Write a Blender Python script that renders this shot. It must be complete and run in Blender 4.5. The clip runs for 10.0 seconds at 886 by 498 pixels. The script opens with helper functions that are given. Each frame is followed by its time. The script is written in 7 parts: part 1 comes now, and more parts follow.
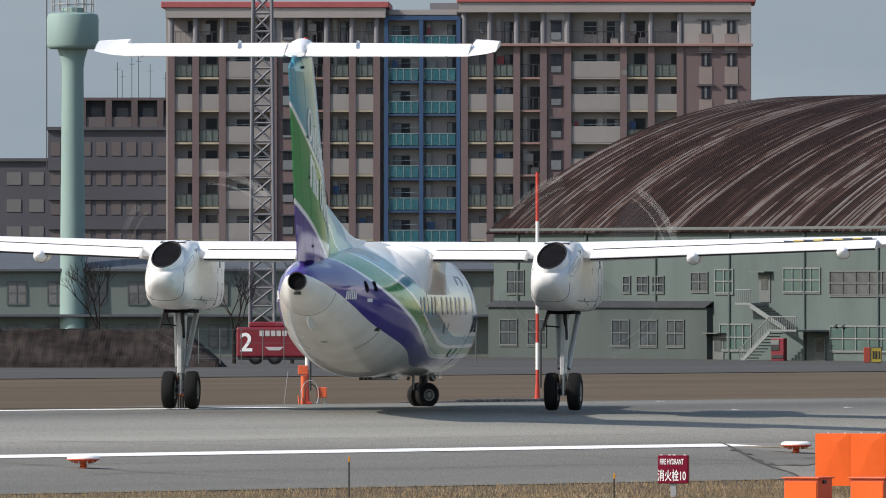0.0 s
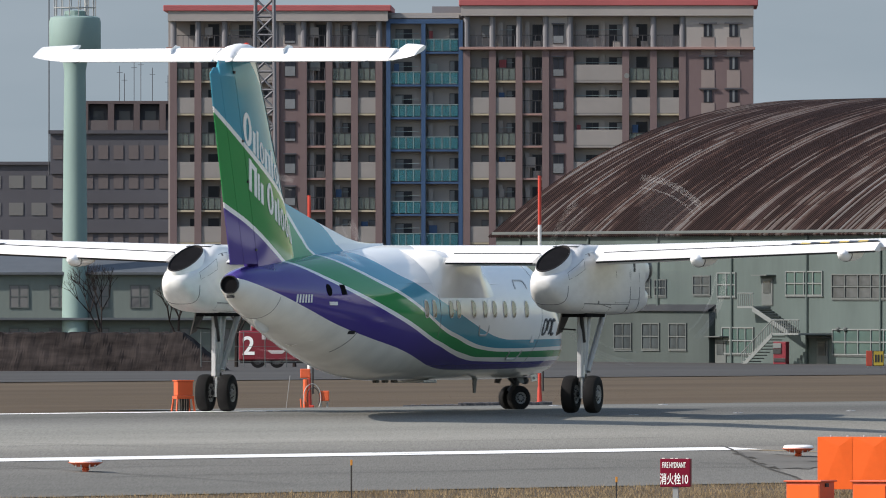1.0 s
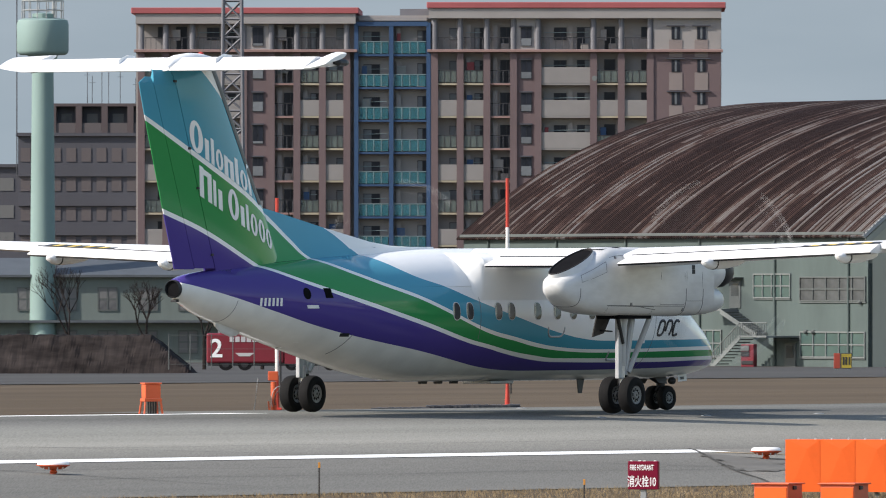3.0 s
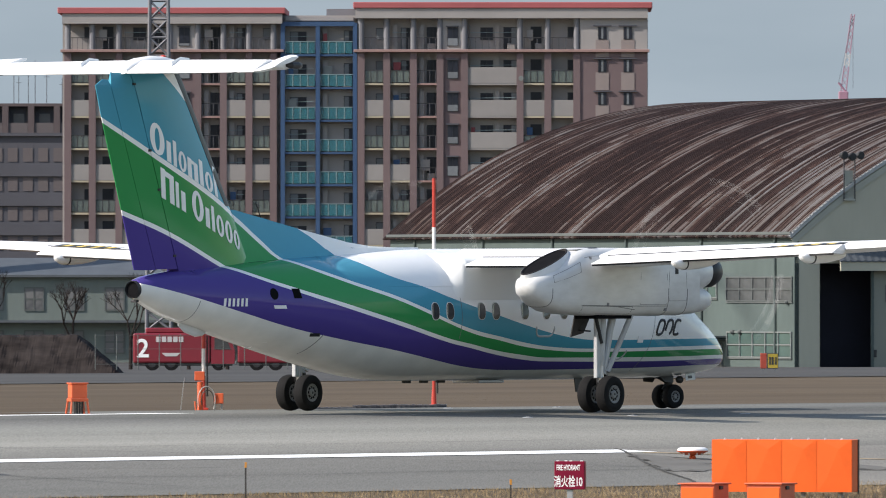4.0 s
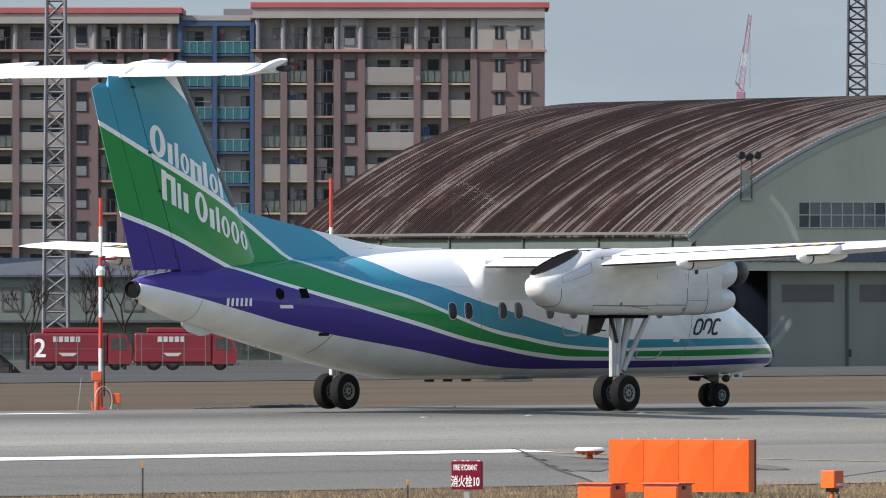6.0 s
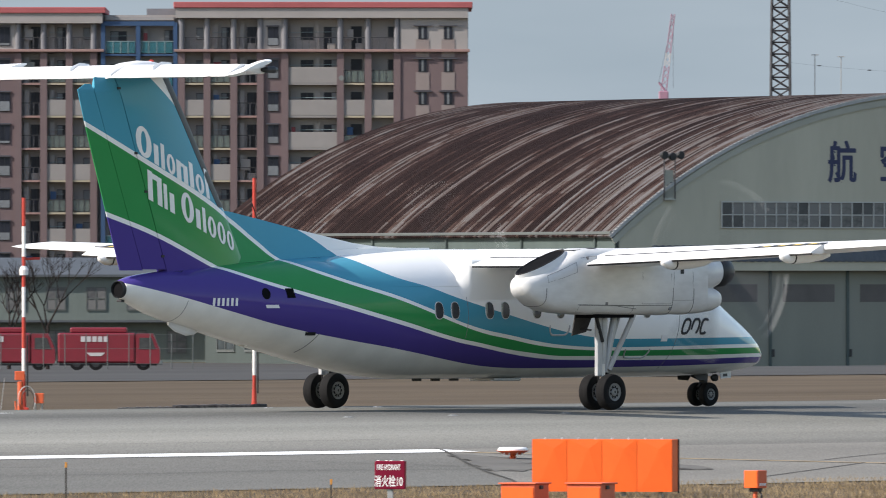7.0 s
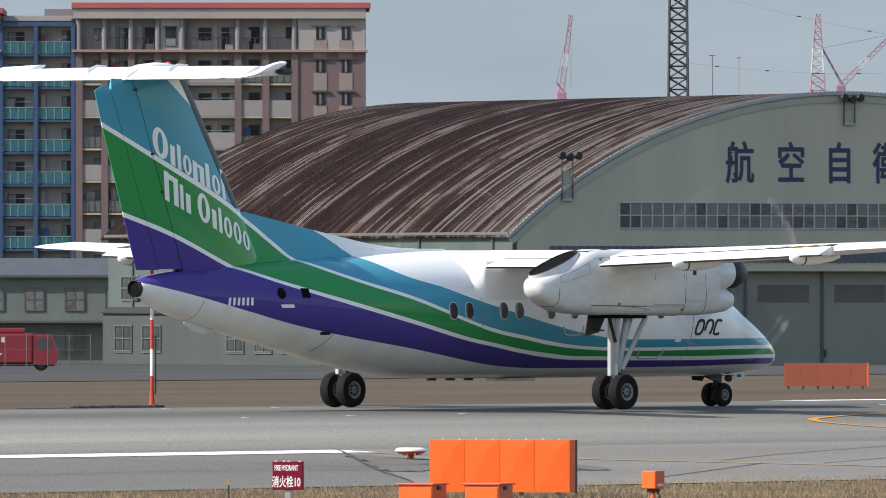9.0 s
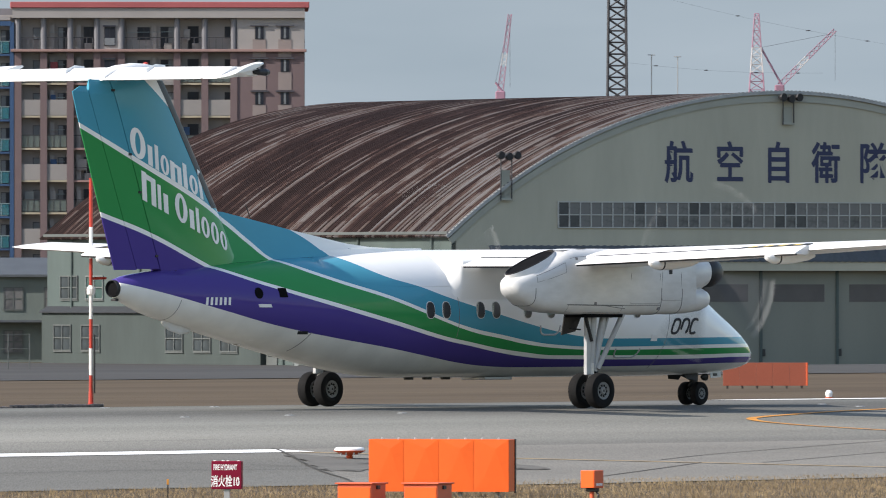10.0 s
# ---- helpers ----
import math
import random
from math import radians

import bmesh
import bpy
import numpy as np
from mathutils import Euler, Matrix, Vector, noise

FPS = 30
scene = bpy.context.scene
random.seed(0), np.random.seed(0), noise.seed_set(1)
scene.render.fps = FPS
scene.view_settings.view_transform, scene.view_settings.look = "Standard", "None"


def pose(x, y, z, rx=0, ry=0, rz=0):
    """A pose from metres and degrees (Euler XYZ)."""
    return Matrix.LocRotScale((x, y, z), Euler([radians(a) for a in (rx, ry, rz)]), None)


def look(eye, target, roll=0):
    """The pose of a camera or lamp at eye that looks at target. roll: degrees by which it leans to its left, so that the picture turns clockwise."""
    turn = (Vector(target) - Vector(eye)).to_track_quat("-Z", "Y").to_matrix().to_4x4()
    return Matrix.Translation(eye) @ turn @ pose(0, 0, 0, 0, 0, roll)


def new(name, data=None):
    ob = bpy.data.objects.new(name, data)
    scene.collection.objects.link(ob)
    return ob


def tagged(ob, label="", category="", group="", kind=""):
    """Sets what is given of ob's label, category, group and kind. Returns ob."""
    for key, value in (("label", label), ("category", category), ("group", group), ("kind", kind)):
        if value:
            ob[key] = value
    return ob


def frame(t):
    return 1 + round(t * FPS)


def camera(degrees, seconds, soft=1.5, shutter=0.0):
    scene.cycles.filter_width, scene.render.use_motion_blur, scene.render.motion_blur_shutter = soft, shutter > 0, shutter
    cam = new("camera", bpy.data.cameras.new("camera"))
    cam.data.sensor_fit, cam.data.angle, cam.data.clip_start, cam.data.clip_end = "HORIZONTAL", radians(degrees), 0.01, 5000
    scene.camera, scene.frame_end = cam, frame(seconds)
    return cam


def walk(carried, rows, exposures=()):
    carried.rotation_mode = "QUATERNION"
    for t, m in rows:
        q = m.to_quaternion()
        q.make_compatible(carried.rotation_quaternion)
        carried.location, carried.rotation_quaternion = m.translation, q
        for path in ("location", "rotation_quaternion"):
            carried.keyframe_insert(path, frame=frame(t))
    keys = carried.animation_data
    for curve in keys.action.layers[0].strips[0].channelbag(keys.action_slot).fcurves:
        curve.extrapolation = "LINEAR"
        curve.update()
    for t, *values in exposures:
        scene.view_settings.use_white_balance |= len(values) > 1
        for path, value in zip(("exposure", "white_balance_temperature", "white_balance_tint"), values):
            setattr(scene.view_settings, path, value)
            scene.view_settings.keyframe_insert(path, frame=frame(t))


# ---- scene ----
# ---------------------------------------------------------------- camera
LENS = 24000.0          # focal length in picture widths of 1568
EYE = (0.0, 0.0, 2.61)


def aim(dx, dy):
    """Pose of the camera on its tripod after a pan by dx and a tilt by dy lens units."""
    az = math.atan((784 - dx - 1180) / LENS)
    el = math.atan((59 + dy) / LENS)
    return Matrix.Translation(EYE) @ Matrix.Rotation(-az, 4, "Z") @ Matrix.Rotation(math.pi / 2 + el, 4, "X")


PAN = [(0, 0, 0), (0.5, 1, 4), (1, 4, 6), (1.5, -1, 10), (2, -5.5, 10.5), (3.3, -90, 10.5), (3.5, -121, 10.5), (4, -183, 10.5),
       (4.5, -235, 11), (5, -291, 10.5), (5.5, -327.5, 10.5), (6.8, -466, 10), (7, -501, 10), (7.5, -564, 8), (8, -605, 10.5),
       (8.5, -648, 10), (9, -682, 11), (9.5, -735, 11), (10, -790, 10)]
cam = camera(math.degrees(2 * math.atan(784 / LENS)), 10.0, soft=1.0, shutter=0.5)
walk(cam, [(t, aim(a, b)) for t, a, b in PAN], exposures=[(0, 0.22, 6800, 12), (1.5, 0.28, 6800, 12), (3.5, 0.43, 6800, 12), (5, 0.50, 6800, 12), (10, 0.49, 6800, 12)])

# ---------------------------------------------------------------- light
SUN = Vector((-1.27, -0.44, 1.0)).normalized()
world = bpy.data.worlds.new("world")
scene.world = world
world.use_nodes = True
wn = world.node_tree.nodes
sky = wn.new("ShaderNodeTexSky")
sky.sky_type = "NISHITA"
sky.sun_disc = False
sky.sun_elevation = math.asin(SUN.z)
sky.sun_rotation = math.atan2(SUN.x, SUN.y)
sky.air_density, sky.dust_density, sky.ozone_density = 1.2, 1.2, 1.5
wn["Background"].inputs[1].default_value = 0.15
world.node_tree.links.new(sky.outputs[0], wn["Background"].inputs[0])
sun_data = bpy.data.lights.new("sun", "SUN")
sun_data.energy, sun_data.angle, sun_data.color = 4.6, radians(0.6), (1.0, 0.965, 0.92)
sun = new("sun", sun_data)
sun.matrix_world = look(SUN * 100, (0, 0, 0))


# ---------------------------------------------------------------- small tools
def rgb(r, g, b):
    """Linear colour from 8-bit values."""
    f = lambda v: v / 255 / 12.92 if v / 255 <= 0.04045 else ((v / 255 + 0.055) / 1.055) ** 2.4
    return (f(r), f(g), f(b), 1.0)


def material(name, col, rough=0.6, metal=0.0, var=0.12, size=2.0, fine=25.0, bump=0.0, stretch=(1, 1, 1), col2=None, spec=0.5, per_piece=0.0, turn=0.0, grain=0.35, free_grain=False):
    """A painted or natural surface: two scales of noise over a base colour, with fine relief."""
    m = bpy.data.materials.new(name)
    m.use_nodes = True
    nt = m.node_tree
    N, L = nt.nodes, nt.links
    bsdf = N["Principled BSDF"]
    tc = N.new("ShaderNodeTexCoord")
    mp = N.new("ShaderNodeMapping")
    mp.vector_type = "TEXTURE"
    mp.inputs["Scale"].default_value = tuple(1 / v for v in stretch)
    mp.inputs["Rotation"].default_value = (0, 0, turn)
    L.new(tc.outputs["Object"], mp.inputs[0])
    n1 = N.new("ShaderNodeTexNoise")
    n1.inputs["Scale"].default_value, n1.inputs["Detail"].default_value = 1 / size, 6
    n2 = N.new("ShaderNodeTexNoise")
    n2.inputs["Scale"].default_value, n2.inputs["Detail"].default_value = fine, 3
    L.new(mp.outputs[0], n1.inputs["Vector"])
    if free_grain:      # grain drawn out along the transverse grooves
        mg = N.new("ShaderNodeMapping")
        mg.inputs["Scale"].default_value = (1, 0.022, 1)
        L.new(tc.outputs["Object"], mg.inputs[0])
    L.new(mg.outputs[0] if free_grain else mp.outputs[0], n2.inputs["Vector"])
    ad = N.new("ShaderNodeMath")
    ad.operation = "MULTIPLY_ADD"
    L.new(n2.outputs[0], ad.inputs[0])
    ad.inputs[1].default_value = grain
    L.new(n1.outputs[0], ad.inputs[2])
    fac = ad.outputs[0]
    if per_piece:
        oi = N.new("ShaderNodeObjectInfo")
        a2 = N.new("ShaderNodeMath")
        a2.operation = "MULTIPLY_ADD"
        L.new(oi.outputs["Random"], a2.inputs[0])
        a2.inputs[1].default_value = per_piece
        L.new(fac, a2.inputs[2])
        fac = a2.outputs[0]
    ramp = N.new("ShaderNodeValToRGB")
    e = ramp.color_ramp.elements
    e[0].position, e[1].position = 0.42 + max(0, grain - 0.35) * 0.45, 0.95 + per_piece + max(0, grain - 0.35) * 0.45
    if col2 is None:
        e[0].color = tuple(c * (1 - var) for c in col[:3]) + (1,)
        e[1].color = tuple(min(1, c * (1 + var)) for c in col[:3]) + (1,)
    else:
        e[0].color, e[1].color = col, col2
    L.new(fac, ramp.inputs[0])
    L.new(ramp.outputs[0], bsdf.inputs["Base Color"])
    bsdf.inputs["Roughness"].default_value = rough
    bsdf.inputs["Metallic"].default_value = metal
    bsdf.inputs["Specular IOR Level"].default_value = spec
    if bump:
        b = N.new("ShaderNodeBump")
        b.inputs["Strength"].default_value, b.inputs["Distance"].default_value = bump, 0.02
        L.new(n2.outputs[0], b.inputs["Height"])
        L.new(b.outputs[0], bsdf.inputs["Normal"])
    return m


def mesh_of(name, bm, mats, smooth=False):
    bmesh.ops.recalc_face_normals(bm, faces=bm.faces)
    me = bpy.data.meshes.new(name)
    bm.to_mesh(me)
    bm.free()
    for m in mats if isinstance(mats, (list, tuple)) else [mats]:
        me.materials.append(m)
    if smooth:
        me.shade_smooth()
        me.set_sharp_from_angle(angle=radians(38))
    return me


def part(name, bm, mat, parent, label="", smooth=False, at=None):
    """One mesh object under a thing or a part."""
    ob = new(name, bm if isinstance(bm, bpy.types.Mesh) else mesh_of(name, bm, mat, smooth))
    ob.parent = parent
    if at is not None:
        ob.matrix_basis = at
    return tagged(ob, label)


def thing(name, label, category, at=None, group="", kind=""):
    ob = new(name)
    if at is not None:
        ob.matrix_basis = at
    return tagged(ob, label, category, group, kind)


def solo(name, bm, mat, label="", category="", kind="", smooth=False, at=None, group=""):
    ob = part(name, bm, mat, None, "", smooth, at)
    return tagged(ob, label, category, group, kind)


def box(x0, x1, y0, y1, z0, z1, bev=0.0, bm=None):
    own = bmesh.new()
    bmesh.ops.create_cube(own, size=1.0)
    for v in own.verts:
        v.co = Vector(((x0 + x1) / 2 + v.co.x * (x1 - x0), (y0 + y1) / 2 + v.co.y * (y1 - y0), (z0 + z1) / 2 + v.co.z * (z1 - z0)))
    if bev:
        bmesh.ops.bevel(own, geom=own.edges[:], offset=bev, segments=2, affect="EDGES", profile=0.5)
    if bm is None:
        return own
    me = bpy.data.meshes.new("tmp")
    own.to_mesh(me)
    own.free()
    bm.from_mesh(me)
    bpy.data.meshes.remove(me)
    return bm


def tube(p0, p1, r0, r1=None, n=12, bm=None, mi=0):
    """A round bar from p0 to p1, tapering from r0 to r1."""
    bm = bm or bmesh.new()
    r1 = r0 if r1 is None else r1
    p0, p1 = Vector(p0), Vector(p1)
    q = (p1 - p0).to_track_quat("Z", "Y")
    a, b = [], []
    for i in range(n):
        w = Vector((math.cos(i * math.tau / n), math.sin(i * math.tau / n), 0))
        a.append(bm.verts.new(p0 + q @ (w * r0)))
        b.append(bm.verts.new(p1 + q @ (w * r1)))
    fs = [bm.faces.new((a[i], a[(i + 1) % n], b[(i + 1) % n], b[i])) for i in range(n)]
    fs += [bm.faces.new(a[::-1]), bm.faces.new(b)]
    for f in fs:
        f.material_index = mi
    return bm


def loft(rings, bm=None, closed=True, caps=True):
    """Skin over rings of the same number of points."""
    bm = bm or bmesh.new()
    vs = [[bm.verts.new(p) for p in r] for r in rings]
    n = len(rings[0])
    for a, b in zip(vs, vs[1:]):
        for i in range(n if closed else n - 1):
            j = (i + 1) % n
            bm.faces.new((a[i], a[j], b[j], b[i]))
    if caps and closed:
        bm.faces.new(vs[0][::-1])
        bm.faces.new(vs[-1])
    return bm


def lathe(profile, axis="Y", n=28, at=(0, 0, 0), bm=None):
    """A body of revolution from (distance along the axis, radius) pairs."""
    rings = []
    for h, r in profile:
        ring = []
        for i in range(n):
            c, s = r * math.cos(i * math.tau / n), r * math.sin(i * math.tau / n)
            p = {"X": (h, c, s), "Y": (c, h, s), "Z": (c, s, h)}[axis]
            ring.append(Vector(p) + Vector(at))
        rings.append(ring)
    return loft(rings, bm)


def plate(points, depth, bm=None):
    """A flat outline (list of 3D points) thickened along the vector depth."""
    d = Vector(depth)
    return loft([[Vector(p) for p in points], [Vector(p) + d for p in points]], bm)


def lerp(x, xs, ys):
    return float(np.interp(x, xs, ys))


# ---------------------------------------------------------------- materials


def worn_asphalt():
    """Runway asphalt, streaked along its length, polished paler towards the near lane."""
    m = material("asphalt", (0.084, 0.0815, 0.073, 1), 0.9, size=7.0, fine=42.0, bump=0.15, stretch=(0.06, 1.0, 1), spec=0.25, turn=radians(53), col2=(0.178, 0.174, 0.159, 1), grain=0.6, free_grain=True)
    N, L = m.node_tree.nodes, m.node_tree.links
    tc, mp = N["Texture Coordinate"], N.new("ShaderNodeMapping")
    mp.vector_type = "TEXTURE"
    mp.inputs["Rotation"].default_value = (0, 0, radians(53))
    L.new(tc.outputs["Object"], mp.inputs[0])
    sep = N.new("ShaderNodeSeparateXYZ")
    L.new(mp.outputs[0], sep.inputs[0])
    mr = N.new("ShaderNodeMapRange")
    mr.inputs["From Min"].default_value, mr.inputs["From Max"].default_value = 143.0, 181.0
    L.new(sep.outputs[1], mr.inputs["Value"])
    ramp = N.new("ShaderNodeValToRGB")
    e = ramp.color_ramp.elements
    e[0].position, e[0].color = 0.0, (0.60, 0.60, 0.59, 1)
    e[1].position, e[1].color = 1.0, (0.72, 0.75, 0.74, 1)
    for q, v in ((0.28, (0.67, 0.66, 0.645, 1)), (0.42, (1.0, 0.99, 0.95, 1)), (0.56, (0.84, 0.85, 0.82, 1)), (0.72, (0.58, 0.58, 0.58, 1))):
        e.new(q).color = v
    L.new(mr.outputs[0], ramp.inputs[0])
    mx = N.new("ShaderNodeMix")
    mx.data_type, mx.blend_type = "RGBA", "MULTIPLY"
    mx.inputs[0].default_value = 1.0
    bsdf = N["Principled BSDF"]
    L.new(bsdf.inputs["Base Color"].links[0].from_socket, mx.inputs[6])
    L.new(ramp.outputs[0], mx.inputs[7])
    # the pavement by the taxiway mouth is newer and darker
    age = N.new("ShaderNodeMapRange")
    for key, v in (("From Min", 205.0), ("From Max", 250.0), ("To Min", 1.62), ("To Max", 1.22)):
        age.inputs[key].default_value = v
    L.new(sep.outputs[0], age.inputs["Value"])
    sc = N.new("ShaderNodeVectorMath")
    sc.operation = "SCALE"
    L.new(age.outputs[0], sc.inputs["Scale"])
    L.new(mx.outputs[2], sc.inputs[0])
    L.new(sc.outputs[0], bsdf.inputs["Base Color"])
    return m


ASPHALT = worn_asphalt()
CONCRETE = material("old_concrete", (0.1435, 0.1353, 0.1184, 1), 0.9, size=5.0, fine=42.0, bump=0.15, stretch=(0.12, 1.0, 1), spec=0.25, turn=radians(53), col2=(0.205, 0.1936, 0.1704, 1), grain=0.8, free_grain=True)
ROADDARK = material("dark_asphalt", (0.042, 0.040, 0.0385, 1), 0.9, size=9.0, fine=1.0, stretch=(0.05, 1.0, 1), spec=0.2, turn=radians(40), col2=(0.074, 0.071, 0.068, 1))
PAINTLINE = material("line_paint", (0.80, 0.80, 0.78, 1), 0.7, var=0.10, size=1.2, fine=9.0)
YELLOWLINE = material("yellow_line", (0.56, 0.235, 0.030, 1), 0.75, var=0.15, size=1.0, fine=9.0)
DRYGRASS = material("dry_grass", (0.07205, 0.05439, 0.03732, 1), 0.95, size=7.0, fine=1.1, col2=(0.1137, 0.08634, 0.05972, 1), bump=0.4, spec=0.1, stretch=(0.25, 1.0, 1), turn=radians(53))
BLADENEAR = material("near_grass_blades", (0.195, 0.138, 0.0783, 1), 0.9, size=3.0, fine=3.0, col2=(0.39, 0.2967, 0.1728, 1), spec=0.1)
TIPWHITE = material("blade_tip", (0.58, 0.58, 0.57, 1), 0.5, var=0.1, size=0.3)
BLADE = material("grass_blades", (0.09692, 0.07637, 0.0516, 1), 0.9, size=4.0, fine=3.0, col2=(0.1483, 0.1187, 0.08256, 1), spec=0.1)
WHITE = material("aircraft_white", (0.50, 0.495, 0.485, 1), 0.33, size=0.8, fine=9.0, stretch=(0.35, 1, 1), col2=(0.76, 0.76, 0.75, 1))
WINGGREY = material("wing_white", (0.80, 0.80, 0.79, 1), 0.38, var=0.05, size=1.2, fine=12.0)
DARKMETAL = material("dark_metal", (0.022, 0.022, 0.024, 1), 0.55, 0.3, var=0.3, size=0.3)
# near-black for sooty exhausts, and for shade painted into openings
SOOTSHADE = material("soot_and_hole_shade", (0.008, 0.008, 0.009, 1), 0.95, var=0.3, size=0.3, spec=0.05)
BURNT = material("heat_stained_metal", (0.015, 0.012, 0.011, 1), 0.7, 0.2, var=0.3, size=0.4)
STEEL = material("bare_steel", (0.55, 0.55, 0.56, 1), 0.35, 0.6, var=0.15, size=0.4)
GEARGREY = material("gear_grey", (0.4, 0.408, 0.416, 1), 0.45, 0.1, var=0.12, size=0.4)
RUBBER = material("tyre_rubber", (0.0078, 0.0078, 0.0084, 1), 0.85, var=0.25, size=0.3, bump=0.2, spec=0.2)
GLASSDARK = material("cabin_glass", (0.0425, 0.045, 0.0485, 1), 0.15, var=0.3, size=0.4)
BLACK = material("black_paint", (0.02, 0.02, 0.022, 1), 0.5, var=0.2, size=0.5)
LETTERWHITE = material("lettering_white", (0.82, 0.82, 0.81, 1), 0.4, var=0.05, size=0.5)
YELLOW = material("hatch_yellow", (0.62, 0.44, 0.08, 1), 0.5, var=0.1, size=0.4)
BLADEGREY = material("blade_grey", (0.055, 0.055, 0.058, 1), 0.5, var=0.15, size=0.4)
ORANGE = material("orange_paint", (0.7657, 0.1135, 0.01564, 1), 0.55, var=0.07, size=0.8, fine=10.0, spec=0.25)
ORANGERED = material("orange_red_paint", (0.625, 0.104, 0.0338, 1), 0.55, var=0.12, size=0.6, fine=10.0)
ORANGEFAR = material("weathered_orange", (0.288, 0.07114, 0.03744, 1), 0.7, var=0.12, size=1.0)
MAROON = material("maroon_sign", (0.171, 0.0057, 0.02565, 1), 0.5, var=0.10, size=0.3, spec=0.15)
SIGNWHITE = material("sign_white", (0.80, 0.79, 0.78, 1), 0.5, var=0.06, size=0.3)
GALV = material("galvanised", (0.33, 0.34, 0.34, 1), 0.55, 0.4, var=0.15, size=0.4)
POLERED = material("pole_red", (0.42, 0.035, 0.020, 1), 0.5, var=0.18, size=0.3)
POLEWHITE = material("pole_white", (0.72, 0.70, 0.68, 1), 0.5, var=0.12, size=0.3)
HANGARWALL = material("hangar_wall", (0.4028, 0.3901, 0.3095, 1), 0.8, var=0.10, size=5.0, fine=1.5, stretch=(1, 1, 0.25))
HANGARTRIM = material("hangar_trim", (0.330, 0.335, 0.285, 1), 0.75, var=0.12, size=3.0)
# paint of the front wall with cloud shade darkened into the colour
SIDESHADED = material("side_wall_green_shaded", (0.063, 0.086, 0.081, 1), 0.8, var=0.16, size=3.0, fine=2.0, stretch=(1, 1, 0.3))
# the same shade-darkened green, one tone deeper
ANNEXSHADED = material("annex_grey_green_shaded", (0.040, 0.053, 0.050, 1), 0.85, var=0.16, size=3.0, fine=2.0, stretch=(1, 1, 0.3))
HANGARDOOR = material("sliding_door_green", (0.196, 0.2048, 0.1732, 1), 0.75, var=0.10, size=4.0, stretch=(1, 1, 0.2))
BARRACKWALL = material("barracks_green", (0.1188, 0.144, 0.1332, 1), 0.8, var=0.12, size=4.0, fine=2.0, stretch=(1, 1, 0.3))
CANOPY = material("canopy_sheet", (0.075, 0.085, 0.095, 1), 0.6, 0.1, var=0.14, size=1.5, stretch=(1, 1, 0.3))
KANJIBLUE = material("kanji_blue", (0.020, 0.028, 0.080, 1), 0.6, var=0.1, size=1.0)
FRAMEWHITE = material("window_frame_white", (0.1458, 0.1598, 0.1566, 1), 0.6, var=0.08, size=1.0)
PANE = material("far_pane", (0.035, 0.042, 0.045, 1), 0.15, var=0.5, size=1.5, fine=0.6, per_piece=0.25)
PANEGREEN = material("curtained_pane", (0.045, 0.078, 0.072, 1), 0.25, var=0.2, size=2.0, per_piece=0.2)
FARPANE = material("far_window", (0.028, 0.031, 0.040, 1), 0.5, size=1.2, fine=2.0, col2=(0.140, 0.140, 0.138, 1), per_piece=0.9, spec=0.25)
SEAM = material("panel_seam", (0.16, 0.16, 0.165, 1), 0.6, var=0.2, size=0.5)
RIM = material("wheel_rim", (0.18, 0.18, 0.1762, 1), 0.5, var=0.1, size=0.2)
FRAMEDULL = material("weathered_frame", (0.085, 0.095, 0.092, 1), 0.7, var=0.1, size=1.0)
DIRTYPANE = material("dirty_pane", (0.046, 0.049, 0.049, 1), 0.5, var=0.5, size=0.8, per_piece=0.3)
DEEPPANE = material("dark_room_pane", (0.013, 0.015, 0.022, 1), 0.4, var=0.4, size=1.0, per_piece=0.4, spec=0.25)
CURTAINPANE = material("net_curtain_pane", (0.135, 0.145, 0.155, 1), 0.5, var=0.3, size=0.8, per_piece=0.3, spec=0.25)
SASHDARK = material("dark_window_frame", (0.028, 0.027, 0.030, 1), 0.6, var=0.1, size=1.0)
RAILPALE = material("pale_rail_post", (0.19, 0.25, 0.26, 1), 0.6, var=0.1, size=1.0)
STAKE = material("dark_stake", (0.035, 0.030, 0.026, 1), 0.8, var=0.2, size=0.2)
# near-black that paints the shade inside the open hangar bay
BAYSHADE = material("bay_shade", (0.0095, 0.0105, 0.020, 1), 0.9, var=0.3, size=2.0)
BROWN = material("brown_render", (0.1328, 0.09383, 0.09601, 1), 0.85, var=0.08, size=4.0, fine=1.0)
CREAM = material("cream_render", (0.2278, 0.214, 0.2057, 1), 0.85, var=0.08, size=3.0, fine=1.0, per_piece=0.1)
BEIGE = material("beige_wall", (0.2764, 0.2571, 0.2474, 1), 0.85, var=0.08, size=3.0)
ROOFRED = material("roof_red", (0.3274, 0.0814, 0.08488, 1), 0.75, var=0.12, size=3.0)
SLABPINK = material("slab_pink", (0.2567, 0.1623, 0.1457, 1), 0.8, var=0.08, size=2.0)
SLABCREAM = material("slab_cream", (0.3559, 0.3114, 0.2284, 1), 0.8, var=0.08, size=2.0)
GREYPILLAR = material("grey_pillar", (0.1558, 0.1558, 0.1695, 1), 0.8, var=0.08, size=2.0)
BLUEFRAME = material("blue_frame", (0.02048, 0.0587, 0.1337, 1), 0.7, var=0.1, size=2.0)
TEAL = material("teal_glass", (0.02654, 0.1344, 0.1663, 1), 0.3, var=0.15, size=2.0, per_piece=0.15)
RAILGREEN = material("rail_glass", (0.1208, 0.1461, 0.1344, 1), 0.35, var=0.15, size=1.5, per_piece=0.15)
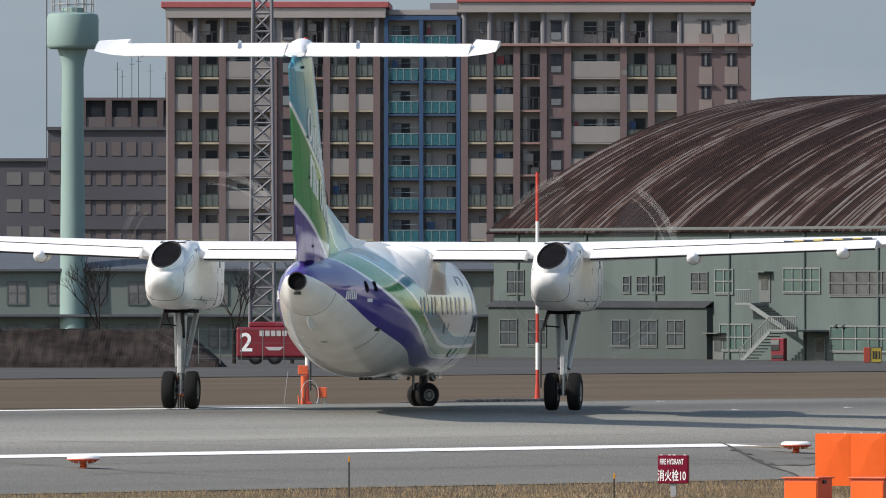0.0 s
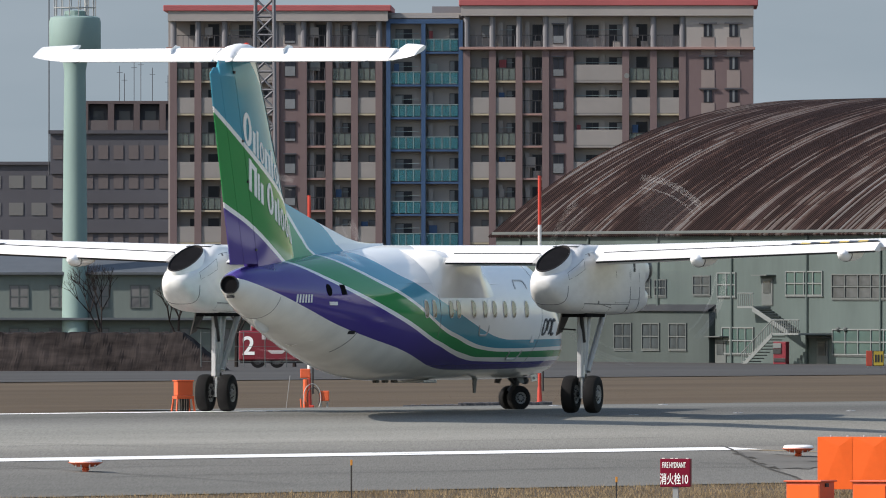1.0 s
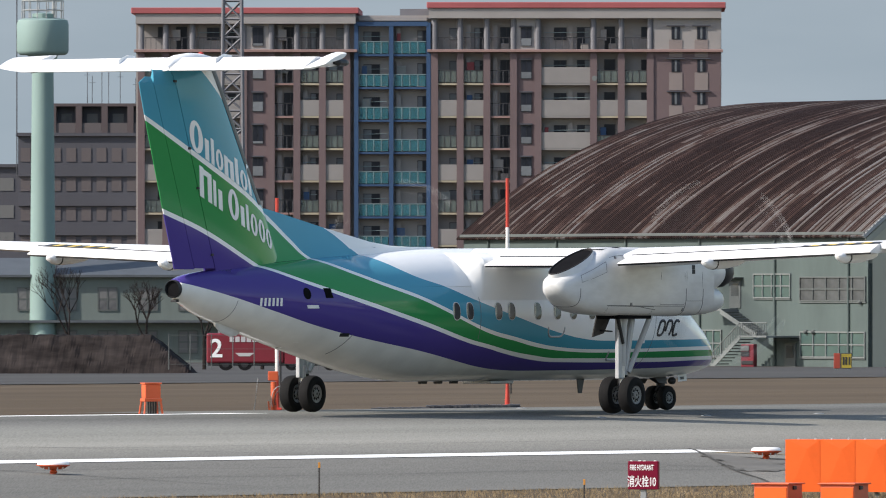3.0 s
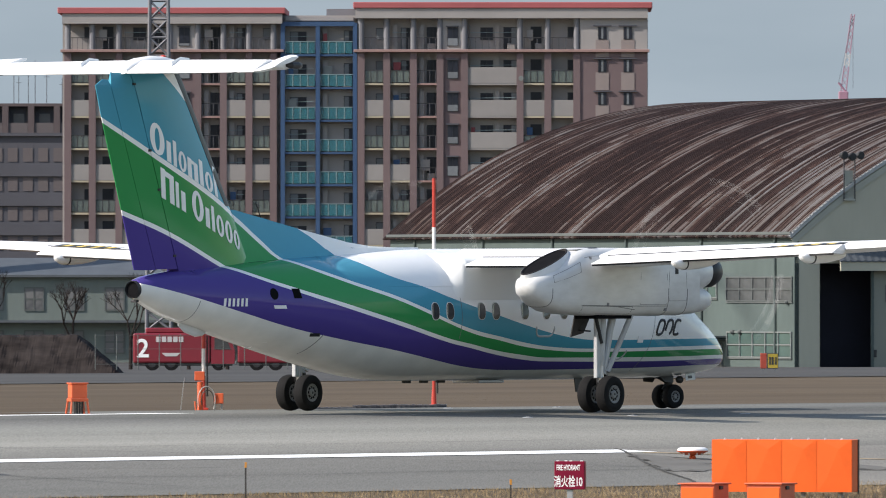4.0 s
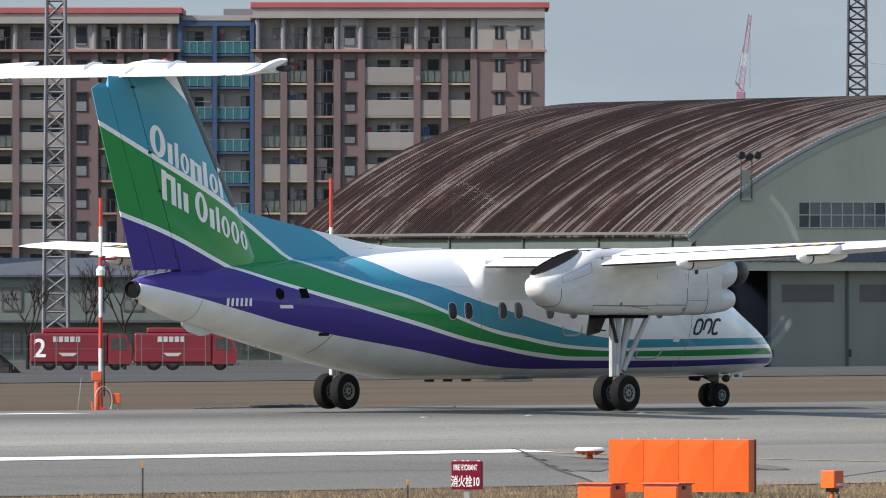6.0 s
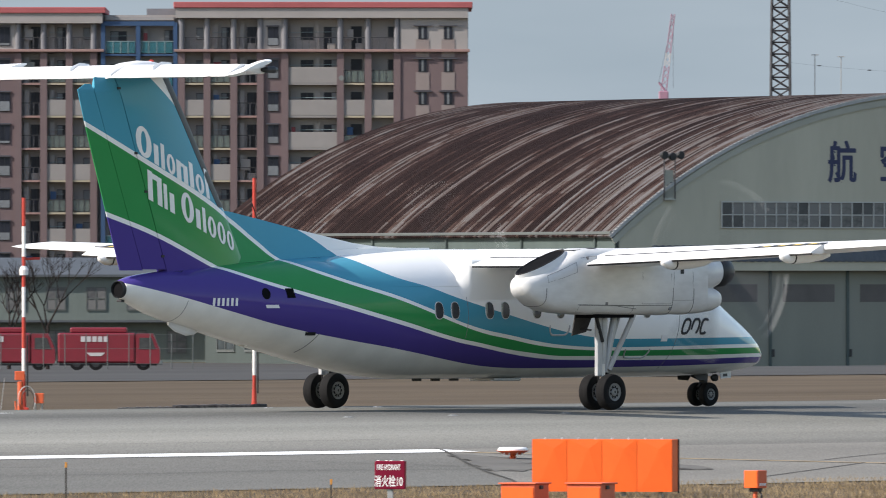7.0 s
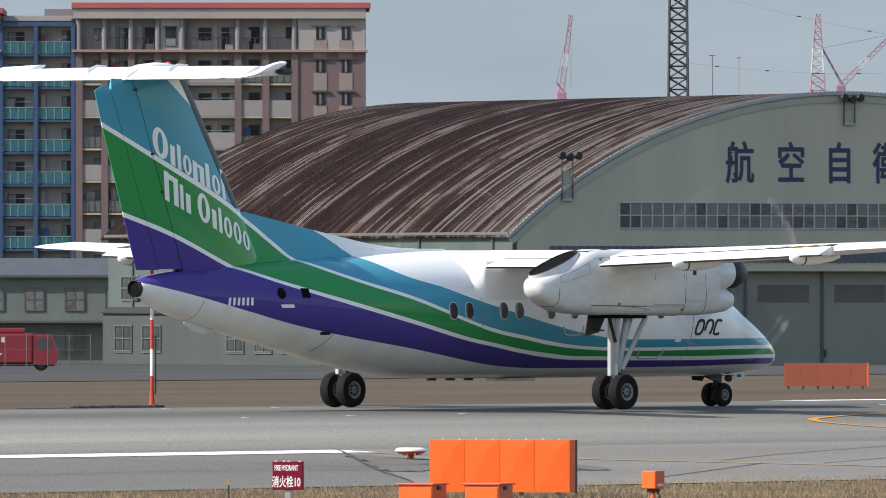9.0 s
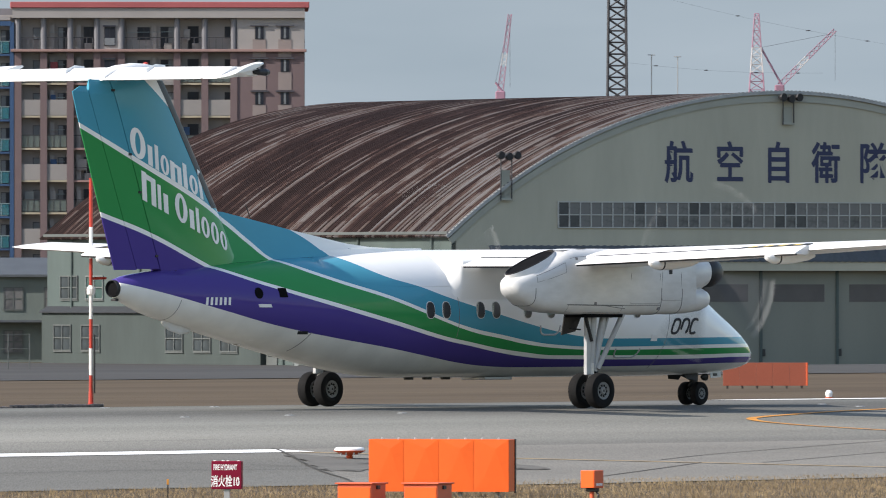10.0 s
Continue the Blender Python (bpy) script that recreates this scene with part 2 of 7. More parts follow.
RAILDARK = material("dark_rail", (0.088, 0.088, 0.096, 1), 0.6, var=0.1, size=1.0)
for glazed in (TEAL, RAILGREEN):
    glazed.node_tree.nodes["Principled BSDF"].inputs["Alpha"].default_value = 0.68
TANKGREEN = material("tank_green", (0.1992, 0.2888, 0.2696, 1), 0.7, var=0.08, size=3.0, stretch=(1, 1, 0.3))
FARGREY = material("far_grey_building", (0.0693, 0.0693, 0.0819, 1), 0.9, var=0.12, size=6.0)
FARBROWN = material("far_brown_building", (0.08736, 0.0672, 0.06888, 1), 0.9, var=0.12, size=5.0)
LATTICE = material("lattice_steel", (0.042, 0.042, 0.047, 1), 0.7, 0.2, var=0.15, size=2.0)
LATTICERED = material("lattice_red", (0.3, 0.1639, 0.2205, 1), 0.7, var=0.1, size=2.0)
LATTICEWHITE = material("lattice_white", (0.45, 0.43, 0.43, 1), 0.7, var=0.08, size=2.0)
TRUCKRED = material("truck_red", (0.1725, 0.012, 0.0225, 1), 0.4, var=0.15, size=1.5)
EARTH = material("dark_earth", (0.02835, 0.02363, 0.02227, 1), 0.95, var=0.6, size=2.0, fine=1.8, bump=0.5, spec=0.05, stretch=(0.45, 1, 1.5))
GEARBAY = material("gear_bay_grey", (0.030, 0.028, 0.027, 1), 0.6, var=0.25, size=0.3)
BANDPANE = material("grimy_pane", (0.050, 0.054, 0.052, 1), 0.5, size=0.35, fine=3.0, col2=(0.150, 0.150, 0.142, 1), per_piece=0.7)
BANDFRAME = material("band_frame", (0.40, 0.41, 0.39, 1), 0.7, var=0.15, size=1.0)
FADEDLINE = material("faded_line", (0.30, 0.225, 0.130, 1), 0.85, var=0.25, size=0.7, fine=6.0)
PANELTAN = material("tan_panel", (0.2131, 0.1765, 0.1665, 1), 0.85, var=0.08, size=2.0)
DULLROOF = material("dull_sheet_roof", (0.034, 0.037, 0.041, 1), 0.8, var=0.15, size=2.0, spec=0.2)
SIGNYELLOW = material("dull_sign_yellow", (0.3443, 0.255, 0.02805, 1), 0.6, var=0.12, size=0.4)
SIGNRED = material("dull_sign_red", (0.306, 0.04335, 0.02295, 1), 0.6, var=0.12, size=0.4)
FARBEIGE = material("far_beige_parapet", (0.1042, 0.08904, 0.09072, 1), 0.9, var=0.12, size=3.0, per_piece=0.1)


def grid_frame(w, h, cols, rows, bar, depth, axis="X"):
    """A connected window frame: outer rim and glazing bars, thickened; lies in the x-z or y-z plane."""
    xs, zs = [], []
    for i in range(cols + 1):
        xs += [w * i / cols - bar / 2, w * i / cols + bar / 2]
    for k in range(rows + 1):
        zs += [h * k / rows - bar / 2, h * k / rows + bar / 2]
    bm = bmesh.new()
    put = {}

    def vert(i, k, d):
        key = (i, k, d)
        if key not in put:
            a = xs[i]
            put[key] = bm.verts.new((a, d * depth, zs[k]) if axis == "X" else (d * depth, a, zs[k]))
        return put[key]
    solid = lambda i, k: 0 <= i < len(xs) - 1 and 0 <= k < len(zs) - 1 and (i % 2 == 0 or k % 2 == 0)
    for i in range(len(xs) - 1):
        for k in range(len(zs) - 1):
            if not solid(i, k):
                continue
            for d in (0, 1):
                bm.faces.new((vert(i, k, d), vert(i + 1, k, d), vert(i + 1, k + 1, d), vert(i, k + 1, d)))
            for (di, dk), (a, b) in (((-1, 0), ((i, k), (i, k + 1))), ((1, 0), ((i + 1, k), (i + 1, k + 1))), ((0, -1), ((i, k), (i + 1, k))), ((0, 1), ((i, k + 1), (i + 1, k + 1)))):
                if not solid(i + di, k + dk):
                    bm.faces.new((vert(*a, 0), vert(*b, 0), vert(*b, 1), vert(*a, 1)))
    return bm


def livery():
    """White airframe with sweeping blue, green and purple bands that run from the fin along the fuselage."""
    m = bpy.data.materials.new("livery")
    m.use_nodes = True
    N, L = m.node_tree.nodes, m.node_tree.links
    bsdf = N["Principled BSDF"]
    tc = N.new("ShaderNodeTexCoord")
    sep = N.new("ShaderNodeSeparateXYZ")
    L.new(tc.outputs["Object"], sep.inputs[0])
    X0, XR, ZR = -12.6, 23.0, 9.0

    def math_node(op, a, b):
        n = N.new("ShaderNodeMath")
        n.operation = op
        for i, v in enumerate((a, b)):
            if isinstance(v, (int, float)):
                n.inputs[i].default_value = v
            else:
                L.new(v, n.inputs[i])
        return n.outputs[0]

    xn = math_node("DIVIDE", math_node("SUBTRACT", sep.outputs[0], X0), XR)
    zn = math_node("DIVIDE", sep.outputs[2], ZR)

    def above(pts):
        fc = N.new("ShaderNodeFloatCurve")
        cu = fc.mapping.curves[0]
        pts = [(-12.55, pts[0][1] + (pts[0][0] + 12.55) * (pts[0][1] - pts[1][1]) / (pts[1][0] - pts[0][0]))] + pts + [(10.3, pts[-1][1])]
        q = [((x - X0) / XR, z / ZR) for x, z in pts]
        cu.points[0].location, cu.points[1].location = q[0], q[-1]
        for p in q[1:-1]:
            cu.points.new(*p)
        for p in cu.points:
            p.handle_type = "AUTO_CLAMPED"
        fc.mapping.use_clip = False
        fc.mapping.update()
        L.new(xn, fc.inputs["Value"])
        return math_node("GREATER_THAN", zn, fc.outputs[0])

    purple_low = [(-11.01, 2.75), (-9.62, 2.46), (-8.16, 2.12), (-6.63, 1.79), (-5.06, 1.54), (-3.42, 1.32), (-1.7, 1.08), (-0.79, 0.97), (0.12, 0.90), (1.5, 0.87), (5.7, 0.89), (8.8, 0.94)]
    purple_high = [(-11.18, 4.08), (-9.99, 3.72), (-8.16, 3.02), (-7.41, 2.76), (-6.63, 2.55), (-5.06, 2.18), (-3.42, 1.82), (-1.7, 1.47), (-0.79, 1.34), (0.12, 1.21), (1.04, 1.11), (2.0, 1.05), (5.7, 1.03), (8.97, 1.07)]
    green_low = [(-11.18, 4.18), (-9.99, 3.82), (-8.16, 3.11), (-7.41, 2.84), (-6.63, 2.63), (-5.06, 2.27), (-3.42, 1.91), (-1.7, 1.55), (-0.79, 1.42), (0.12, 1.29), (1.04, 1.2), (2.0, 1.13), (5.7, 1.12), (8.97, 1.15)]
    green_high = [(-11.94, 6.00), (-10.34, 5.27), (-7.6, 4.03), (-6.6, 3.45), (-5.9, 3.05), (-5.06, 2.76), (-3.42, 2.34), (-2.6, 2.10), (-1.7, 1.84), (-0.79, 1.63), (0.12, 1.50), (1.04, 1.37), (2.0, 1.29), (3.8, 1.24), (8.78, 1.28)]
    blue_low = [(-11.94, 6.10), (-10.34, 5.38), (-7.6, 4.14), (-6.6, 3.55), (-5.9, 3.14), (-5.06, 2.84), (-3.42, 2.42), (-2.6, 2.18), (-1.7, 1.91), (-0.79, 1.71), (0.12, 1.58), (1.04, 1.45), (2.0, 1.36), (3.8, 1.31), (8.78, 1.36)]
    blue_high = [(-6.6, 4.4), (-5.38, 3.86), (-4.54, 3.46), (-4.0, 3.12), (-3.42, 2.86), (-2.43, 2.62), (-1.7, 2.41), (-0.79, 2.19), (0.12, 1.99), (1.04, 1.8), (1.96, 1.64), (2.89, 1.53), (3.82, 1.49), (8.78, 1.51)]
    white = (0.90, 0.895, 0.87, 1)
    purple, green, blue = (0.078, 0.054, 0.262, 1), (0.035, 0.285, 0.086, 1), (0.070, 0.325, 0.440, 1)
    n1 = N.new("ShaderNodeTexNoise")
    n1.inputs["Scale"].default_value, n1.inputs["Detail"].default_value = 1.4, 6
    L.new(tc.outputs["Object"], n1.inputs["Vector"])
    col = None

    def paint(below, fac, top):
        mx = N.new("ShaderNodeMix")
        mx.data_type = "RGBA"
        L.new(fac, mx.inputs[0])
        for sock, v in ((mx.inputs[6], below), (mx.inputs[7], top)):
            if isinstance(v, tuple):
                sock.default_value = v
            else:
                L.new(v, sock)
        return mx.outputs[2]

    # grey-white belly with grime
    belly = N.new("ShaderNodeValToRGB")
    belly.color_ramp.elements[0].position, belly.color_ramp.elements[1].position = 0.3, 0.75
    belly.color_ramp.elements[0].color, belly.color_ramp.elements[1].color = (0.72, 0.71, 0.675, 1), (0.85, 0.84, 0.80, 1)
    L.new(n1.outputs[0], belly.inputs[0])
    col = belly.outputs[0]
    for pts, c in ((purple_low, purple), (purple_high, white), (green_low, green), (green_high, white), (blue_low, blue), (blue_high, white)):
        f = above(pts)
        if pts is blue_high:
            f = math_node("MULTIPLY", f, math_node("GREATER_THAN", sep.outputs[0], -6.2))
        col = paint(col, f, c)
    # white flash at the top of the fin's leading edge
    edge = math_node("ADD", math_node("MULTIPLY", math_node("SUBTRACT", sep.outputs[2], 6.24), 1.33), math_node("SUBTRACT", sep.outputs[0], -9.02))
    flash = math_node("MULTIPLY", math_node("GREATER_THAN", edge, 0.0), math_node("GREATER_THAN", sep.outputs[2], 4.9))
    col = paint(col, flash, white)
    mul = N.new("ShaderNodeMix")
    mul.data_type, mul.blend_type = "RGBA", "MULTIPLY"
    mul.inputs[0].default_value = 0.07
    L.new(col, mul.inputs[6])
    L.new(n1.outputs[0], mul.inputs[7])
    L.new(mul.outputs[2], bsdf.inputs["Base Color"])
    bsdf.inputs["Roughness"].default_value = 0.10
    bsdf.inputs["Specular IOR Level"].default_value = 0.17
    return m


def rusty_roof():
    """Corrugated sheet roof: rows of sheets weathered from bare grey to deep rust, streaked down the slope."""
    m = bpy.data.materials.new("rusty_roof")
    m.use_nodes = True
    N, L = m.node_tree.nodes, m.node_tree.links
    bsdf = N["Principled BSDF"]
    tc = N.new("ShaderNodeTexCoord")

    def noise_at(scale, stretch, detail, source=None):
        mp = N.new("ShaderNodeMapping")
        mp.inputs["Scale"].default_value = stretch
        L.new(source or tc.outputs["UV"], mp.inputs[0])
        n = N.new("ShaderNodeTexNoise")
        n.inputs["Scale"].default_value, n.inputs["Detail"].default_value = scale, detail
        n.inputs["Roughness"].default_value = 0.65
        L.new(mp.outputs[0], n.inputs["Vector"])
        return n.outputs[0]

    def mad(x, k, y):
        n = N.new("ShaderNodeMath")
        n.operation = "MULTIPLY_ADD"
        L.new(x, n.inputs[0])
        n.inputs[1].default_value = k
        if y is not None:
            L.new(y, n.inputs[2])
        else:
            n.inputs[2].default_value = 0.0
        return n.outputs[0]

    pitch = N.new("ShaderNodeVectorMath")             # one tone along each rib
    pitch.operation = "SNAP"
    pitch.inputs[1].default_value = (0.3926, 200.0, 1)
    L.new(tc.outputs["UV"], pitch.inputs[0])
    rib = N.new("ShaderNodeTexWhiteNoise")
    L.new(pitch.outputs[0], rib.inputs["Vector"])
    streak = noise_at(1.0, (0.85, 0.008, 1), 3)       # broad runs of water over the arch
    fine = noise_at(1.0, (6.0, 0.10, 1), 4)
    patch = noise_at(1.0, (0.16, 0.10, 1), 5)
    # single sheets differ in age
    snap = N.new("ShaderNodeVectorMath")
    snap.operation = "SNAP"
    snap.inputs[1].default_value = (0.785, 1.9, 1)
    L.new(tc.outputs["UV"], snap.inputs[0])
    cell = N.new("ShaderNodeTexWhiteNoise")
    L.new(snap.outputs[0], cell.inputs["Vector"])
    # sheets by the front verge are newer and greyer
    sep = N.new("ShaderNodeSeparateXYZ")
    L.new(tc.outputs["UV"], sep.inputs[0])
    mr = N.new("ShaderNodeMapRange")
    for key, v in (("From Min", 1.0), ("From Max", 17.0), ("To Min", 0.13), ("To Max", 0.0)):
        mr.inputs[key].default_value = v
    L.new(sep.outputs[0], mr.inputs["Value"])
    total = mad(rib.outputs["Value"], 0.29, mad(streak, 0.66, mad(fine, 0.34, mad(patch, 0.50, mad(cell.outputs["Value"], 0.10, mr.outputs[0])))))
    span = N.new("ShaderNodeMapRange")
    span.inputs["From Min"].default_value, span.inputs["From Max"].default_value = 0.595, 1.46
    L.new(total, span.inputs["Value"])
    ramp = N.new("ShaderNodeValToRGB")
    cr = ramp.color_ramp
    cr.elements[0].position, cr.elements[0].color = 0.30, (0.021, 0.0120, 0.0105, 1)
    cr.elements[1].position, cr.elements[1].color = 0.72, (0.175, 0.166, 0.163, 1)
    for p, c in ((0.44, (0.038, 0.0222, 0.0195, 1)), (0.50, (0.060, 0.0340, 0.0280, 1)), (0.535, (0.095, 0.058, 0.046, 1)), (0.565, (0.135, 0.112, 0.102, 1))):
        cr.elements.new(p).color = c
    L.new(span.outputs[0], ramp.inputs[0])
    L.new(ramp.outputs[0], bsdf.inputs["Base Color"])
    bsdf.inputs["Roughness"].default_value = 0.8
    bsdf.inputs["Specular IOR Level"].default_value = 0.12
    return m


def glow_sky():
    m = bpy.data.materials.new("sky_haze")
    m.use_nodes = True
    N, L = m.node_tree.nodes, m.node_tree.links
    N.remove(N["Principled BSDF"])
    em = N.new("ShaderNodeEmission")
    tc = N.new("ShaderNodeTexCoord")
    mp = N.new("ShaderNodeMapping")
    mp.inputs["Scale"].default_value = (0.004, 1, 0.018)
    n = N.new("ShaderNodeTexNoise")
    n.inputs["Scale"].default_value, n.inputs["Detail"].default_value = 1.0, 4
    ramp = N.new("ShaderNodeValToRGB")
    ramp.color_ramp.elements[0].position, ramp.color_ramp.elements[1].position = 0.3, 0.72
    ramp.color_ramp.elements[0].color, ramp.color_ramp.elements[1].color = rgb(133, 149, 162), rgb(151, 165, 177)
    L.new(tc.outputs["Object"], mp.inputs[0])
    L.new(mp.outputs[0], n.inputs["Vector"])
    L.new(n.outputs[0], ramp.inputs[0])
    L.new(ramp.outputs[0], em.inputs[0])
    L.new(em.outputs[0], N["Material Output"].inputs[0])
    return m


LIVERY, RUST, SKYGLOW = livery(), rusty_roof(), glow_sky()

# ---------------------------------------------------------------- ground
# n runs across the runway away from the camera, s along it.
PHI = radians(53)
ES, EN = Vector((math.cos(PHI), math.sin(PHI), 0)), Vector((-math.sin(PHI), math.cos(PHI), 0))
PROFILE_N = [-3000, 60, 140, 145, 155, 163, 171, 180, 183, 253, 310, 420, 560, 4000]
PROFILE_Z = [-1.0, -1.0, -0.95, -0.90, -0.47, -0.17, 0.0, 0.0, -0.03, -0.22, -0.50, -1.9, -3.7, -3.7]


def ground_z(x, y):
    return lerp(EN.x * x + EN.y * y, PROFILE_N, PROFILE_Z)


def on_ground(s, n, lift=0.0):
    p = ES * s + EN * n
    return Vector((p.x, p.y, lerp(n, PROFILE_N, PROFILE_Z) + lift))


def sheet(s0, s1, n0, n1, lift, steps=1, bm=None):
    """A strip of ground between two lines parallel to the runway, laid over the profile."""
    bm = bm or bmesh.new()
    ns = sorted({n0, n1, *[n for n in PROFILE_N if n0 < n < n1]})
    rows = []
    for i in range(steps + 1):
        s = s0 + (s1 - s0) * i / steps
        rows.append([bm.verts.new(on_ground(s, n, lift)) for n in ns])
    for a, b in zip(rows, rows[1:]):
        for i in range(len(ns) - 1):
            bm.faces.new((a[i], b[i], b[i + 1], a[i + 1]))
    return bm


solo("ground", sheet(-4000, 4000, -3000, 4000, 0.0, 8), DRYGRASS, "flat airfield covered with dry brown winter grass", "ground", "structure")
solo("road", sheet(-500, 800, 253, 330, 0.02, 4), ROADDARK, "dark asphalt perimeter road behind the grass strip", "road", "structure")
solo("apron", sheet(-600, 900, 345, 1200, 0.02, 4), ROADDARK, "dark asphalt apron in front of the hangar", "apron", "structure")
solo("runway", sheet(-400, 700, 143.8, 176.6, 0.012, 4), ASPHALT, "wide grey grooved asphalt runway with white edge lines", "runway", "structure")
# widened turning area behind the far edge line
solo("turn_pad", sheet(219.5, 700, 176.6, 180.5, 0.012, 2), ASPHALT, "grey asphalt turning area beside the runway", "runway", "structure")
solo("edge_line", sheet(-300, 219.5, 174.9, 176.0, 0.022, 2), PAINTLINE, "white painted far edge line of the runway", "line marking", "structure")
solo("edge_line", sheet(-300, 207.1, 153.8, 154.7, 0.022, 2), PAINTLINE, "white painted near edge line of the runway", "line marking", "structure")
solo("edge_line", sheet(257.3, 500, 178.6, 179.8, 0.022, 2), PAINTLINE, "white painted edge line of the turning area", "line marking", "structure")

back = bmesh.new()
bmesh.ops.create_grid(back, x_segments=1, y_segments=1, size=1)
for v in back.verts:
    v.co = Vector((v.co.x * 900, 0, v.co.y * 500))
solo("backdrop", back, SKYGLOW, "hazy pale blue-grey sky far behind everything", "sky", "structure", at=pose(0, 4400, 300))

# ---------------------------------------------------------------- hangar
HC = Vector((45.6, 1095.0, 0))                       # middle of the front
HA = Vector((-0.481, 0.877, 0)).normalized()         # towards the rear
HR = Vector((HA.y, -HA.x, 0))                        # along the front, to its right
HAXIS = Matrix(((HR.x, HA.x, 0, HC.x), (HR.y, HA.y, 0, HC.y), (0, 0, 1, 0), (0, 0, 0, 1)))
HW, HEAVE, HTOP, HLEN, HBASE = 31.0, 7.0, 18.3, 68.5, -4.2
HRAD = (HW ** 2 + (HTOP - HEAVE) ** 2) / (2 * (HTOP - HEAVE))


def arch_z(r):
    return math.sqrt(HRAD ** 2 - r ** 2) + HTOP - HRAD


def build_hangar():
    hangar = thing("hangar", "huge arched aircraft hangar, rusty corrugated roof, grey-green walls", "hangar", HAXIS)
    # arched front wall with openings for the doors
    n = 40
    bm = bmesh.new()
    for y in (0.0, 0.4):
        top = [bm.verts.new((-HW + 2 * HW * i / n, y, arch_z(-HW + 2 * HW * i / n))) for i in range(n + 1)]
        low = [bm.verts.new((-HW + 2 * HW * i / n, y, 4.6)) for i in range(n + 1)]
        for i in range(n):
            bm.faces.new((low[i], low[i + 1], top[i + 1], top[i]))
    for a, b in ((-HW, -28.7), (26.5, HW)):
        box(a, b, 0.0, 0.4, HBASE, 4.6, bm=bm)
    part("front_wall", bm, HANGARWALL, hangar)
    # roof sheets, ribbed along the arch, with a UV in metres (along the axis, over the arch)
    bm = bmesh.new()
    uv = bm.loops.layers.uv.new("metres")
    ribs, seg = 176, 44
    grid = []
    over = HRAD + 0.09
    half = math.asin(HW / HRAD) + 0.012
    profile = ((0.0, 0.07), (0.46, 0.07), (0.56, -0.07), (0.90, -0.07))      # flat crowns, steep flanks
    for j in range(ribs * 4 + 1):
        y = -0.14 + (HLEN + 0.6) * (j // 4 + profile[j % 4][0]) / ribs
        lift = profile[j % 4][1]
        row = []
        for i in range(seg + 1):
            a = -half + 2 * half * i / seg
            row.append((bm.verts.new(((over + lift) * math.sin(a), y, (over + lift) * math.cos(a) + HTOP - HRAD)), (y, over * a)))
        grid.append(row)
    for a, b in zip(grid, grid[1:]):
        for i in range(seg):
            q = (a[i], a[i + 1], b[i + 1], b[i])
            f = bm.faces.new([v for v, _ in q])
            for loop, (_, c) in zip(f.loops, q):
                loop[uv].uv = c
    part("roof", bm, RUST, hangar, "rust-streaked corrugated sheet roof")
    # verge trim and lattice gutter along the front arch
    for name, dr, w, y0, y1, mat in (("verge_trim", -0.15, 0.50, -0.10, -0.02, HANGARTRIM), ("verge_flashing", 0.22, 0.26, -0.22, -0.02, GALV)):
        rings = []
        for i in range(49):
            a = -half + 2 * half * i / 48
            ring = []
            for rr, yy in ((HRAD + dr, y0), (HRAD + dr, y1), (HRAD + dr - w, y1), (HRAD + dr - w, y0)):
                ring.append((rr * math.sin(a), yy, rr * math.cos(a) + HTOP - HRAD))
            rings.append(ring)
        part(name, loft(rings), mat, hangar)
    # tooth-like snow guards on the verge
    tooth = mesh_of("snow_guard", box(-0.07, 0.07, -0.20, -0.02, 0, 0.06, 0.02), CANOPY)
    for i in range(180):
        a = -half + 2 * half * (i + 0.5) / 180
        part("snow_guard", tooth, None, hangar, at=Matrix.Translation(((HRAD + 0.22) * math.sin(a), 0, (HRAD + 0.22) * math.cos(a) + HTOP - HRAD)) @ Matrix.Rotation(a, 4, "Y"))
    # side and rear walls; the sides carry cloud shade in their colour
    part("side_wall", box(-HW - 0.02, -HW + 0.4, 0.0, HLEN, HBASE, HEAVE + 0.1), SIDESHADED, hangar, "pale green rendered side wall, colour darkened for cloud shade")
    part("side_wall", box(HW - 0.4, HW, 0.0, HLEN, HBASE, HEAVE + 0.1), SIDESHADED, hangar)
    bm = bmesh.new()
    top = [bm.verts.new((-HW + 2 * HW * i / n, HLEN, arch_z(-HW + 2 * HW * i / n))) for i in range(n + 1)]
    low = [bm.verts.new((-HW + 2 * HW * i / n, HLEN, HBASE)) for i in range(n + 1)]
    for i in range(n):
        bm.faces.new((low[i], low[i + 1], top[i + 1], top[i]))
    part("rear_wall", bm, HANGARWALL, hangar)
    part("eaves_gutter", box(-HW - 0.45, -HW - 0.02, 0, HLEN, HEAVE - 0.12, HEAVE + 0.12, 0.03), FRAMEDULL, hangar)
    # long window band over the doors: frame and single panes
    x0, x1, z0, z1, cols = -21.2, 21.2, 7.45, 9.5, 42
    fr = grid_frame(x1 - x0, z1 - z0, cols, 2, 0.085, 0.14, "X")
    band = part("window_band", fr, BANDFRAME, hangar, "long band of steel-framed windows", at=Matrix.Translation((x0, -0.12, z0)))
    pw, ph = (x1 - x0) / cols, (z1 - z0) / 2
    panes = [mesh_of("pane", box(0.05, pw - 0.05, -0.03, -0.012, 0.05, ph - 0.05), m) for m in (BANDPANE, BANDPANE, BANDPANE, DIRTYPANE)]
    for i in range(cols):
        for k in range(2):
            part("pane", random.choice(panes), None, band, at=Matrix.Translation((i * pw, 0.10 + random.uniform(-0.01, 0.01), k * ph)))
    # canopy over the doors
    ribs_c = bmesh.new()
    box(-27.5, 30.8, -1.3, -1.15, 4.0, 4.75, bm=ribs_c)
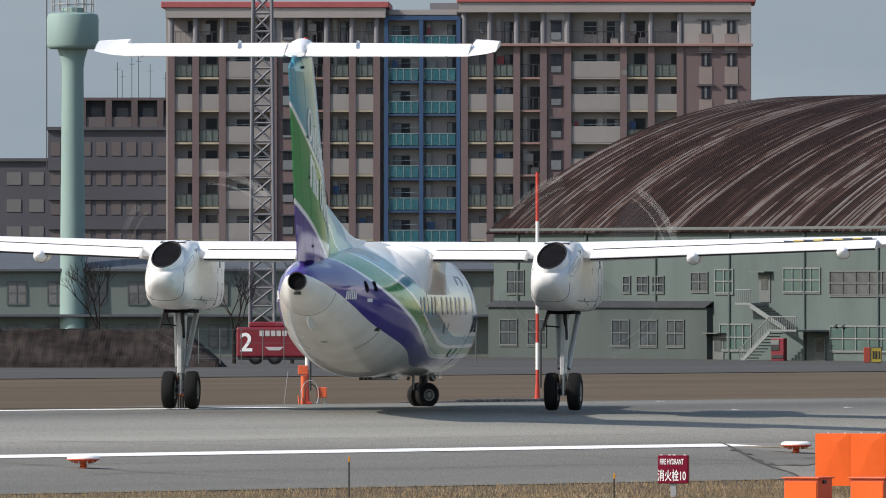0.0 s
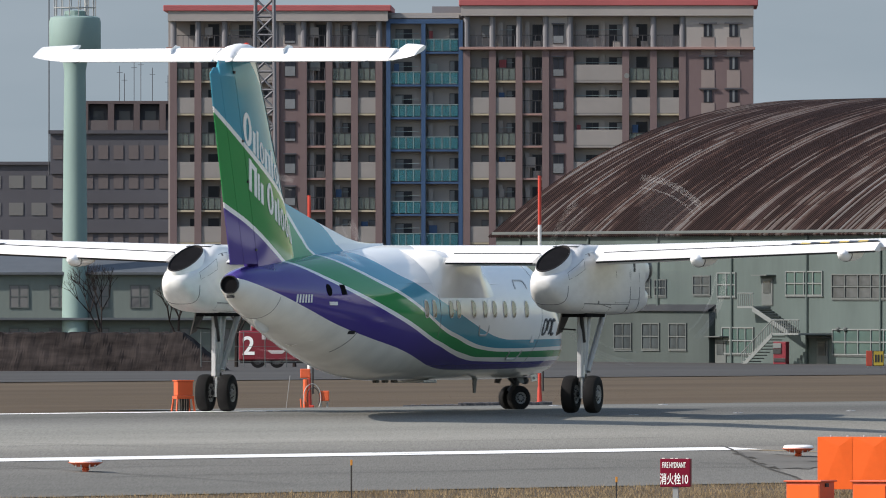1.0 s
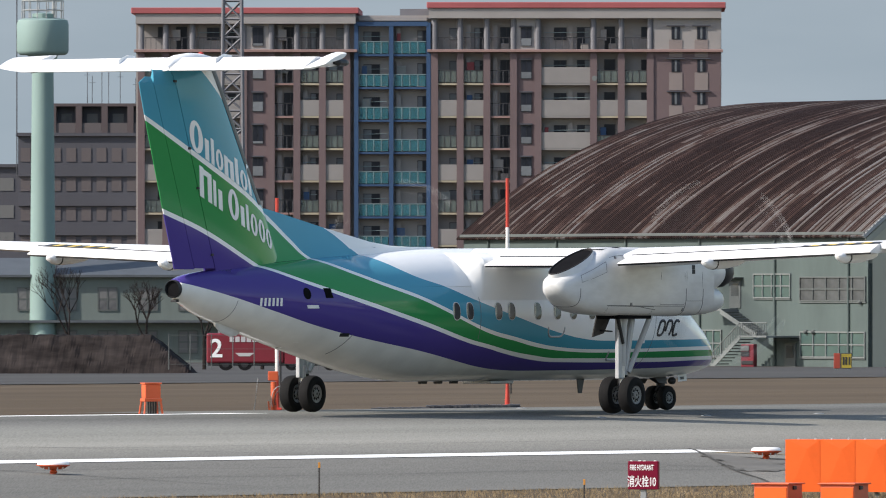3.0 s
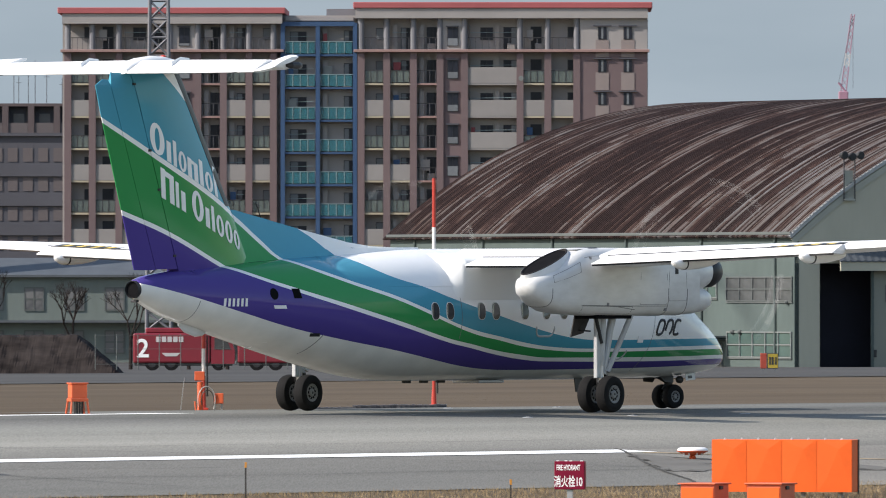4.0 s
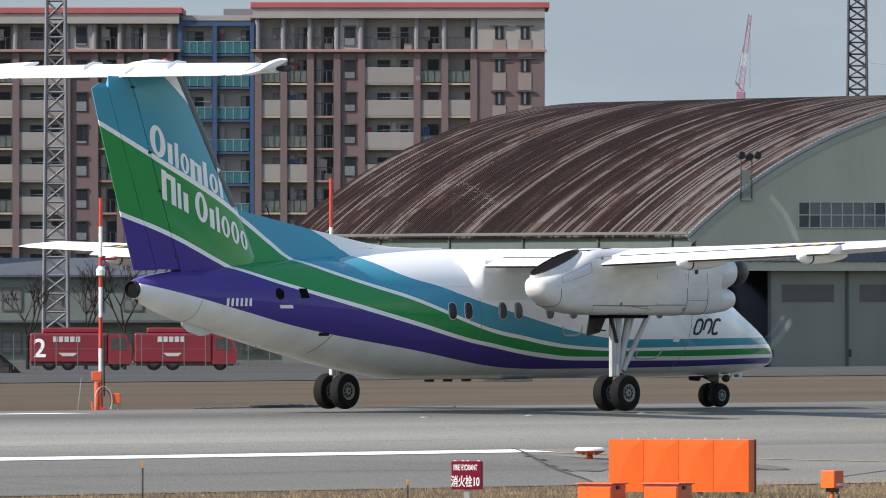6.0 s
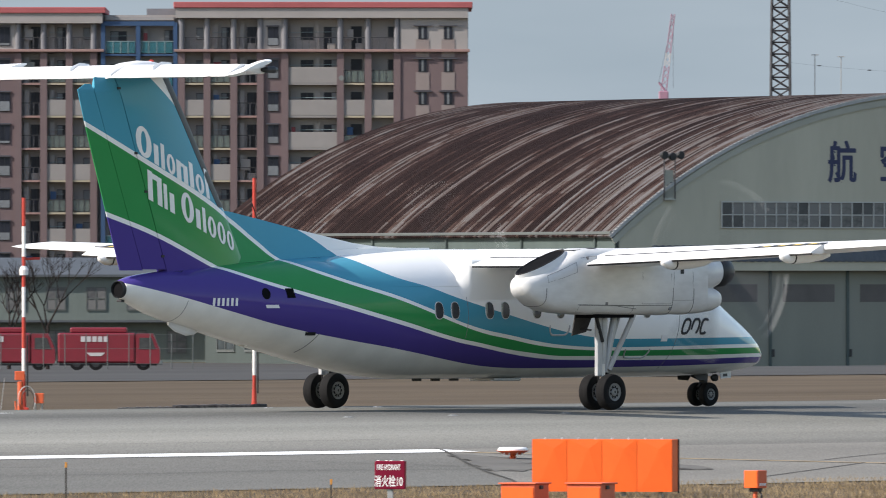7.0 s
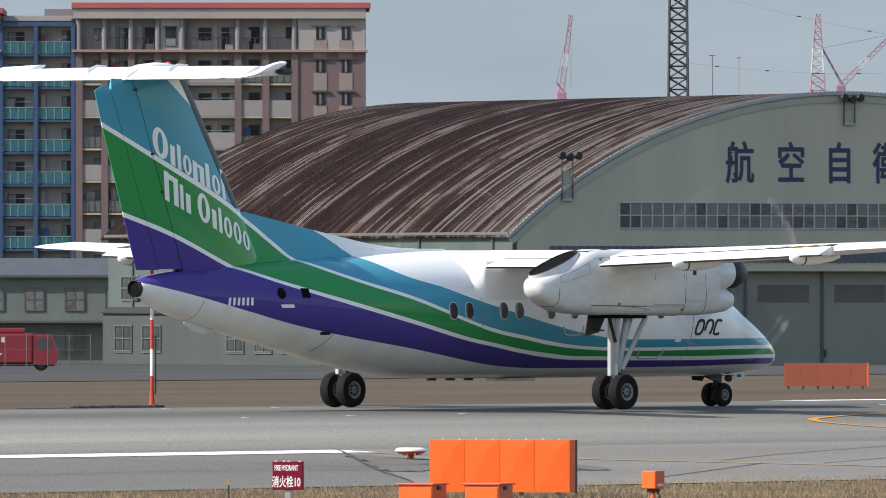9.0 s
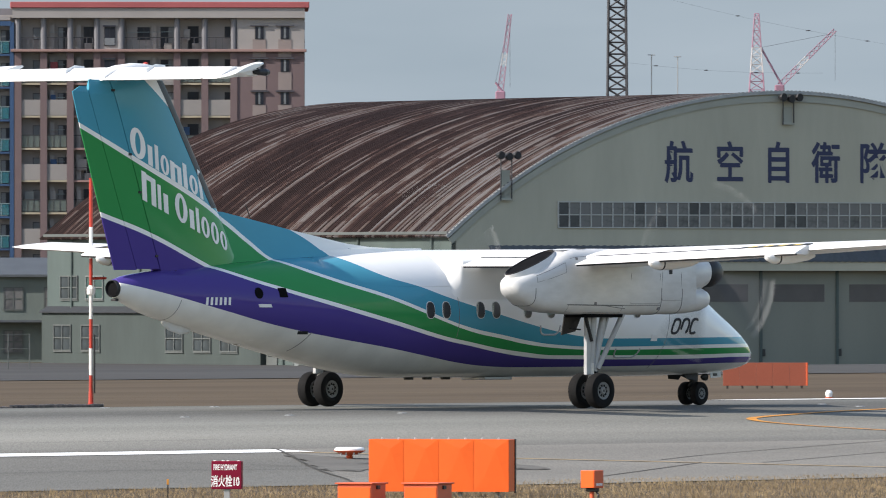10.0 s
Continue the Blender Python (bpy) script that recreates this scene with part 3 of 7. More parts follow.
    part("canopy_fascia", ribs_c, HANGARWALL, hangar)
    rings = []
    for j in range(0, 2 * 90 + 1):
        x = -27.6 + 58.5 * j / 180
        l = 0.06 if j % 2 else 0.0
        rings.append([(x, -1.4, 4.78 + l), (x, 0.02, 6.0 + l), (x, 0.02, 5.9 + l), (x, -1.4, 4.68 + l)])
    part("canopy", loft(rings), CANOPY, hangar, "ribbed sheet canopy above the sliding doors")
    # sliding doors with window strips; the first bay stands open
    edges = [-24.1, -16.9, -9.7, -2.5, 4.7, 11.9, 19.1, 26.3]
    for a, b in zip(edges, edges[1:]):
        door = part("sliding_door", box(a + 0.03, b - 0.03, -0.35, -0.15, HBASE, 4.2, 0.02), HANGARDOOR, hangar)
        part("window_strip", box(a + 1.2, b - 1.2, -0.385, -0.36, 1.5, 2.9), BEIGEDOOR, door)
        part("door_post", box(a - 0.12, a + 0.12, -0.46, -0.36, HBASE, 4.2), SIDESHADED, door)
        part("door_lock", box(a + 0.15, a + 0.4, -0.46, -0.36, -2.9, -2.3, 0.03), BLACK, door)
    # added dark sheets behind the open bay; the hall's shade is their colour
    part("interior", box(-28.7, -18.0, 3.0, 3.2, HBASE, 4.6), BAYSHADE, hangar)
    part("interior_side", box(-28.72, -28.5, 0.4, 3.0, HBASE, 4.6), BAYSHADE, hangar)
    # lettering
    for ch, x in zip("航空自衛隊", (-10.0, -5.2, -0.65, 3.85, 8.3)):
        cu = bpy.data.curves.new("letter", "FONT")
        cu.body, cu.size, cu.align_x, cu.extrude = ch, 3.5, "CENTER", 0.004
        cu.offset = 0.040
        tmp = bpy.data.objects.new("letter", cu)
        scene.collection.objects.link(tmp)
        me = bpy.data.meshes.new_from_object(tmp)
        bpy.data.objects.remove(tmp)
        # broad brush strokes: a second layer of paint beside the first
        bm = bmesh.new()
        bm.from_mesh(me)
        twin = bmesh.ops.duplicate(bm, geom=bm.verts[:] + bm.edges[:] + bm.faces[:])["geom"]
        bmesh.ops.translate(bm, verts=[v for v in twin if isinstance(v, bmesh.types.BMVert)], vec=(0.09, -0.04, 0.006))
        bm.to_mesh(me)
        bm.free()
        me.materials.clear()
        me.materials.append(KANJIBLUE)
        part("letter", me, None, hangar, at=Matrix.Translation((x, -0.010, 11.45)) @ Matrix.Rotation(math.pi / 2, 4, "X") @ Matrix.Diagonal((0.78, 1, 1, 1)))
    # floodlight brackets
    for x, z, h in ((-26.1, 9.7, 3.3), (0.2, 15.9, 1.9)):
        fl = part("floodlight_bracket", box(x - 0.5, x + 0.5, -0.3, -0.06, z - 0.10, z + 0.05, 0.02), HANGARTRIM, hangar)
        for dx in (-0.5, 0.5):
            part("bracket_post", tube((x + dx, -0.22, z - 0.1), (x + dx, -0.22, z + h), 0.06, n=6), LATTICE, fl)
        part("bracket_panel", box(x - 0.42, x + 0.42, -0.10, -0.05, z, z + h * 0.7), HANGARTRIM, fl)
        for dx in (-0.75, 0.0, 0.75):
            part("floodlight", lathe([(-0.5, 0.30), (-0.42, 0.34), (0.0, 0.24), (0.3, 0.12)], "Y", 12, (x + dx, -0.35, z + h + 0.1 + 0.15 * abs(dx))), DARKMETAL, fl)
    # stay frame along the side wall: pipes, windows, doors
    for s in (3, 15, 27.5, 40, 52, 64):
        part("downpipe", tube((-HW - 0.12, s, HBASE), (-HW - 0.12, s, HEAVE - 0.1), 0.12, n=8), SIDESHADED, hangar)

    def window(s, z, w, h, glass, cols=2, rows=2):
        y0 = s - w / 2 + (0.7 if s > 30.5 and z < 0 else 0.0)
        wf = grid_frame(w, h, cols, rows, 0.10, 0.16, "Y")
        win = part("window", wf, FRAMEWHITE if glass is PANEGREEN else FRAMEDULL, hangar, at=Matrix.Translation((-HW - (0.68 if s > 30.5 and z < 0 else 0.15), y0, z)))
        part("window_sill", box(0.02, 0.12, -0.1, w + 0.1, -0.16, -0.08), FRAMEDULL, win)
        pm = mesh_of("pane", box(0.09, 0.12, 0.07, w / cols - 0.07, 0.07, h / rows - 0.07), glass)
        for i in range(cols):
            for k in range(rows):
                part("pane", pm, None, win, at=Matrix.Translation((0, i * w / cols, k * h / rows)))
    # along the wall: distance from the front corner, sill height, width, height
    for s, z, w, h, g, c in ((5.6, 1.6, 10.6, 1.9, DIRTYPANE, 5), (15.5, 1.85, 6.0, 1.9, PANEGREEN, 4), (28.4, 1.75, 3.0, 1.9, PANEGREEN, 2), (32.6, 1.9, 2.8, 1.5, PANE, 2),
                             (39.6, 1.8, 1.9, 1.3, PANE, 2), (42.3, 1.8, 1.9, 1.3, PANE, 2), (45.0, 1.8, 1.2, 1.3, PANE, 1), (60, 1.7, 3.0, 1.9, PANEGREEN, 2), (64.5, 1.7, 3.0, 1.9, PANE, 2),
                             (5.6, -2.9, 10.4, 2.0, PANEGREEN, 5), (26.5, -2.9, 5.2, 2.1, PANEGREEN, 4), (35.0, -2.6, 2.9, 2.1, PANE, 2), (39.6, -2.6, 2.9, 2.1, PANE, 2),
                             (44.4, -2.6, 2.9, 2.1, PANE, 2), (59.0, -2.6, 3.2, 2.1, PANE, 2), (64.0, -2.6, 3.0, 2.1, PANE, 2)):
        window(s, z, w, h, g, c)
    # shallow annex along the rear half of the wall, cloud shade in its colour too
    part("annex_wall", box(-HW - 0.55, -HW - 0.03, 30.5, HLEN, HBASE, 0.55), ANNEXSHADED, hangar)
    part("annex_roof", plate([(-HW - 0.03, 30.3, 0.98), (-HW - 0.03, HLEN, 0.98), (-HW - 0.8, HLEN, 0.52), (-HW - 0.8, 30.3, 0.52)], (0, 0, 0.10)), DULLROOF, hangar)
    # doors
    for s, z in ((21.6, 1.0), (12.5, -4.0), (29.4, -4.0)):
        d = part("door", box(-HW - 0.12, -HW, s - 0.9, s + 0.9, z, z + 2.2, 0.02), FRAMEDULL, hangar)
        part("door_pane", box(-HW - 0.16, -HW - 0.125, s - 0.6, s + 0.55, z + 1.0, z + 2.0), PANE, d)
        part("door_hood", box(-HW - 0.9, -HW, s - 1.3, s + 1.3, z + 2.42, z + 2.50), FRAMEDULL, d)
    # outside stair with two flights
    stair = part("outside_stair", box(-HW - 1.6, -HW - 0.02, 21.3, 23.9, 0.78, 0.95, 0.02), FRAMEWHITE, hangar, "white painted steel stair")
    step = mesh_of("step", box(-HW - 1.6, -HW - 0.1, 0, 0.42, 0, 0.08), FRAMEWHITE)
    for i in range(10):
        part("step", step, None, stair, at=Matrix.Translation((0, 21.0 - 0.52 * i, 0.68 - 0.19 * i)))
    for i in range(11):
        part("step", step, None, stair, at=Matrix.Translation((-1.6, 15.2 + 0.5 * i, -1.3 - 0.25 * i)))
    part("stair_landing", box(-HW - 3.2, -HW - 0.1, 10.9, 15.4, -1.35, -1.2, 0.02), FRAMEWHITE, stair)
    part("stringer", plate([(-HW - 1.62, 21.4, 0.95), (-HW - 1.62, 15.4, -1.0), (-HW - 1.62, 15.4, -1.4), (-HW - 1.62, 21.4, 0.55)], (0.06, 0, 0)), FRAMEWHITE, stair)
    part("stringer", plate([(-HW - 3.2, 15.2, -1.1), (-HW - 3.2, 20.6, -3.9), (-HW - 3.2, 20.6, -4.3), (-HW - 3.2, 15.2, -1.5)], (0.06, 0, 0)), FRAMEWHITE, stair)
    rail = mesh_of("baluster", tube((0, 0, 0), (0, 0, 1.05), 0.035, n=6), FRAMEWHITE)
    for i in range(15):
        part("baluster", rail, None, stair, at=pose(-HW - 3.15, 11.0 + 0.3 * i, -1.2))
    for i in range(8):
        part("baluster", rail, None, stair, at=pose(-HW - 1.55, 21.4 + 0.35 * i, 0.95))
    for i in range(14):
        part("baluster", rail, None, stair, at=pose(-HW - 3.15, 15.4 + 0.38 * i, -1.25 - 0.2 * i))
    for p, q in (((-3.15, 10.9, -0.15), (-3.15, 15.3, -0.15)), ((-3.15, 15.3, -0.15), (-3.15, 20.6, -2.95)), ((-1.55, 21.3, 2.0), (-1.55, 23.9, 2.0))):
        part("handrail", tube((-HW + p[0], p[1], p[2]), (-HW + q[0], q[1], q[2]), 0.05, n=6), FRAMEWHITE, stair)
    # vents and lamps on the wall
    for s, z in ((17.6, -1.0), (19.2, -1.0), (9.8, -0.9), (8.6, -0.9), (47.5, -1.3), (54.5, -1.3), (1.0, 1.5)):
        part("wall_vent", lathe([(0, 0.16), (-0.2, 0.19), (-0.34, 0.10)], "X", 12, (-HW - 0.02, s, z)), FRAMEDULL, hangar)
    return hangar


BEIGEDOOR = material("door_strip", (0.085, 0.078, 0.076, 1), 0.5, var=0.2, size=2.0)
build_hangar()


def vending_machine(x, y, z):
    v = thing("vending_machine", "red drinks vending machine beside the hangar stair", "vending machine", pose(x, y, z, 0, 0, -20))
    part("case", box(-0.55, 0.55, -0.4, 0.4, 0, 1.83, 0.05), TRUCKRED, v)
    part("front", box(-0.55, 0.15, -0.46, -0.41, 1.30, 1.70, 0.02), FRAMEWHITE, v)
    part("display", box(-0.55, 0.15, -0.46, -0.41, 0.85, 1.25, 0.02), GLASSDARK, v)
    part("slot", box(-0.5, 0.5, -0.46, -0.41, 0.2, 0.5, 0.02), BLACK, v)


vending_machine(9.0, 1088.0, -3.7)

# ---------------------------------------------------------------- apartment block
AY = 1220.0
FLOORS = [24.0, 21.05, 18.1, 15.2, 12.3, 9.4, 6.5, 3.6]


def build_apartments():
    ap = thing("apartment_building", "tall brown and cream apartment block with rows of balconies", "apartment building")
    part("wall", box(-45.1, 7.6, AY + 1.2, AY + 16, -4.0, 27.18), BEIGE, ap)
    for x0, x1, up in ((-45.5, -25.0, 0.12), (-18.9, 8.0, 0.60)):
        part("roof", box(x0, x1, AY - 0.5, AY + 16.5, 27.2 + up, 27.75 + up, 0.06), ROOFRED, ap, "red roof edge")
    part("roof", box(-25.0, -18.9, AY + 0.5, AY + 16, 26.7, 27.05), BEIGE, ap)
    part("roof_hut", box(-21.4, -18.0, AY + 5, AY + 9, 27.05, 27.85), GREYPILLAR, ap)
    part("top_beam", box(-25.2, -18.8, AY - 0.02, AY + 0.5, 26.2, 26.6), BLUEFRAME, ap)
    for x0, x1, up in ((-45.1, -25.3, 0.12), (-18.7, 7.6, 0.60)):
        part("cornice", box(x0, x1, AY - 0.35, AY + 1.6, 26.3 + up, 27.2 + up), BEIGE, ap)
        part("belt_course", box(x0 - 0.15, x1 + 0.15, AY - 0.3, AY + 1.6, 23.85, 24.1, 0.03), SLABPINK, ap)

    def pillars(xs, mat, w, z0, z1, top=None):
        for x in xs:
            part("pillar", box(x - w / 2, x + w / 2, AY, AY + 1.6, z0, z1), mat, ap)
            if top:
                part("upper_pillar", tube((x, AY + 0.25, z1 + 0.25), (x, AY + 0.25, 26.95), 0.27, n=10), GREYPILLAR, ap)
    left = [-44.6, -42.4, -40.0, -35.4, -32.9, -30.6, -28.3, -26.1]
    right = [-18.2, -15.9, -13.5, -11.1, -8.9, -3.9, -1.4, 1.2]
    pillars(left, BROWN, 0.62, -4, 23.85, True)
    pillars(right, BROWN, 0.62, -4, 23.85, True)
    pillars((-25.25, -22.1, -18.75), BLUEFRAME, 0.38, -4, 26.5)
    bar = mesh_of("baluster", box(-0.025, 0.025, -0.02, 0.02, 0.03, 1.12), RAILDARK)
    made = {}

    def glazing(parent, x, y, z, w, h, leaves):
        """A framed window or sliding door; leaves names the pane of each half: d dark, c curtained."""
        key = (w, h, leaves)
        if key not in made:
            made[key] = (mesh_of("window", box(-w / 2, w / 2, -0.03, 0.03, 0, h), SASHDARK),
                         [mesh_of("pane", box(-w / 2 + 0.06 + i * (w - 0.06) / len(leaves), -w / 2 + (i + 1) * (w - 0.06) / len(leaves), -0.05, -0.031, 0.06, h - 0.06), CURTAINPANE if c == "c" else DEEPPANE) for i, c in enumerate(leaves)])
        win, panes = made[key]
        ob = part("window", win, None, parent, at=pose(x, y, z))
        for p in panes:
            part("pane", p, None, ob, at=pose(0, 0, 0))
        return ob

    # for each bay: share of its width, sill height, width, height, panes
    BAYS = {"hatch": ((0.76, 0.95, 0.85, 1.1, "c"),),
            "door": ((0.74, 0.08, 1.0, 2.0, "cd"),),
            "open": ((0.74, 0.08, 1.15, 2.05, "dd"),),
            "living": ((0.40, 0.95, 1.15, 1.15, "dd"), (0.84, 0.08, 1.4, 2.05, "dc")),
            "plain_door": ((0.58, 0.08, 1.0, 2.1, "d"),),
            "corner": ((0.82, 1.1, 0.7, 1.05, "d"),),
            "blue_wide": ((0.44, 0.08, 1.5, 2.0, "cd"),),
            "blue_edge": ((0.82, 0.08, 0.95, 2.1, "cd"),)}

    def balcony(x0, x1, z, kind, slab, bay):
        b = part("balcony", box(x0 + 0.31, x1 - 0.31, AY + 0.12, AY + 1.6, z - 0.16, z + 0.02), slab, ap)
        h = 1.12
        if kind == "panel":
            part("parapet", box(x0 + 0.31, x1 - 0.31, AY + 0.10, AY + 0.22, z + 0.03, z + 1.45), CREAM, b)
        else:
            glass = {"glass": RAILGREEN, "teal": TEAL, "bars": None}[kind]
            if glass:
                k = 4 if kind == "teal" else 3
                w = (x1 - x0 - 0.66) / k
                for i in range(k):
                    part("rail_pane", box(x0 + 0.33 + i * w + 0.04, x0 + 0.33 + (i + 1) * w - 0.04, AY + 0.14, AY + 0.17, z + 0.10, z + h), glass, b)
                    part("rail_post", box(x0 + 0.33 + i * w - 0.03, x0 + 0.33 + i * w + 0.03, AY + 0.12, AY + 0.18, z + 0.03, z + h), RAILPALE if kind == "teal" else SASHDARK, b)
            else:
                k = round((x1 - x0) / 0.62)
                for i in range(k):
                    part("baluster", bar, None, b, at=pose(x0 + 0.4 + (x1 - x0 - 0.8) * i / (k - 1), AY + 0.16, z))
            part("handrail", box(x0 + 0.31, x1 - 0.31, AY + 0.11, AY + 0.20, z + h, z + h + 0.07), SASHDARK if kind != "teal" else RAILPALE, b)
        # glazed door and window on the back wall of the balcony
        for f, sill, w, h, leaves in BAYS[bay]:
            glazing(b, x0 + (x1 - x0) * f, AY + 1.16, z + sill, w, h, leaves)
        if bay == "living":
            part("drainpipe", tube((x0 + 0.5, AY + 0.9, z + 0.03), (x0 + 0.5, AY + 0.9, z + 2.25), 0.06, n=6), CREAM, b)
            part("pier", box(x0 + 2.75, x0 + 3.15, AY + 0.95, AY + 1.19, z + 0.02, z + 2.3), BEIGE, b)
        elif bay in ("door", "open", "blue_edge"):
            part("pier", box(x0 + 0.55, x0 + 0.95, AY + 0.75, AY + 1.19, z + 0.02, z + 2.3), BEIGE, b)
        if bay in ("door", "living", "blue_wide"):
            part("drying_pole", tube((x0 + 0.5, AY + 0.55, z + 1.62), (x1 - 0.5, AY + 0.55, z + 1.66), 0.025, n=6), RAILPALE, b)
        if random.random() < 0.25:
            part("laundry", box(x0 + 0.6, x0 + 0.6 + random.uniform(0.3, 0.9), AY + 0.5, AY + 0.56, z + 0.9, z + 1.9, 0.02), random.choice((FRAMEWHITE, TRUCKRED, BLUEFRAME, CREAM)), b)
        if random.random() < 0.3:
            part("air_conditioner", box(x1 - 1.15, x1 - 0.45, AY + 0.7, AY + 1.1, z + 0.03, z + 0.65, 0.03), CREAM, b)

    for r, z in enumerate(FLOORS):
        solid = r >= 2 and r % 2 == 0
        for xs, mirror in ((left, True), (right, False)):
            seq = [(-44.6, -42.4, "n", "corner"), (-42.4, -40.0, "n", "plain_door"), (-40.0, -35.4, "w", "living"), (-35.4, -32.9, "t", ""), (-32.9, -30.6, "b", "open"), (-30.6, -28.3, "n", "door"), (-28.3, -26.1, "n", "hatch")] if mirror else \
                  [(-18.2, -15.9, "n", "hatch"), (-15.9, -13.5, "n", "door"), (-13.5, -11.1, "b", "open"), (-11.1, -8.9, "t", ""), (-8.9, -3.9, "w", "living"), (-3.9, -1.4, "n", "plain_door"), (-1.4, 1.2, "n", "corner")]
            for x0, x1, k, bay in seq:
                if k == "t":
                    if r == 0:
                        part("bay_wall", box(x0 + 0.1, x1 - 0.1, AY + 0.2, AY + 1.6, -4, 23.85), BROWN, ap)
                        part("bay_wall", box(x0 + 0.1, x1 - 0.1, AY + 0.2, AY + 1.6, 24.1, 26.9), BEIGE, ap)
                    w = glazing(ap, (x0 + x1) / 2 + 0.05, AY + 0.16, z + 0.4, 1.0, 1.7, "dd")
                    part("curtain", box(-0.45, 0.45, -0.062, -0.052, 0.05, random.choice((0.62, 0.7, 0.25, 0.9))), CURTAINPANE, w)
                    part("window_hood", box(-0.62, 0.55, -0.16, 0.03, 1.72, 1.84), FARGREY, w)
                    continue
                if r == 0:
                    kind, slab = "bars", SLABPINK
                elif k == "w":
                    kind, slab = "panel", CREAM
                elif k == "b":
                    kind, slab = "bars", SLABPINK
                else:
                    kind, slab = ("panel" if solid else "glass"), SLABCREAM
                balcony(x0, x1, z, kind, slab, bay)
        for x0, x1, bay in ((-25.25, -22.1, "blue_wide"), (-22.1, -18.75, "blue_edge")):
            balcony(x0 - 0.1, x1 + 0.1, z - 0.35, "teal", BLUEFRAME, bay)
    # end wall with small hooded windows
    part("end_wall", box(1.5, 7.55, AY + 0.1, AY + 1.6, -4, 23.85), BROWN, ap)
    part("end_wall", box(1.5, 7.55, AY + 0.1, AY + 1.6, 24.1, 26.9), BEIGE, ap)
    for x in (3.5, 5.8):
        for z in FLOORS:
            w = glazing(ap, x, AY + 0.06, z + 1.0, 0.78, 1.15, "dcd")
            part("window_hood", box(-0.82, 0.82, -0.16, 0.02, 1.17, 1.28), FARGREY, w)
            part("window_panel", box(-0.6, 0.6, 0.0, 0.037, -1.62, -0.02), PANELTAN, w)
    part("satellite_dish", lathe([(0, 0.05), (-0.08, 0.16), (-0.13, 0.24)], "Y", 12, (-3.8, AY - 0.1, 21.5)), FRAMEWHITE, ap)


build_apartments()

# ---------------------------------------------------------------- far buildings, masts and cranes
def lattice_tower(name, label, x, y, z0, z1, w0, w1, bands, mats, cat="tower"):
    """A square lattice mast with tapering legs and crossed braces, in painted bands."""
    t = thing(name, label, cat, pose(x, y, z0))
    h = z1 - z0
    cuts = [h * i / bands for i in range(bands + 1)]
    r = max(0.06, w1 * 0.105)
    corner = ((-1, -1), (1, -1), (1, 1), (-1, 1))
    wide = lambda z: w0 + (w1 - w0) * z / h
    first = 0
    while first < bands:      # runs of one colour
        last = first
        while last + 1 < bands and mats[(last + 1) % len(mats)] is mats[first % len(mats)]:
            last += 1
        mat = mats[first % len(mats)]
        za, zb = cuts[first], cuts[last + 1]
        for sx, sy in corner:
            part("leg", tube((sx * wide(za) / 2, sy * wide(za) / 2, za), (sx * wide(zb) / 2, sy * wide(zb) / 2, zb), r, n=6), mat, t)
        bm = bmesh.new()
        for i in range(first, last + 1):
            ca = [Vector((sx * wide(cuts[i]) / 2, sy * wide(cuts[i]) / 2, cuts[i])) for sx, sy in corner]
            cb = [Vector((sx * wide(cuts[i + 1]) / 2, sy * wide(cuts[i + 1]) / 2, cuts[i + 1])) for sx, sy in corner]
            for k in range(4):
                tube(ca[k], cb[(k + 1) % 4], r * 0.6, n=4, bm=bm)
                tube(ca[(k + 1) % 4], cb[k], r * 0.6, n=4, bm=bm)
                tube(cb[k], cb[(k + 1) % 4], r * 0.6, n=4, bm=bm)
        tagged(part("bracing", bm, mat, t), kind="stuff")
        first = last + 1
    return t


def water_tower():
    t = thing("water_tower", "pale green water tower with a round tank on a tall shaft", "water tower", pose(-50.4, 1150, 0))
    part("shaft", lathe([(-5, 1.15), (20.8, 0.92), (21.6, 1.05), (22.6, 1.35)], "Z", 24), TANKGREEN, t, smooth=True)
    part("tank", lathe([(22.4, 1.9), (22.55, 2.1), (22.75, 2.2), (25.0, 2.2), (25.35, 2.1), (25.5, 1.7), (25.5, 0.1)], "Z", 32), TANKGREEN, t, smooth=True)
    rb = bmesh.new()
    for i in range(14):
        a = i * math.tau / 14
        tube((1.75 * math.cos(a), 1.75 * math.sin(a), 25.4), (1.75 * math.cos(a), 1.75 * math.sin(a), 27.0), 0.05, n=5, bm=rb)
        b = a + math.tau / 14
        for z in (26.2, 27.0):
            tube((1.75 * math.cos(a), 1.75 * math.sin(a), z), (1.75 * math.cos(b), 1.75 * math.sin(b), z), 0.05, n=5, bm=rb)
    part("railing", rb, GALV, t)
    part("hatch", lathe([(25.5, 0.9), (25.9, 0.9), (26.0, 0.5)], "Z", 16), TANKGREEN, t)
    part("mast", tube((0.9, 0, 25.5), (0.9, 0, 28.5), 0.12, n=8), GALV, t)
    part("lightning_rod", tube((-2.2, 0, 12), (-2.2, 0, 27.5), 0.05, n=5), LATTICE, t)


water_tower()
lattice_tower("radio_mast", "grey steel lattice mast in front of the apartment block", -34.0, 1140, -4, 36, 2.1, 1.35, 26, [GREYPILLAR])
lattice_tower("radio_mast", "dark steel lattice mast rising behind the hangar", 43.9, 1500, -5, 62, 2.75, 1.3, 52, [LATTICE])
lattice_tower("radio_tower", "red and white painted lattice tower behind the hangar", 63.3, 1600, -5, 35.0, 6.0, 0.5, 40, [LATTICERED] * 33 + [LATTICEWHITE] * 3 + [LATTICERED] * 4)


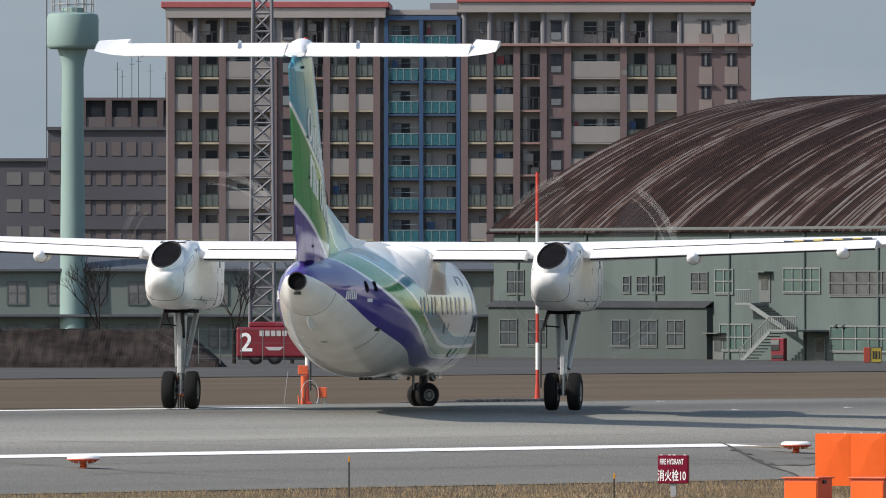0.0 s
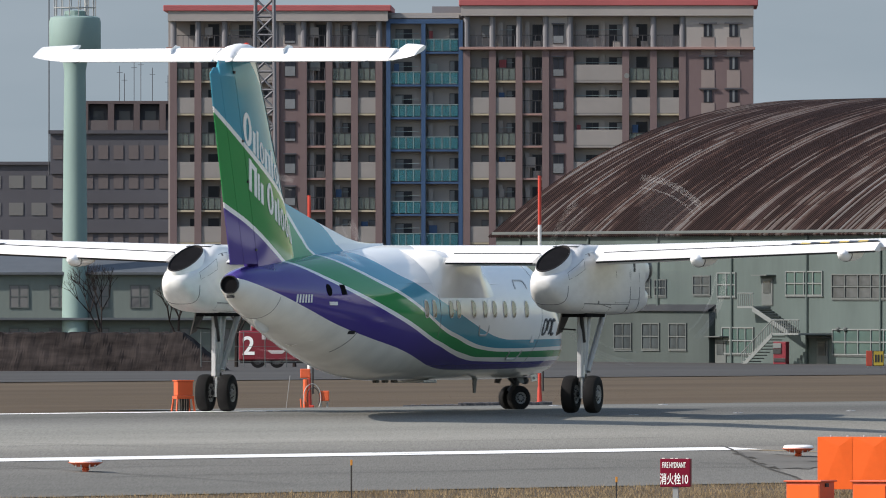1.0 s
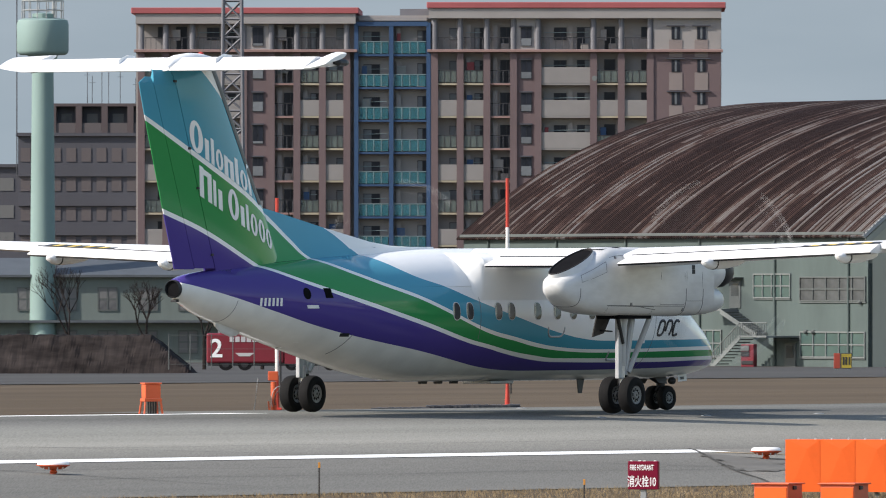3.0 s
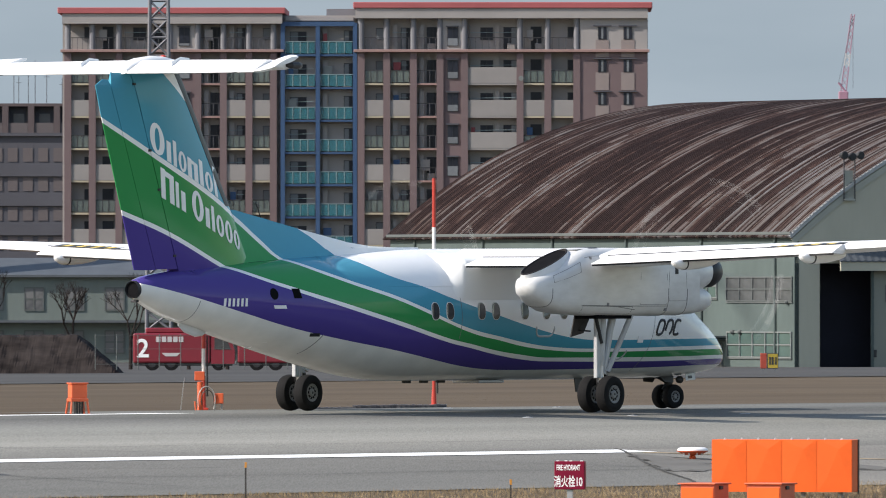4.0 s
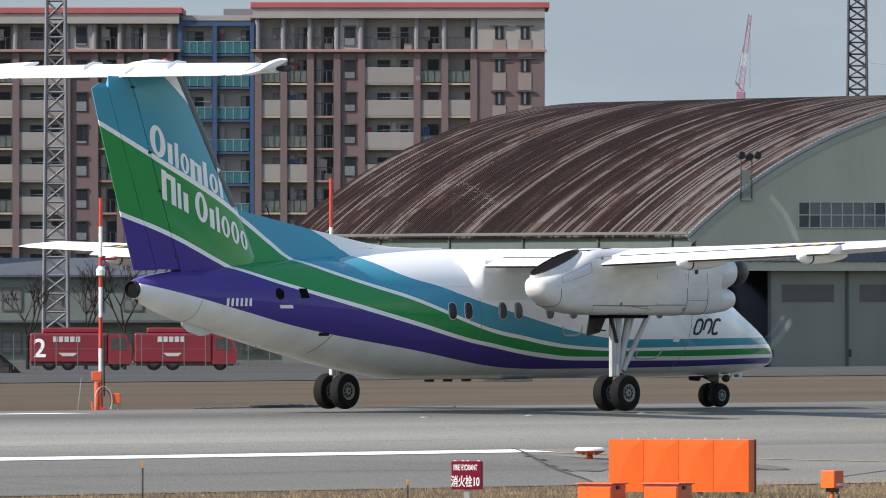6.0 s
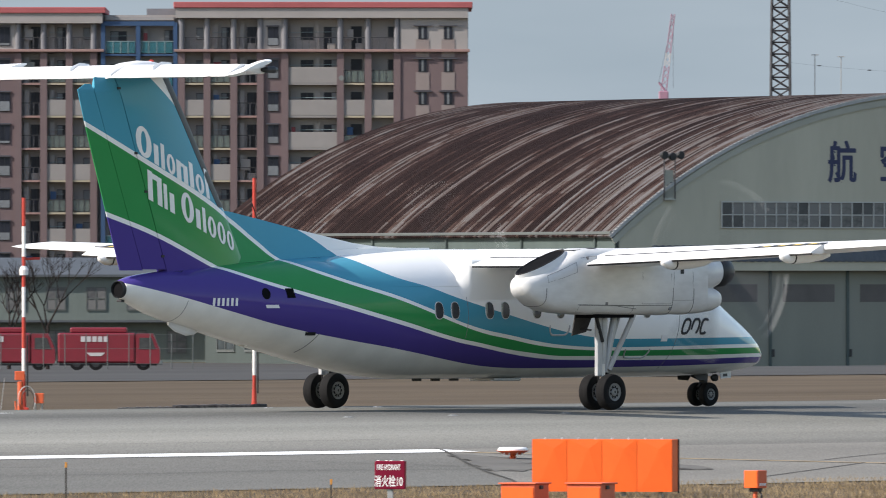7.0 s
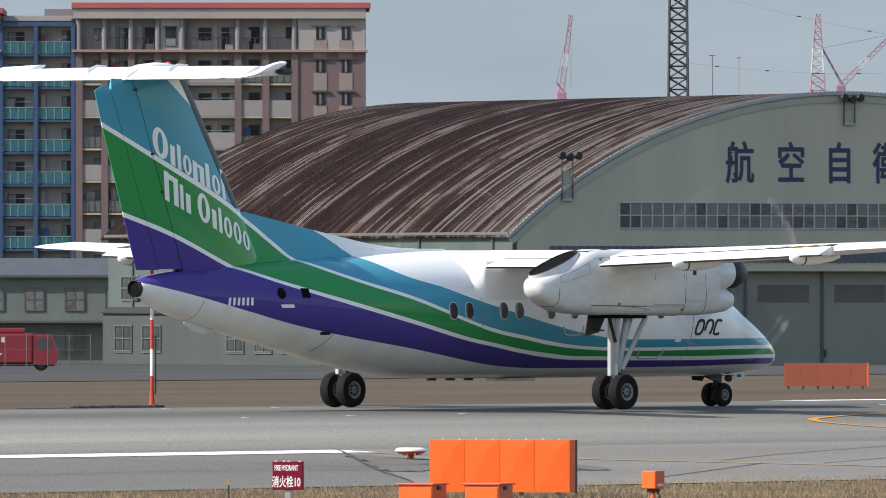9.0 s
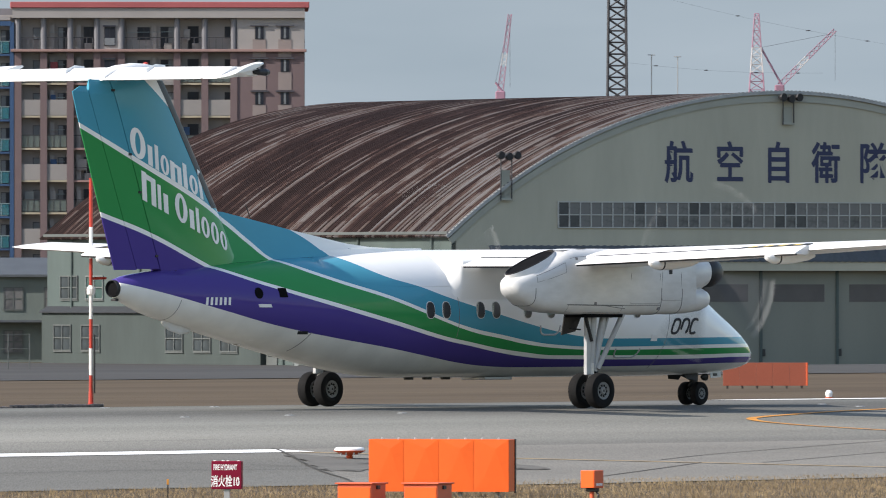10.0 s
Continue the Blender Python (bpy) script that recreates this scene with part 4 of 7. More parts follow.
def tower_crane(x, y, base, ang, length, label, k_frame=1.0):
    c = thing("tower_crane", label, "crane", pose(x, y, 0))
    d = Vector((math.cos(ang), 0, math.sin(ang)))
    nrm = Vector((-d.z, 0, d.x))
    p0 = Vector((0, 0, base))
    part("cab", box(-0.55, 0.55, -0.8, 0.8, base - 1.4, base + 0.1, 0.1), LATTICERED, c)
    part("mast", box(-0.45, 0.45, -0.45, 0.45, -5, base - 1.4), LATTICERED, c)
    k = 12
    for i in range(k):
        a, b = p0 + d * (length * i / k), p0 + d * (length * (i + 1) / k)
        w = 0.62 * (1 - 0.4 * i / k)
        bm = bmesh.new()
        for sgn in (-0.5, 0.5):
            tube(a + nrm * (w * sgn), b + nrm * (w * sgn), 0.055, n=5, bm=bm)
        tube(a + nrm * w / 2, b - nrm * w / 2, 0.035, n=4, bm=bm)
        tube(a - nrm * w / 2, b + nrm * w / 2, 0.035, n=4, bm=bm)
        part("jib_section", bm, LATTICEWHITE if i in (4, 5) else LATTICERED, c)
    part("a_frame", tube((0.3, 0, base), (-2.2 * k_frame, 0, base + 4.5 * k_frame), 0.14, n=6), LATTICERED, c)
    part("stay", tube((-2.2 * k_frame, 0, base + 4.5 * k_frame), tuple(p0 + d * length * 0.93), 0.018, n=5), LATTICE, c)
    tip = p0 + d * length
    part("hoist_rope", tube(tuple(tip), (tip.x, 0, base + 0.5), 0.016, n=4), LATTICE, c)


tower_crane(32.0, 1550, 25.0, radians(83), 9.0, "red and white luffing crane behind the hangar roof", 0.25)
tower_crane(66.0, 1600, 26.5, radians(45), 9.3, "red and white luffing crane working behind the hangar")
for x, z in ((45.4 + 2.3, 28.4), (45.4 + 5.2, 28.2), (78.2, 24.5)):
    p = thing("lamp_mast", "thin grey pole behind the hangar roof", "pole", pose(x, 1500, 0))
    part("pole", tube((0, 0, -5), (0, 0, z), 0.055, n=6), GALV, p)
    part("head", box(-0.4, 0.4, -0.1, 0.1, z - 0.05, z + 0.05, 0.02), GALV, p)
for x, z, w in ((76.4, 25.0, 0.8), (81.7, 25.3, 0.9)):
    p = thing("antenna_mast", "grey antenna mast with panel antennas", "antenna", pose(x, 1500, 0))
    part("pole", tube((0, 0, -5), (0, 0, z), 0.08, n=6), LATTICE, p)
    for i in (-1, 0, 1):
        part("panel_antenna", box(i * w / 2 - 0.14, i * w / 2 + 0.14, -0.3, -0.1, z - 3.2, z - 0.2, 0.03), LATTICE, p)
part_roof = thing("far_house", "far building with a red tiled roof", "house", pose(84, 1480, 0))
part("wall", box(-6, 6, 0, 8, -5, 19.0), BEIGE, part_roof)
part("roof", plate([(-6.5, -0.5, 19.0), (6.5, -0.5, 19.0), (5.0, 4, 21.2), (-5.0, 4, 21.2)], (0, 0.1, 0.25)), ROOFRED, part_roof)


def far_block(name, label, x0, x1, y, z0, z1, mat, cols, rows, wmat=FARPANE, band=None):
    b = thing(name, label, "building", pose(0, y, 0))
    part("wall", box(x0, x1, 0, 10, z0, z1), mat, b)
    part("roof_edge", box(x0 - 0.2, x1 + 0.2, -0.3, 10, z1, z1 + 0.35), FARGREY, b)
    cw, rh = (x1 - x0) / cols, 3.0
    win = mesh_of("window", box(-cw * 0.32, cw * 0.32, -0.06, -0.01, 0, 1.4), wmat)
    for r in range(rows):
        for i in range(cols):
            part("window", win, None, b, at=pose(x0 + cw * (i + 0.5), 0, z1 - 2.6 - rh * r))
        if band:
            part("band", box(x0, x1, -0.25, -0.02, z1 - 4.1 - rh * r, z1 - 3.1 - rh * r), band, b)
    return b


def balcony_block(label, x0, x1, y, z0, z1, bays, floors):
    """A far apartment building: recessed dark bays between pillars, with pale parapets."""
    b = thing("far_apartments", label, "apartment building", pose(0, y, 0))
    part("wall", box(x0, x1, 1.2, 10, z0, z1), FARGREY, b)
    part("roof_edge", box(x0 - 0.1, x1, -0.1, 10, z1, z1 + 0.3), FARBROWN, b)
    w = (x1 - x0) / bays
    pillar = mesh_of("pillar", box(-0.32, 0.32, -0.1, 1.2, z0, z1), FARBROWN)
    parapet = mesh_of("parapet", box(0.34, w - 0.34, 0, 0.2, 0, 1.15), FARBEIGE)
    window = mesh_of("window", box(w * 0.3, w * 0.72, 1.12, 1.18, 0.2, 2.1), FARPANE)
    for i in range(bays + 1):
        part("pillar", pillar, None, b, at=pose(x0 + i * w, 0, 0))
    for k in range(floors):
        z = z1 - 2.85 * (k + 1)
        part("floor_slab", box(x0, x1, 0.02, 1.2, z - 0.2, z), FARBROWN, b)
        for i in range(bays):
            part("parapet", parapet, None, b, at=pose(x0 + i * w, 0, z))
            part("window", window, None, b, at=pose(x0 + i * w, 0, z))


balcony_block("brown apartment building in the haze with balcony rows", -60.3, -44.3, 1400, -5, 21.4, 6, 8)
for x, z in ((-56.9, 25.4), (-56.4, 24.6), (-55.4, 25.9), (-54.7, 26.2), (-53.5, 25.2), (-51.9, 24.4), (-50.8, 25.6)):
    m = thing("roof_aerial", "thin grey aerial on a far rooftop", "antenna", pose(x, 1404, 21.7), group="aerials on the far roof")
    part("rod", tube((0, 0, 0), (0, 0, z - 21.7), 0.035, n=5), LATTICE, m)
    part("crossbar", tube((-0.3, 0, z - 22.4), (0.3, 0, z - 22.4), 0.02, n=4), LATTICE, m)
far_block("far_offices", "dark grey office building in the haze", -63.0, -46.0, 1380, -5, 18.1, FARGREY, 11, 6, FARBEIGE, FARGREY)
far_block("far_offices", "low pale grey building in the haze", -86.0, -56.0, 1500, -5, 16.0, FARGREY, 12, 4)


def barracks():
    b = thing("barracks", "long two-storey pale green barracks with paned windows", "building", pose(0, 1150, 0))
    part("wall", box(-64, -13.5, 0, 10, -4.3, 3.6), BARRACKWALL, b)
    part("roof", plate([(-64.4, -0.6, 3.55), (-13.1, -0.6, 3.55), (-13.1, 5, 5.0), (-64.4, 5, 5.0)], (0, 0, 0.2)), CANOPY, b)
    part("awning", box(-64, -13.5, -1.4, 0, -0.3, -0.1), CANOPY, b)
    frame_me = mesh_of("window", grid_frame(1.6, 1.9, 2, 2, 0.10, 0.08), FRAMEDULL)
    pane = mesh_of("pane", box(0.06, 0.74, 0.03, 0.06, 0.06, 0.89), FARPANE)
    k = 15
    for i in range(k):
        x = -62.0 + 3.42 * i
        for z in (0.75, -2.9):
            w = part("window", frame_me, None, b, at=pose(x - 0.8, -0.09, z))
            for dx in (0, 0.8):
                for dz in (0, 0.95):
                    part("pane", pane, None, w, at=pose(dx, 0, dz))


barracks()


def embankment():
    """A long flat-topped bank of dark rough earth that slopes off at its end."""
    bm = bmesh.new()
    nx, ny = 170, 14
    g = []
    for i in range(nx + 1):
        x = -63 + 30.4 * i / nx
        row = []
        for j in range(ny + 1):
            y = 1000 + 12 * j / ny
            rise = min(1.0, j / 5.0) if j < ny - 2 else (ny - j) / 2
            end = min(1.0, max(0.0, (-32.6 - x) / 3.4))
            h = -3.8 + min(rise, end) * 2.9
            h += 0.16 * noise.noise(Vector((x * 1.3, y * 0.9, 0))) + 0.10 * noise.noise(Vector((x * 2.2, y * 5.0, 3)))
            row.append(bm.verts.new((x, y, h)))
        g.append(row)
    for a, b in zip(g, g[1:]):
        for j in range(ny):
            bm.faces.new((a[j], b[j], b[j + 1], a[j + 1]))
    solo("embankment", bm, EARTH, "low dark earth bank with a flat rough top", "earth bank", "structure")


embankment()


def fire_truck(x, label, two):
    t = thing("fire_engine", label, "fire truck", pose(x, 1000, -3.45), group="parked fire engines")
    part("body", box(-3.7, 2.0, -1.2, 1.2, 0.55, 2.75, 0.12), TRUCKRED, t)
    cab = part("cab", plate([(2.05, -1.2, 0.5), (3.8, -1.2, 0.5), (3.8, -1.2, 1.5), (3.3, -1.2, 2.7), (2.05, -1.2, 2.7)], (0, 2.4, 0)), TRUCKRED, t)
    part("cab_window", plate([(2.3, -1.22, 1.55), (3.5, -1.22, 1.55), (3.2, -1.22, 2.4), (2.3, -1.22, 2.4)], (0, 0.015, 0)), GLASSDARK, cab)
    part("roof_gear", box(-2.8, 1.4, -0.7, 0.7, 2.75, 3.15, 0.1), TRUCKRED, t)
    part("chassis", box(-3.6, 3.6, -0.9, 0.9, 0.35, 0.6), BLACK, t)
    part("bumper", box(3.7, 3.95, -1.2, 1.2, 0.4, 0.7, 0.05), FRAMEWHITE, t)
    for wx in (-2.3, -0.9, 2.6):
        for wy in (-1.1, 0.85):
            w = part("wheel", lathe([(0, 0.35), (0, 0.52), (0.25, 0.52), (0.25, 0.35)], "Y", 18, (wx, wy, 0.52)), RUBBER, t)
            part("rim", lathe([(-0.01, 0.05), (-0.02, 0.3), (0.2, 0.3)], "Y", 14, (wx, wy, 0.52)), DARKMETAL, w)
    # unreadable lettering as bars, and a winged badge
    for i in range(5):
        part("lettering_bar", box(-2.0 + i * 0.42, -1.68 + i * 0.42, -1.225, -1.205, 2.1, 2.5), LATTICEWHITE, t)
    part("badge", plate([(-1.6, -1.22, 1.3), (-0.2, -1.22, 1.3), (-0.5, -1.22, 1.05), (-1.3, -1.22, 1.05)], (0, 0.012, 0)), LATTICEWHITE, t)
    if two:
        cu = bpy.data.curves.new("numeral", "FONT")
        cu.body, cu.size, cu.extrude = "2", 1.9, 0.01
        cu.offset = 0.03
        tmp = bpy.data.objects.new("numeral", cu)
        scene.collection.objects.link(tmp)
        me = bpy.data.meshes.new_from_object(tmp)
        bpy.data.objects.remove(tmp)
        me.materials.clear()
        me.materials.append(LETTERWHITE)
        part("numeral", me, None, t, at=pose(-3.45, -1.215, 1.0, 90, 0, 0))


fire_truck(-28.0, "dark red fire engine with a white numeral two, parked", True)
fire_truck(-20.3, "dark red fire engine parked behind a fence", False)


def fence():
    f = thing("fence", "grey wire fence with thin posts before the fire engines", "fence", pose(0, 985, -3.3))
    post = mesh_of("post", tube((0, 0, 0), (0, 0, 2.6), 0.035, n=6), FRAMEDULL)
    for i in range(14):
        part("post", post, None, f, at=pose(-34 + i * 1.55, 0, 0))
    for z in (0.4, 1.5, 2.5):
        part("rail", tube((-34, 0, z), (-13.8, 0, z), 0.014, n=5), FRAMEDULL, f)


fence()


def bare_tree(x, y, z, h, seed):
    rnd = random.Random(seed)
    t = thing("bare_tree", "bare winter tree with thin dark branches", "tree", pose(x, y, z), group="bare trees by the barracks")
    bm = bmesh.new()
    tube((0, 0, 0), (0, 0, h * 0.4), 0.16, 0.12, 7, bm)
    part("trunk", bm, EARTH, t)
    bm = bmesh.new()

    def grow(p, d, l, r, k):
        q = p + d * l
        tube(p, q, r, r * 0.65, 5, bm)
        if k:
            for _ in range(3):
                e = (d + Vector((rnd.uniform(-0.7, 0.7), rnd.uniform(-0.7, 0.7), rnd.uniform(-0.1, 0.5)))).normalized()
                grow(q, e, l * rnd.uniform(0.6, 0.8), r * 0.6, k - 1)
    for _ in range(3):
        grow(Vector((0, 0, h * rnd.uniform(0.3, 0.4))), Vector((rnd.uniform(-0.6, 0.6), rnd.uniform(-0.6, 0.6), 1)).normalized(), h * 0.26, 0.09, 4)
    part("crown", bm, EARTH, t)


for i, x in enumerate((-33.5, -29.0, -26.0, -38.0, -44.0)):
    bare_tree(x, 1050, -3.7, 6.5 + (i % 3), i)

def overhead_wire(x0, z0, x1, z1, sag, label):
    w = thing("overhead_wire", label, "cable", pose(0, 1500, 0))
    bm = bmesh.new()
    pts = [Vector((x0 + (x1 - x0) * k / 24, 0, z0 + (z1 - z0) * k / 24 - sag * math.sin(math.pi * k / 24))) for k in range(25)]
    for p, q in zip(pts, pts[1:]):
        tube(p, q, 0.007, n=4, bm=bm)
    part("wire", bm, LATTICE, w)
    for k in (4, 10, 16, 21):
        part("marker", lathe([(-0.25, 0.03), (0, 0.07), (0.25, 0.03)], "X", 8, tuple(pts[k])), LATTICE, w)


overhead_wire(44.2, 36.0, 75.5, 29.3, 0.5, "thin sagging overhead wire with small markers")
overhead_wire(44.5, 27.6, 66.7, 26.4, 0.4, "thin overhead wire behind the hangar roof")

# ---------------------------------------------------------------- things on the airfield
def ring_pole(x, n_off, top, bands, lamp_z):
    y = (n_off - EN.x * x) / EN.y
    z = ground_z(x, y)
    p = thing("marker_pole", "slender red and white banded marker pole in the grass", "pole", pose(x, y, z))
    part("base", box(-0.11, 0.11, -0.11, 0.11, -0.05, 0.06, 0.02), POLERED, p)
    part("foot", lathe([(0.06, 0.06), (0.4, 0.045)], "Z", 10), POLERED, p)
    zs = [0.4] + bands + [top - z]
    for i, (a, b) in enumerate(zip(zs, zs[1:])):
        part("band", tube((0, 0, a), (0, 0, b), 0.040, n=10), (POLERED, POLEWHITE)[i % 2], p)
    part("lamp", lathe([(0, 0.09), (0.12, 0.10), (0.2, 0.05)], "Z", 10, (0, 0, lamp_z)), POLEWHITE, p)
    part("arm", tube((0, 0, lamp_z + 0.35), (0.34, 0.12, lamp_z + 0.36), 0.03, n=6), POLERED, p)
    part("cable", tube((0.08, -0.02, 0.3), (0.08, -0.02, 1.6), 0.02, n=5), BLACK, p)
    return p


ring_pole(-2.88, 184.0, 5.06, [0.70, 1.30, 1.95, 2.6, 3.3, 4.0], 2.5)
ring_pole(-7.73, 181.5, 4.55, [0.75, 1.33, 2.0, 2.65, 3.3, 3.95], 2.9)


def equipment(x, y):
    z = ground_z(x, y)
    e = thing("pole_equipment", "orange cable boxes and hoses at the foot of a marker pole", "equipment", pose(x, y, z))
    part("upper_box", box(-0.20, 0.02, -0.16, -0.06, 0.64, 0.84, 0.015), ORANGERED, e)
    part("post", tube((-0.08, -0.1, 0), (-0.08, -0.1, 0.62), 0.062, n=10), ORANGERED, e)
    b = part("lower_box", box(0.22, 0.42, -0.18, 0.0, 0.15, 0.37, 0.015), ORANGERED, e)
    for dx in (0.24, 0.38):
        part("leg", tube((dx, -0.09, -0.03), (dx, -0.09, 0.14), 0.02, n=6), GALV, b)
    for r, cx in ((0.30, 0.06), (0.22, 0.08)):
        bm = bmesh.new()
        pts = [Vector((cx + r * 0.62 * math.cos(a), -0.2, 0.22 + r * math.sin(a))) for a in np.linspace(-0.7, 3.6, 18)]
        for p, q in zip(pts, pts[1:]):
            tube(p, q, 0.011, n=6, bm=bm)
        part("hose", bm, GALV if r > 0.25 else BLACK, e)
    part("peg", tube((-0.17, -0.2, -0.02), (-0.19, -0.2, 0.2), 0.02, n=6), ORANGERED, e)
    part("whip", tube((-0.5, -0.1, 0), (-0.42, -0.1, 0.7), 0.008, n=5), GALV, e)


equipment(-7.70, 290.6)


def orange_cabinet(x, y):
    z = ground_z(x, y)
    c = thing("orange_cabinet", "orange steel junction cabinet on legs beside the runway", "cabinet", pose(x, y, z, 0, 0, 22))
    part("case", box(-0.17, 0.17, -0.12, 0.12, 0.34, 0.63, 0.012), ORANGERED, c)
    part("lid", box(-0.19, 0.19, -0.14, 0.14, 0.63, 0.66, 0.008), ORANGERED, c)
    part("stand", box(-0.19, 0.19, -0.14, 0.14, 0.27, 0.335, 0.008), ORANGERED, c)
    for dx in (-1, 1):
        for dy in (-1, 1):
            part("leg", tube((dx * 0.205, dy * 0.15, -0.03), (dx * 0.17, dy * 0.12, 0.27), 0.022, n=6), ORANGERED, c)
    for i in range(4):
        part("conduit", tube((-0.06 + 0.055 * i, 0, -0.02), (-0.06 + 0.055 * i, 0, 0.275), 0.022, n=6), BLACK, c)


orange_cabinet(-10.04, 280.2)


def low_mat():
    x0, x1, n0 = -5.8, -2.6, 183.4
    bm = bmesh.new()
    rnd = random.Random(4)
    for i in range(60):
        x = x0 + (x1 - x0) * i / 60
        y = (n0 - EN.x * x) / EN.y - 1.2 + rnd.uniform(-0.1, 0.1)
        z = ground_z(x, y)
        a = 0.03 if i < 22 else 0.07
        box(x, x + 0.07, y, y + 0.5, z - 0.02, z + a + rnd.uniform(-0.008, 0.010), bm=bm)
    solo("cable_cover", bm, RAILDARK, "long low dark rubber cable cover lying at the runway edge", "cable cover")


low_mat()


def far_board(x, y, w, z0, z1):
    b = thing("orange_board", "weathered orange marker board on short legs in the grass", "marker board", pose(x, y, 0))
    k = 5
    for i in range(k):
        a = -w / 2 + w * i / k
        part("panel", box(a + 0.002, a + w / k - 0.002, -0.03, 0.03, z0, z1, 0.003), ORANGEFAR, b)
    part("end", box(w / 2, w / 2 + 0.05, -0.06, 0.5, z0, z1, 0.01), ORANGERED, b)
    g = ground_z(x, y) - 0.03
    for i in range(6):
        a = -w / 2 + 0.12 + (w - 0.24) * i / 5
        part("leg", tube((a, 0, g), (a, 0, z0), 0.03, n=6), STAKE, b)


far_board(14.65, 365, 2.24, -0.02, 0.60)


def guidance_sign(x, y):
    z = ground_z(x, y)
    s = thing("taxiway_sign", "yellow and black taxiway guidance sign with an orange end", "sign", pose(x, y, z))
    part("case", box(-0.10, 0.32, -0.1, 0.12, 0.08, 0.64, 0.01), BLACK, s)
    part("face", box(-0.06, 0.30, -0.115, -0.10, 0.10, 0.62), SIGNYELLOW, s)
    part("end", box(-0.34, -0.11, -0.1, 0.14, 0.08, 0.64, 0.01), SIGNRED, s)
    for a, b in ((-0.02, 0.05), (0.08, 0.15), (0.2, 0.26)):
        part("lettering_bar", box(a, b, -0.122, -0.116, 0.22, 0.5), BLACK, s)
    for dx in (-0.25, 0.2):
        part("foot", box(dx - 0.04, dx + 0.04, -0.05, 0.05, -0.02, 0.08), GALV, s)


guidance_sign(7.6, 500)


def runway_light(x, y, small=False):
    z = ground_z(x, y)
    if small:
        l = thing("runway_edge_light", "small white runway edge light on a red base", "runway light", pose(x, y, z))
        part("base", tube((0, 0, 0), (0, 0, 0.05), 0.08, n=12), ORANGERED, l)
        part("lens", lathe([(0.05, 0.07), (0.14, 0.09), (0.2, 0.06), (0.22, 0.01)], "Z", 14), SIGNWHITE, l, smooth=True)
        return
    l = thing("elevated_light", "low red light fitting with a wide white top beside the runway", "runway light", pose(x, y, z), group="elevated lights by the runway")
    part("stem", lathe([(-0.02, 0.06), (0.03, 0.055), (0.05, 0.07), (0.10, 0.045)], "Z", 14), ORANGERED, l, smooth=True)
    part("tray", lathe([(0.09, 0.06), (0.10, 0.17), (0.15, 0.26), (0.165, 0.30), (0.175, 0.30), (0.175, 0.05)], "Z", 28), ORANGERED, l, smooth=True)
    part("white_top", lathe([(0.176, 0.285), (0.20, 0.285), (0.228, 0.26), (0.238, 0.22), (0.238, 0.02)], "Z", 28), SIGNWHITE, l, smooth=True)
    for a in (-2.4, -1.9, -1.2, -0.7):
        part("clip", tube((0.215 * math.cos(a), 0.215 * math.sin(a), 0.09), (0.23 * math.cos(a), 0.23 * math.sin(a), 0.175), 0.013, n=6), STEEL, l)


runway_light(-10.2, 237.0)
runway_light(2.43, 255.0)
runway_light(14.3, 318.5, True)
for s, n in ((246, 167), (248.5, 169.5), (249.5, 171.2), (226, 168.5), (230.5, 168.9), (222, 168.2), (236, 178.0), (232.6, 178.4)):
    p = on_ground(s, n, 0.014)
    l = thing("inset_light", "small flush light set in the runway", "runway light", Matrix.Translation(p))
    part("rim", lathe([(0, 0.11), (0.010, 0.10), (0.016, 0.05)], "Z", 14), GALV, l)
    part("lens", box(-0.03, 0.03, -0.07, -0.04, 0.010, 0.026, 0.005), RIM, l)


def hydrant_sign():
    x, y = 0.11, 225.0
    z = ground_z(x, y)
    s = thing("hydrant_sign", "maroon sign with white English and Japanese fire hydrant lettering", "sign", pose(x, y, z, 0, 0, -9))
    zb, zt = 0.225, 0.695
    part("case", box(-0.255, 0.255, -0.06, 0.10, zb, zt, 0.012), MAROON, s)
    part("post", box(-0.045, 0.045, -0.03, 0.05, -0.05, zb), GALV, s)
    for dx in (-0.2, -0.06, 0.02, 0.2):
        part("bolt", box(dx - 0.02, dx + 0.02, -0.05, -0.03, zt - 0.002, zt + 0.012), SIGNWHITE, s)

    def words(body, size, zz, squeeze, fat):
        cu = bpy.data.curves.new("words", "FONT")
        cu.body, cu.size, cu.align_x, cu.extrude, cu.offset = body, size, "CENTER", 0.001, fat
        tmp = bpy.data.objects.new("words", cu)
        scene.collection.objects.link(tmp)
        me = bpy.data.meshes.new_from_object(tmp)
        bpy.data.objects.remove(tmp)
        me.materials.clear()
        me.materials.append(SIGNWHITE)
        part("lettering", me, None, s, at=Matrix.Translation((-0.02, -0.0625, zz)) @ Matrix.Rotation(math.pi / 2, 4, "X") @ Matrix.Diagonal((squeeze, 1, 1, 1)))
    words("FIRE HYDRANT", 0.128, 0.546, 0.455, 0.0028)
    words("消火栓10", 0.20, 0.285, 0.60, 0.003)


hydrant_sign()


def marker_stake(x, y, top):
    z = ground_z(x, y)
    s = thing("marker_stake", "thin dark stake with a yellow tip in the grass", "stake", pose(x, y, z), group="marker stakes")
    part("rod", box(-0.013, 0.013, -0.013, 0.013, -0.05, top - z - 0.09), STAKE, s)
    part("tip", box(-0.018, 0.018, -0.018, 0.018, top - z - 0.09, top - z, 0.004), YELLOWLINE, s)


marker_stake(-5.2, 222.0, -0.24)
marker_stake(-0.86, 222.0, -0.517)


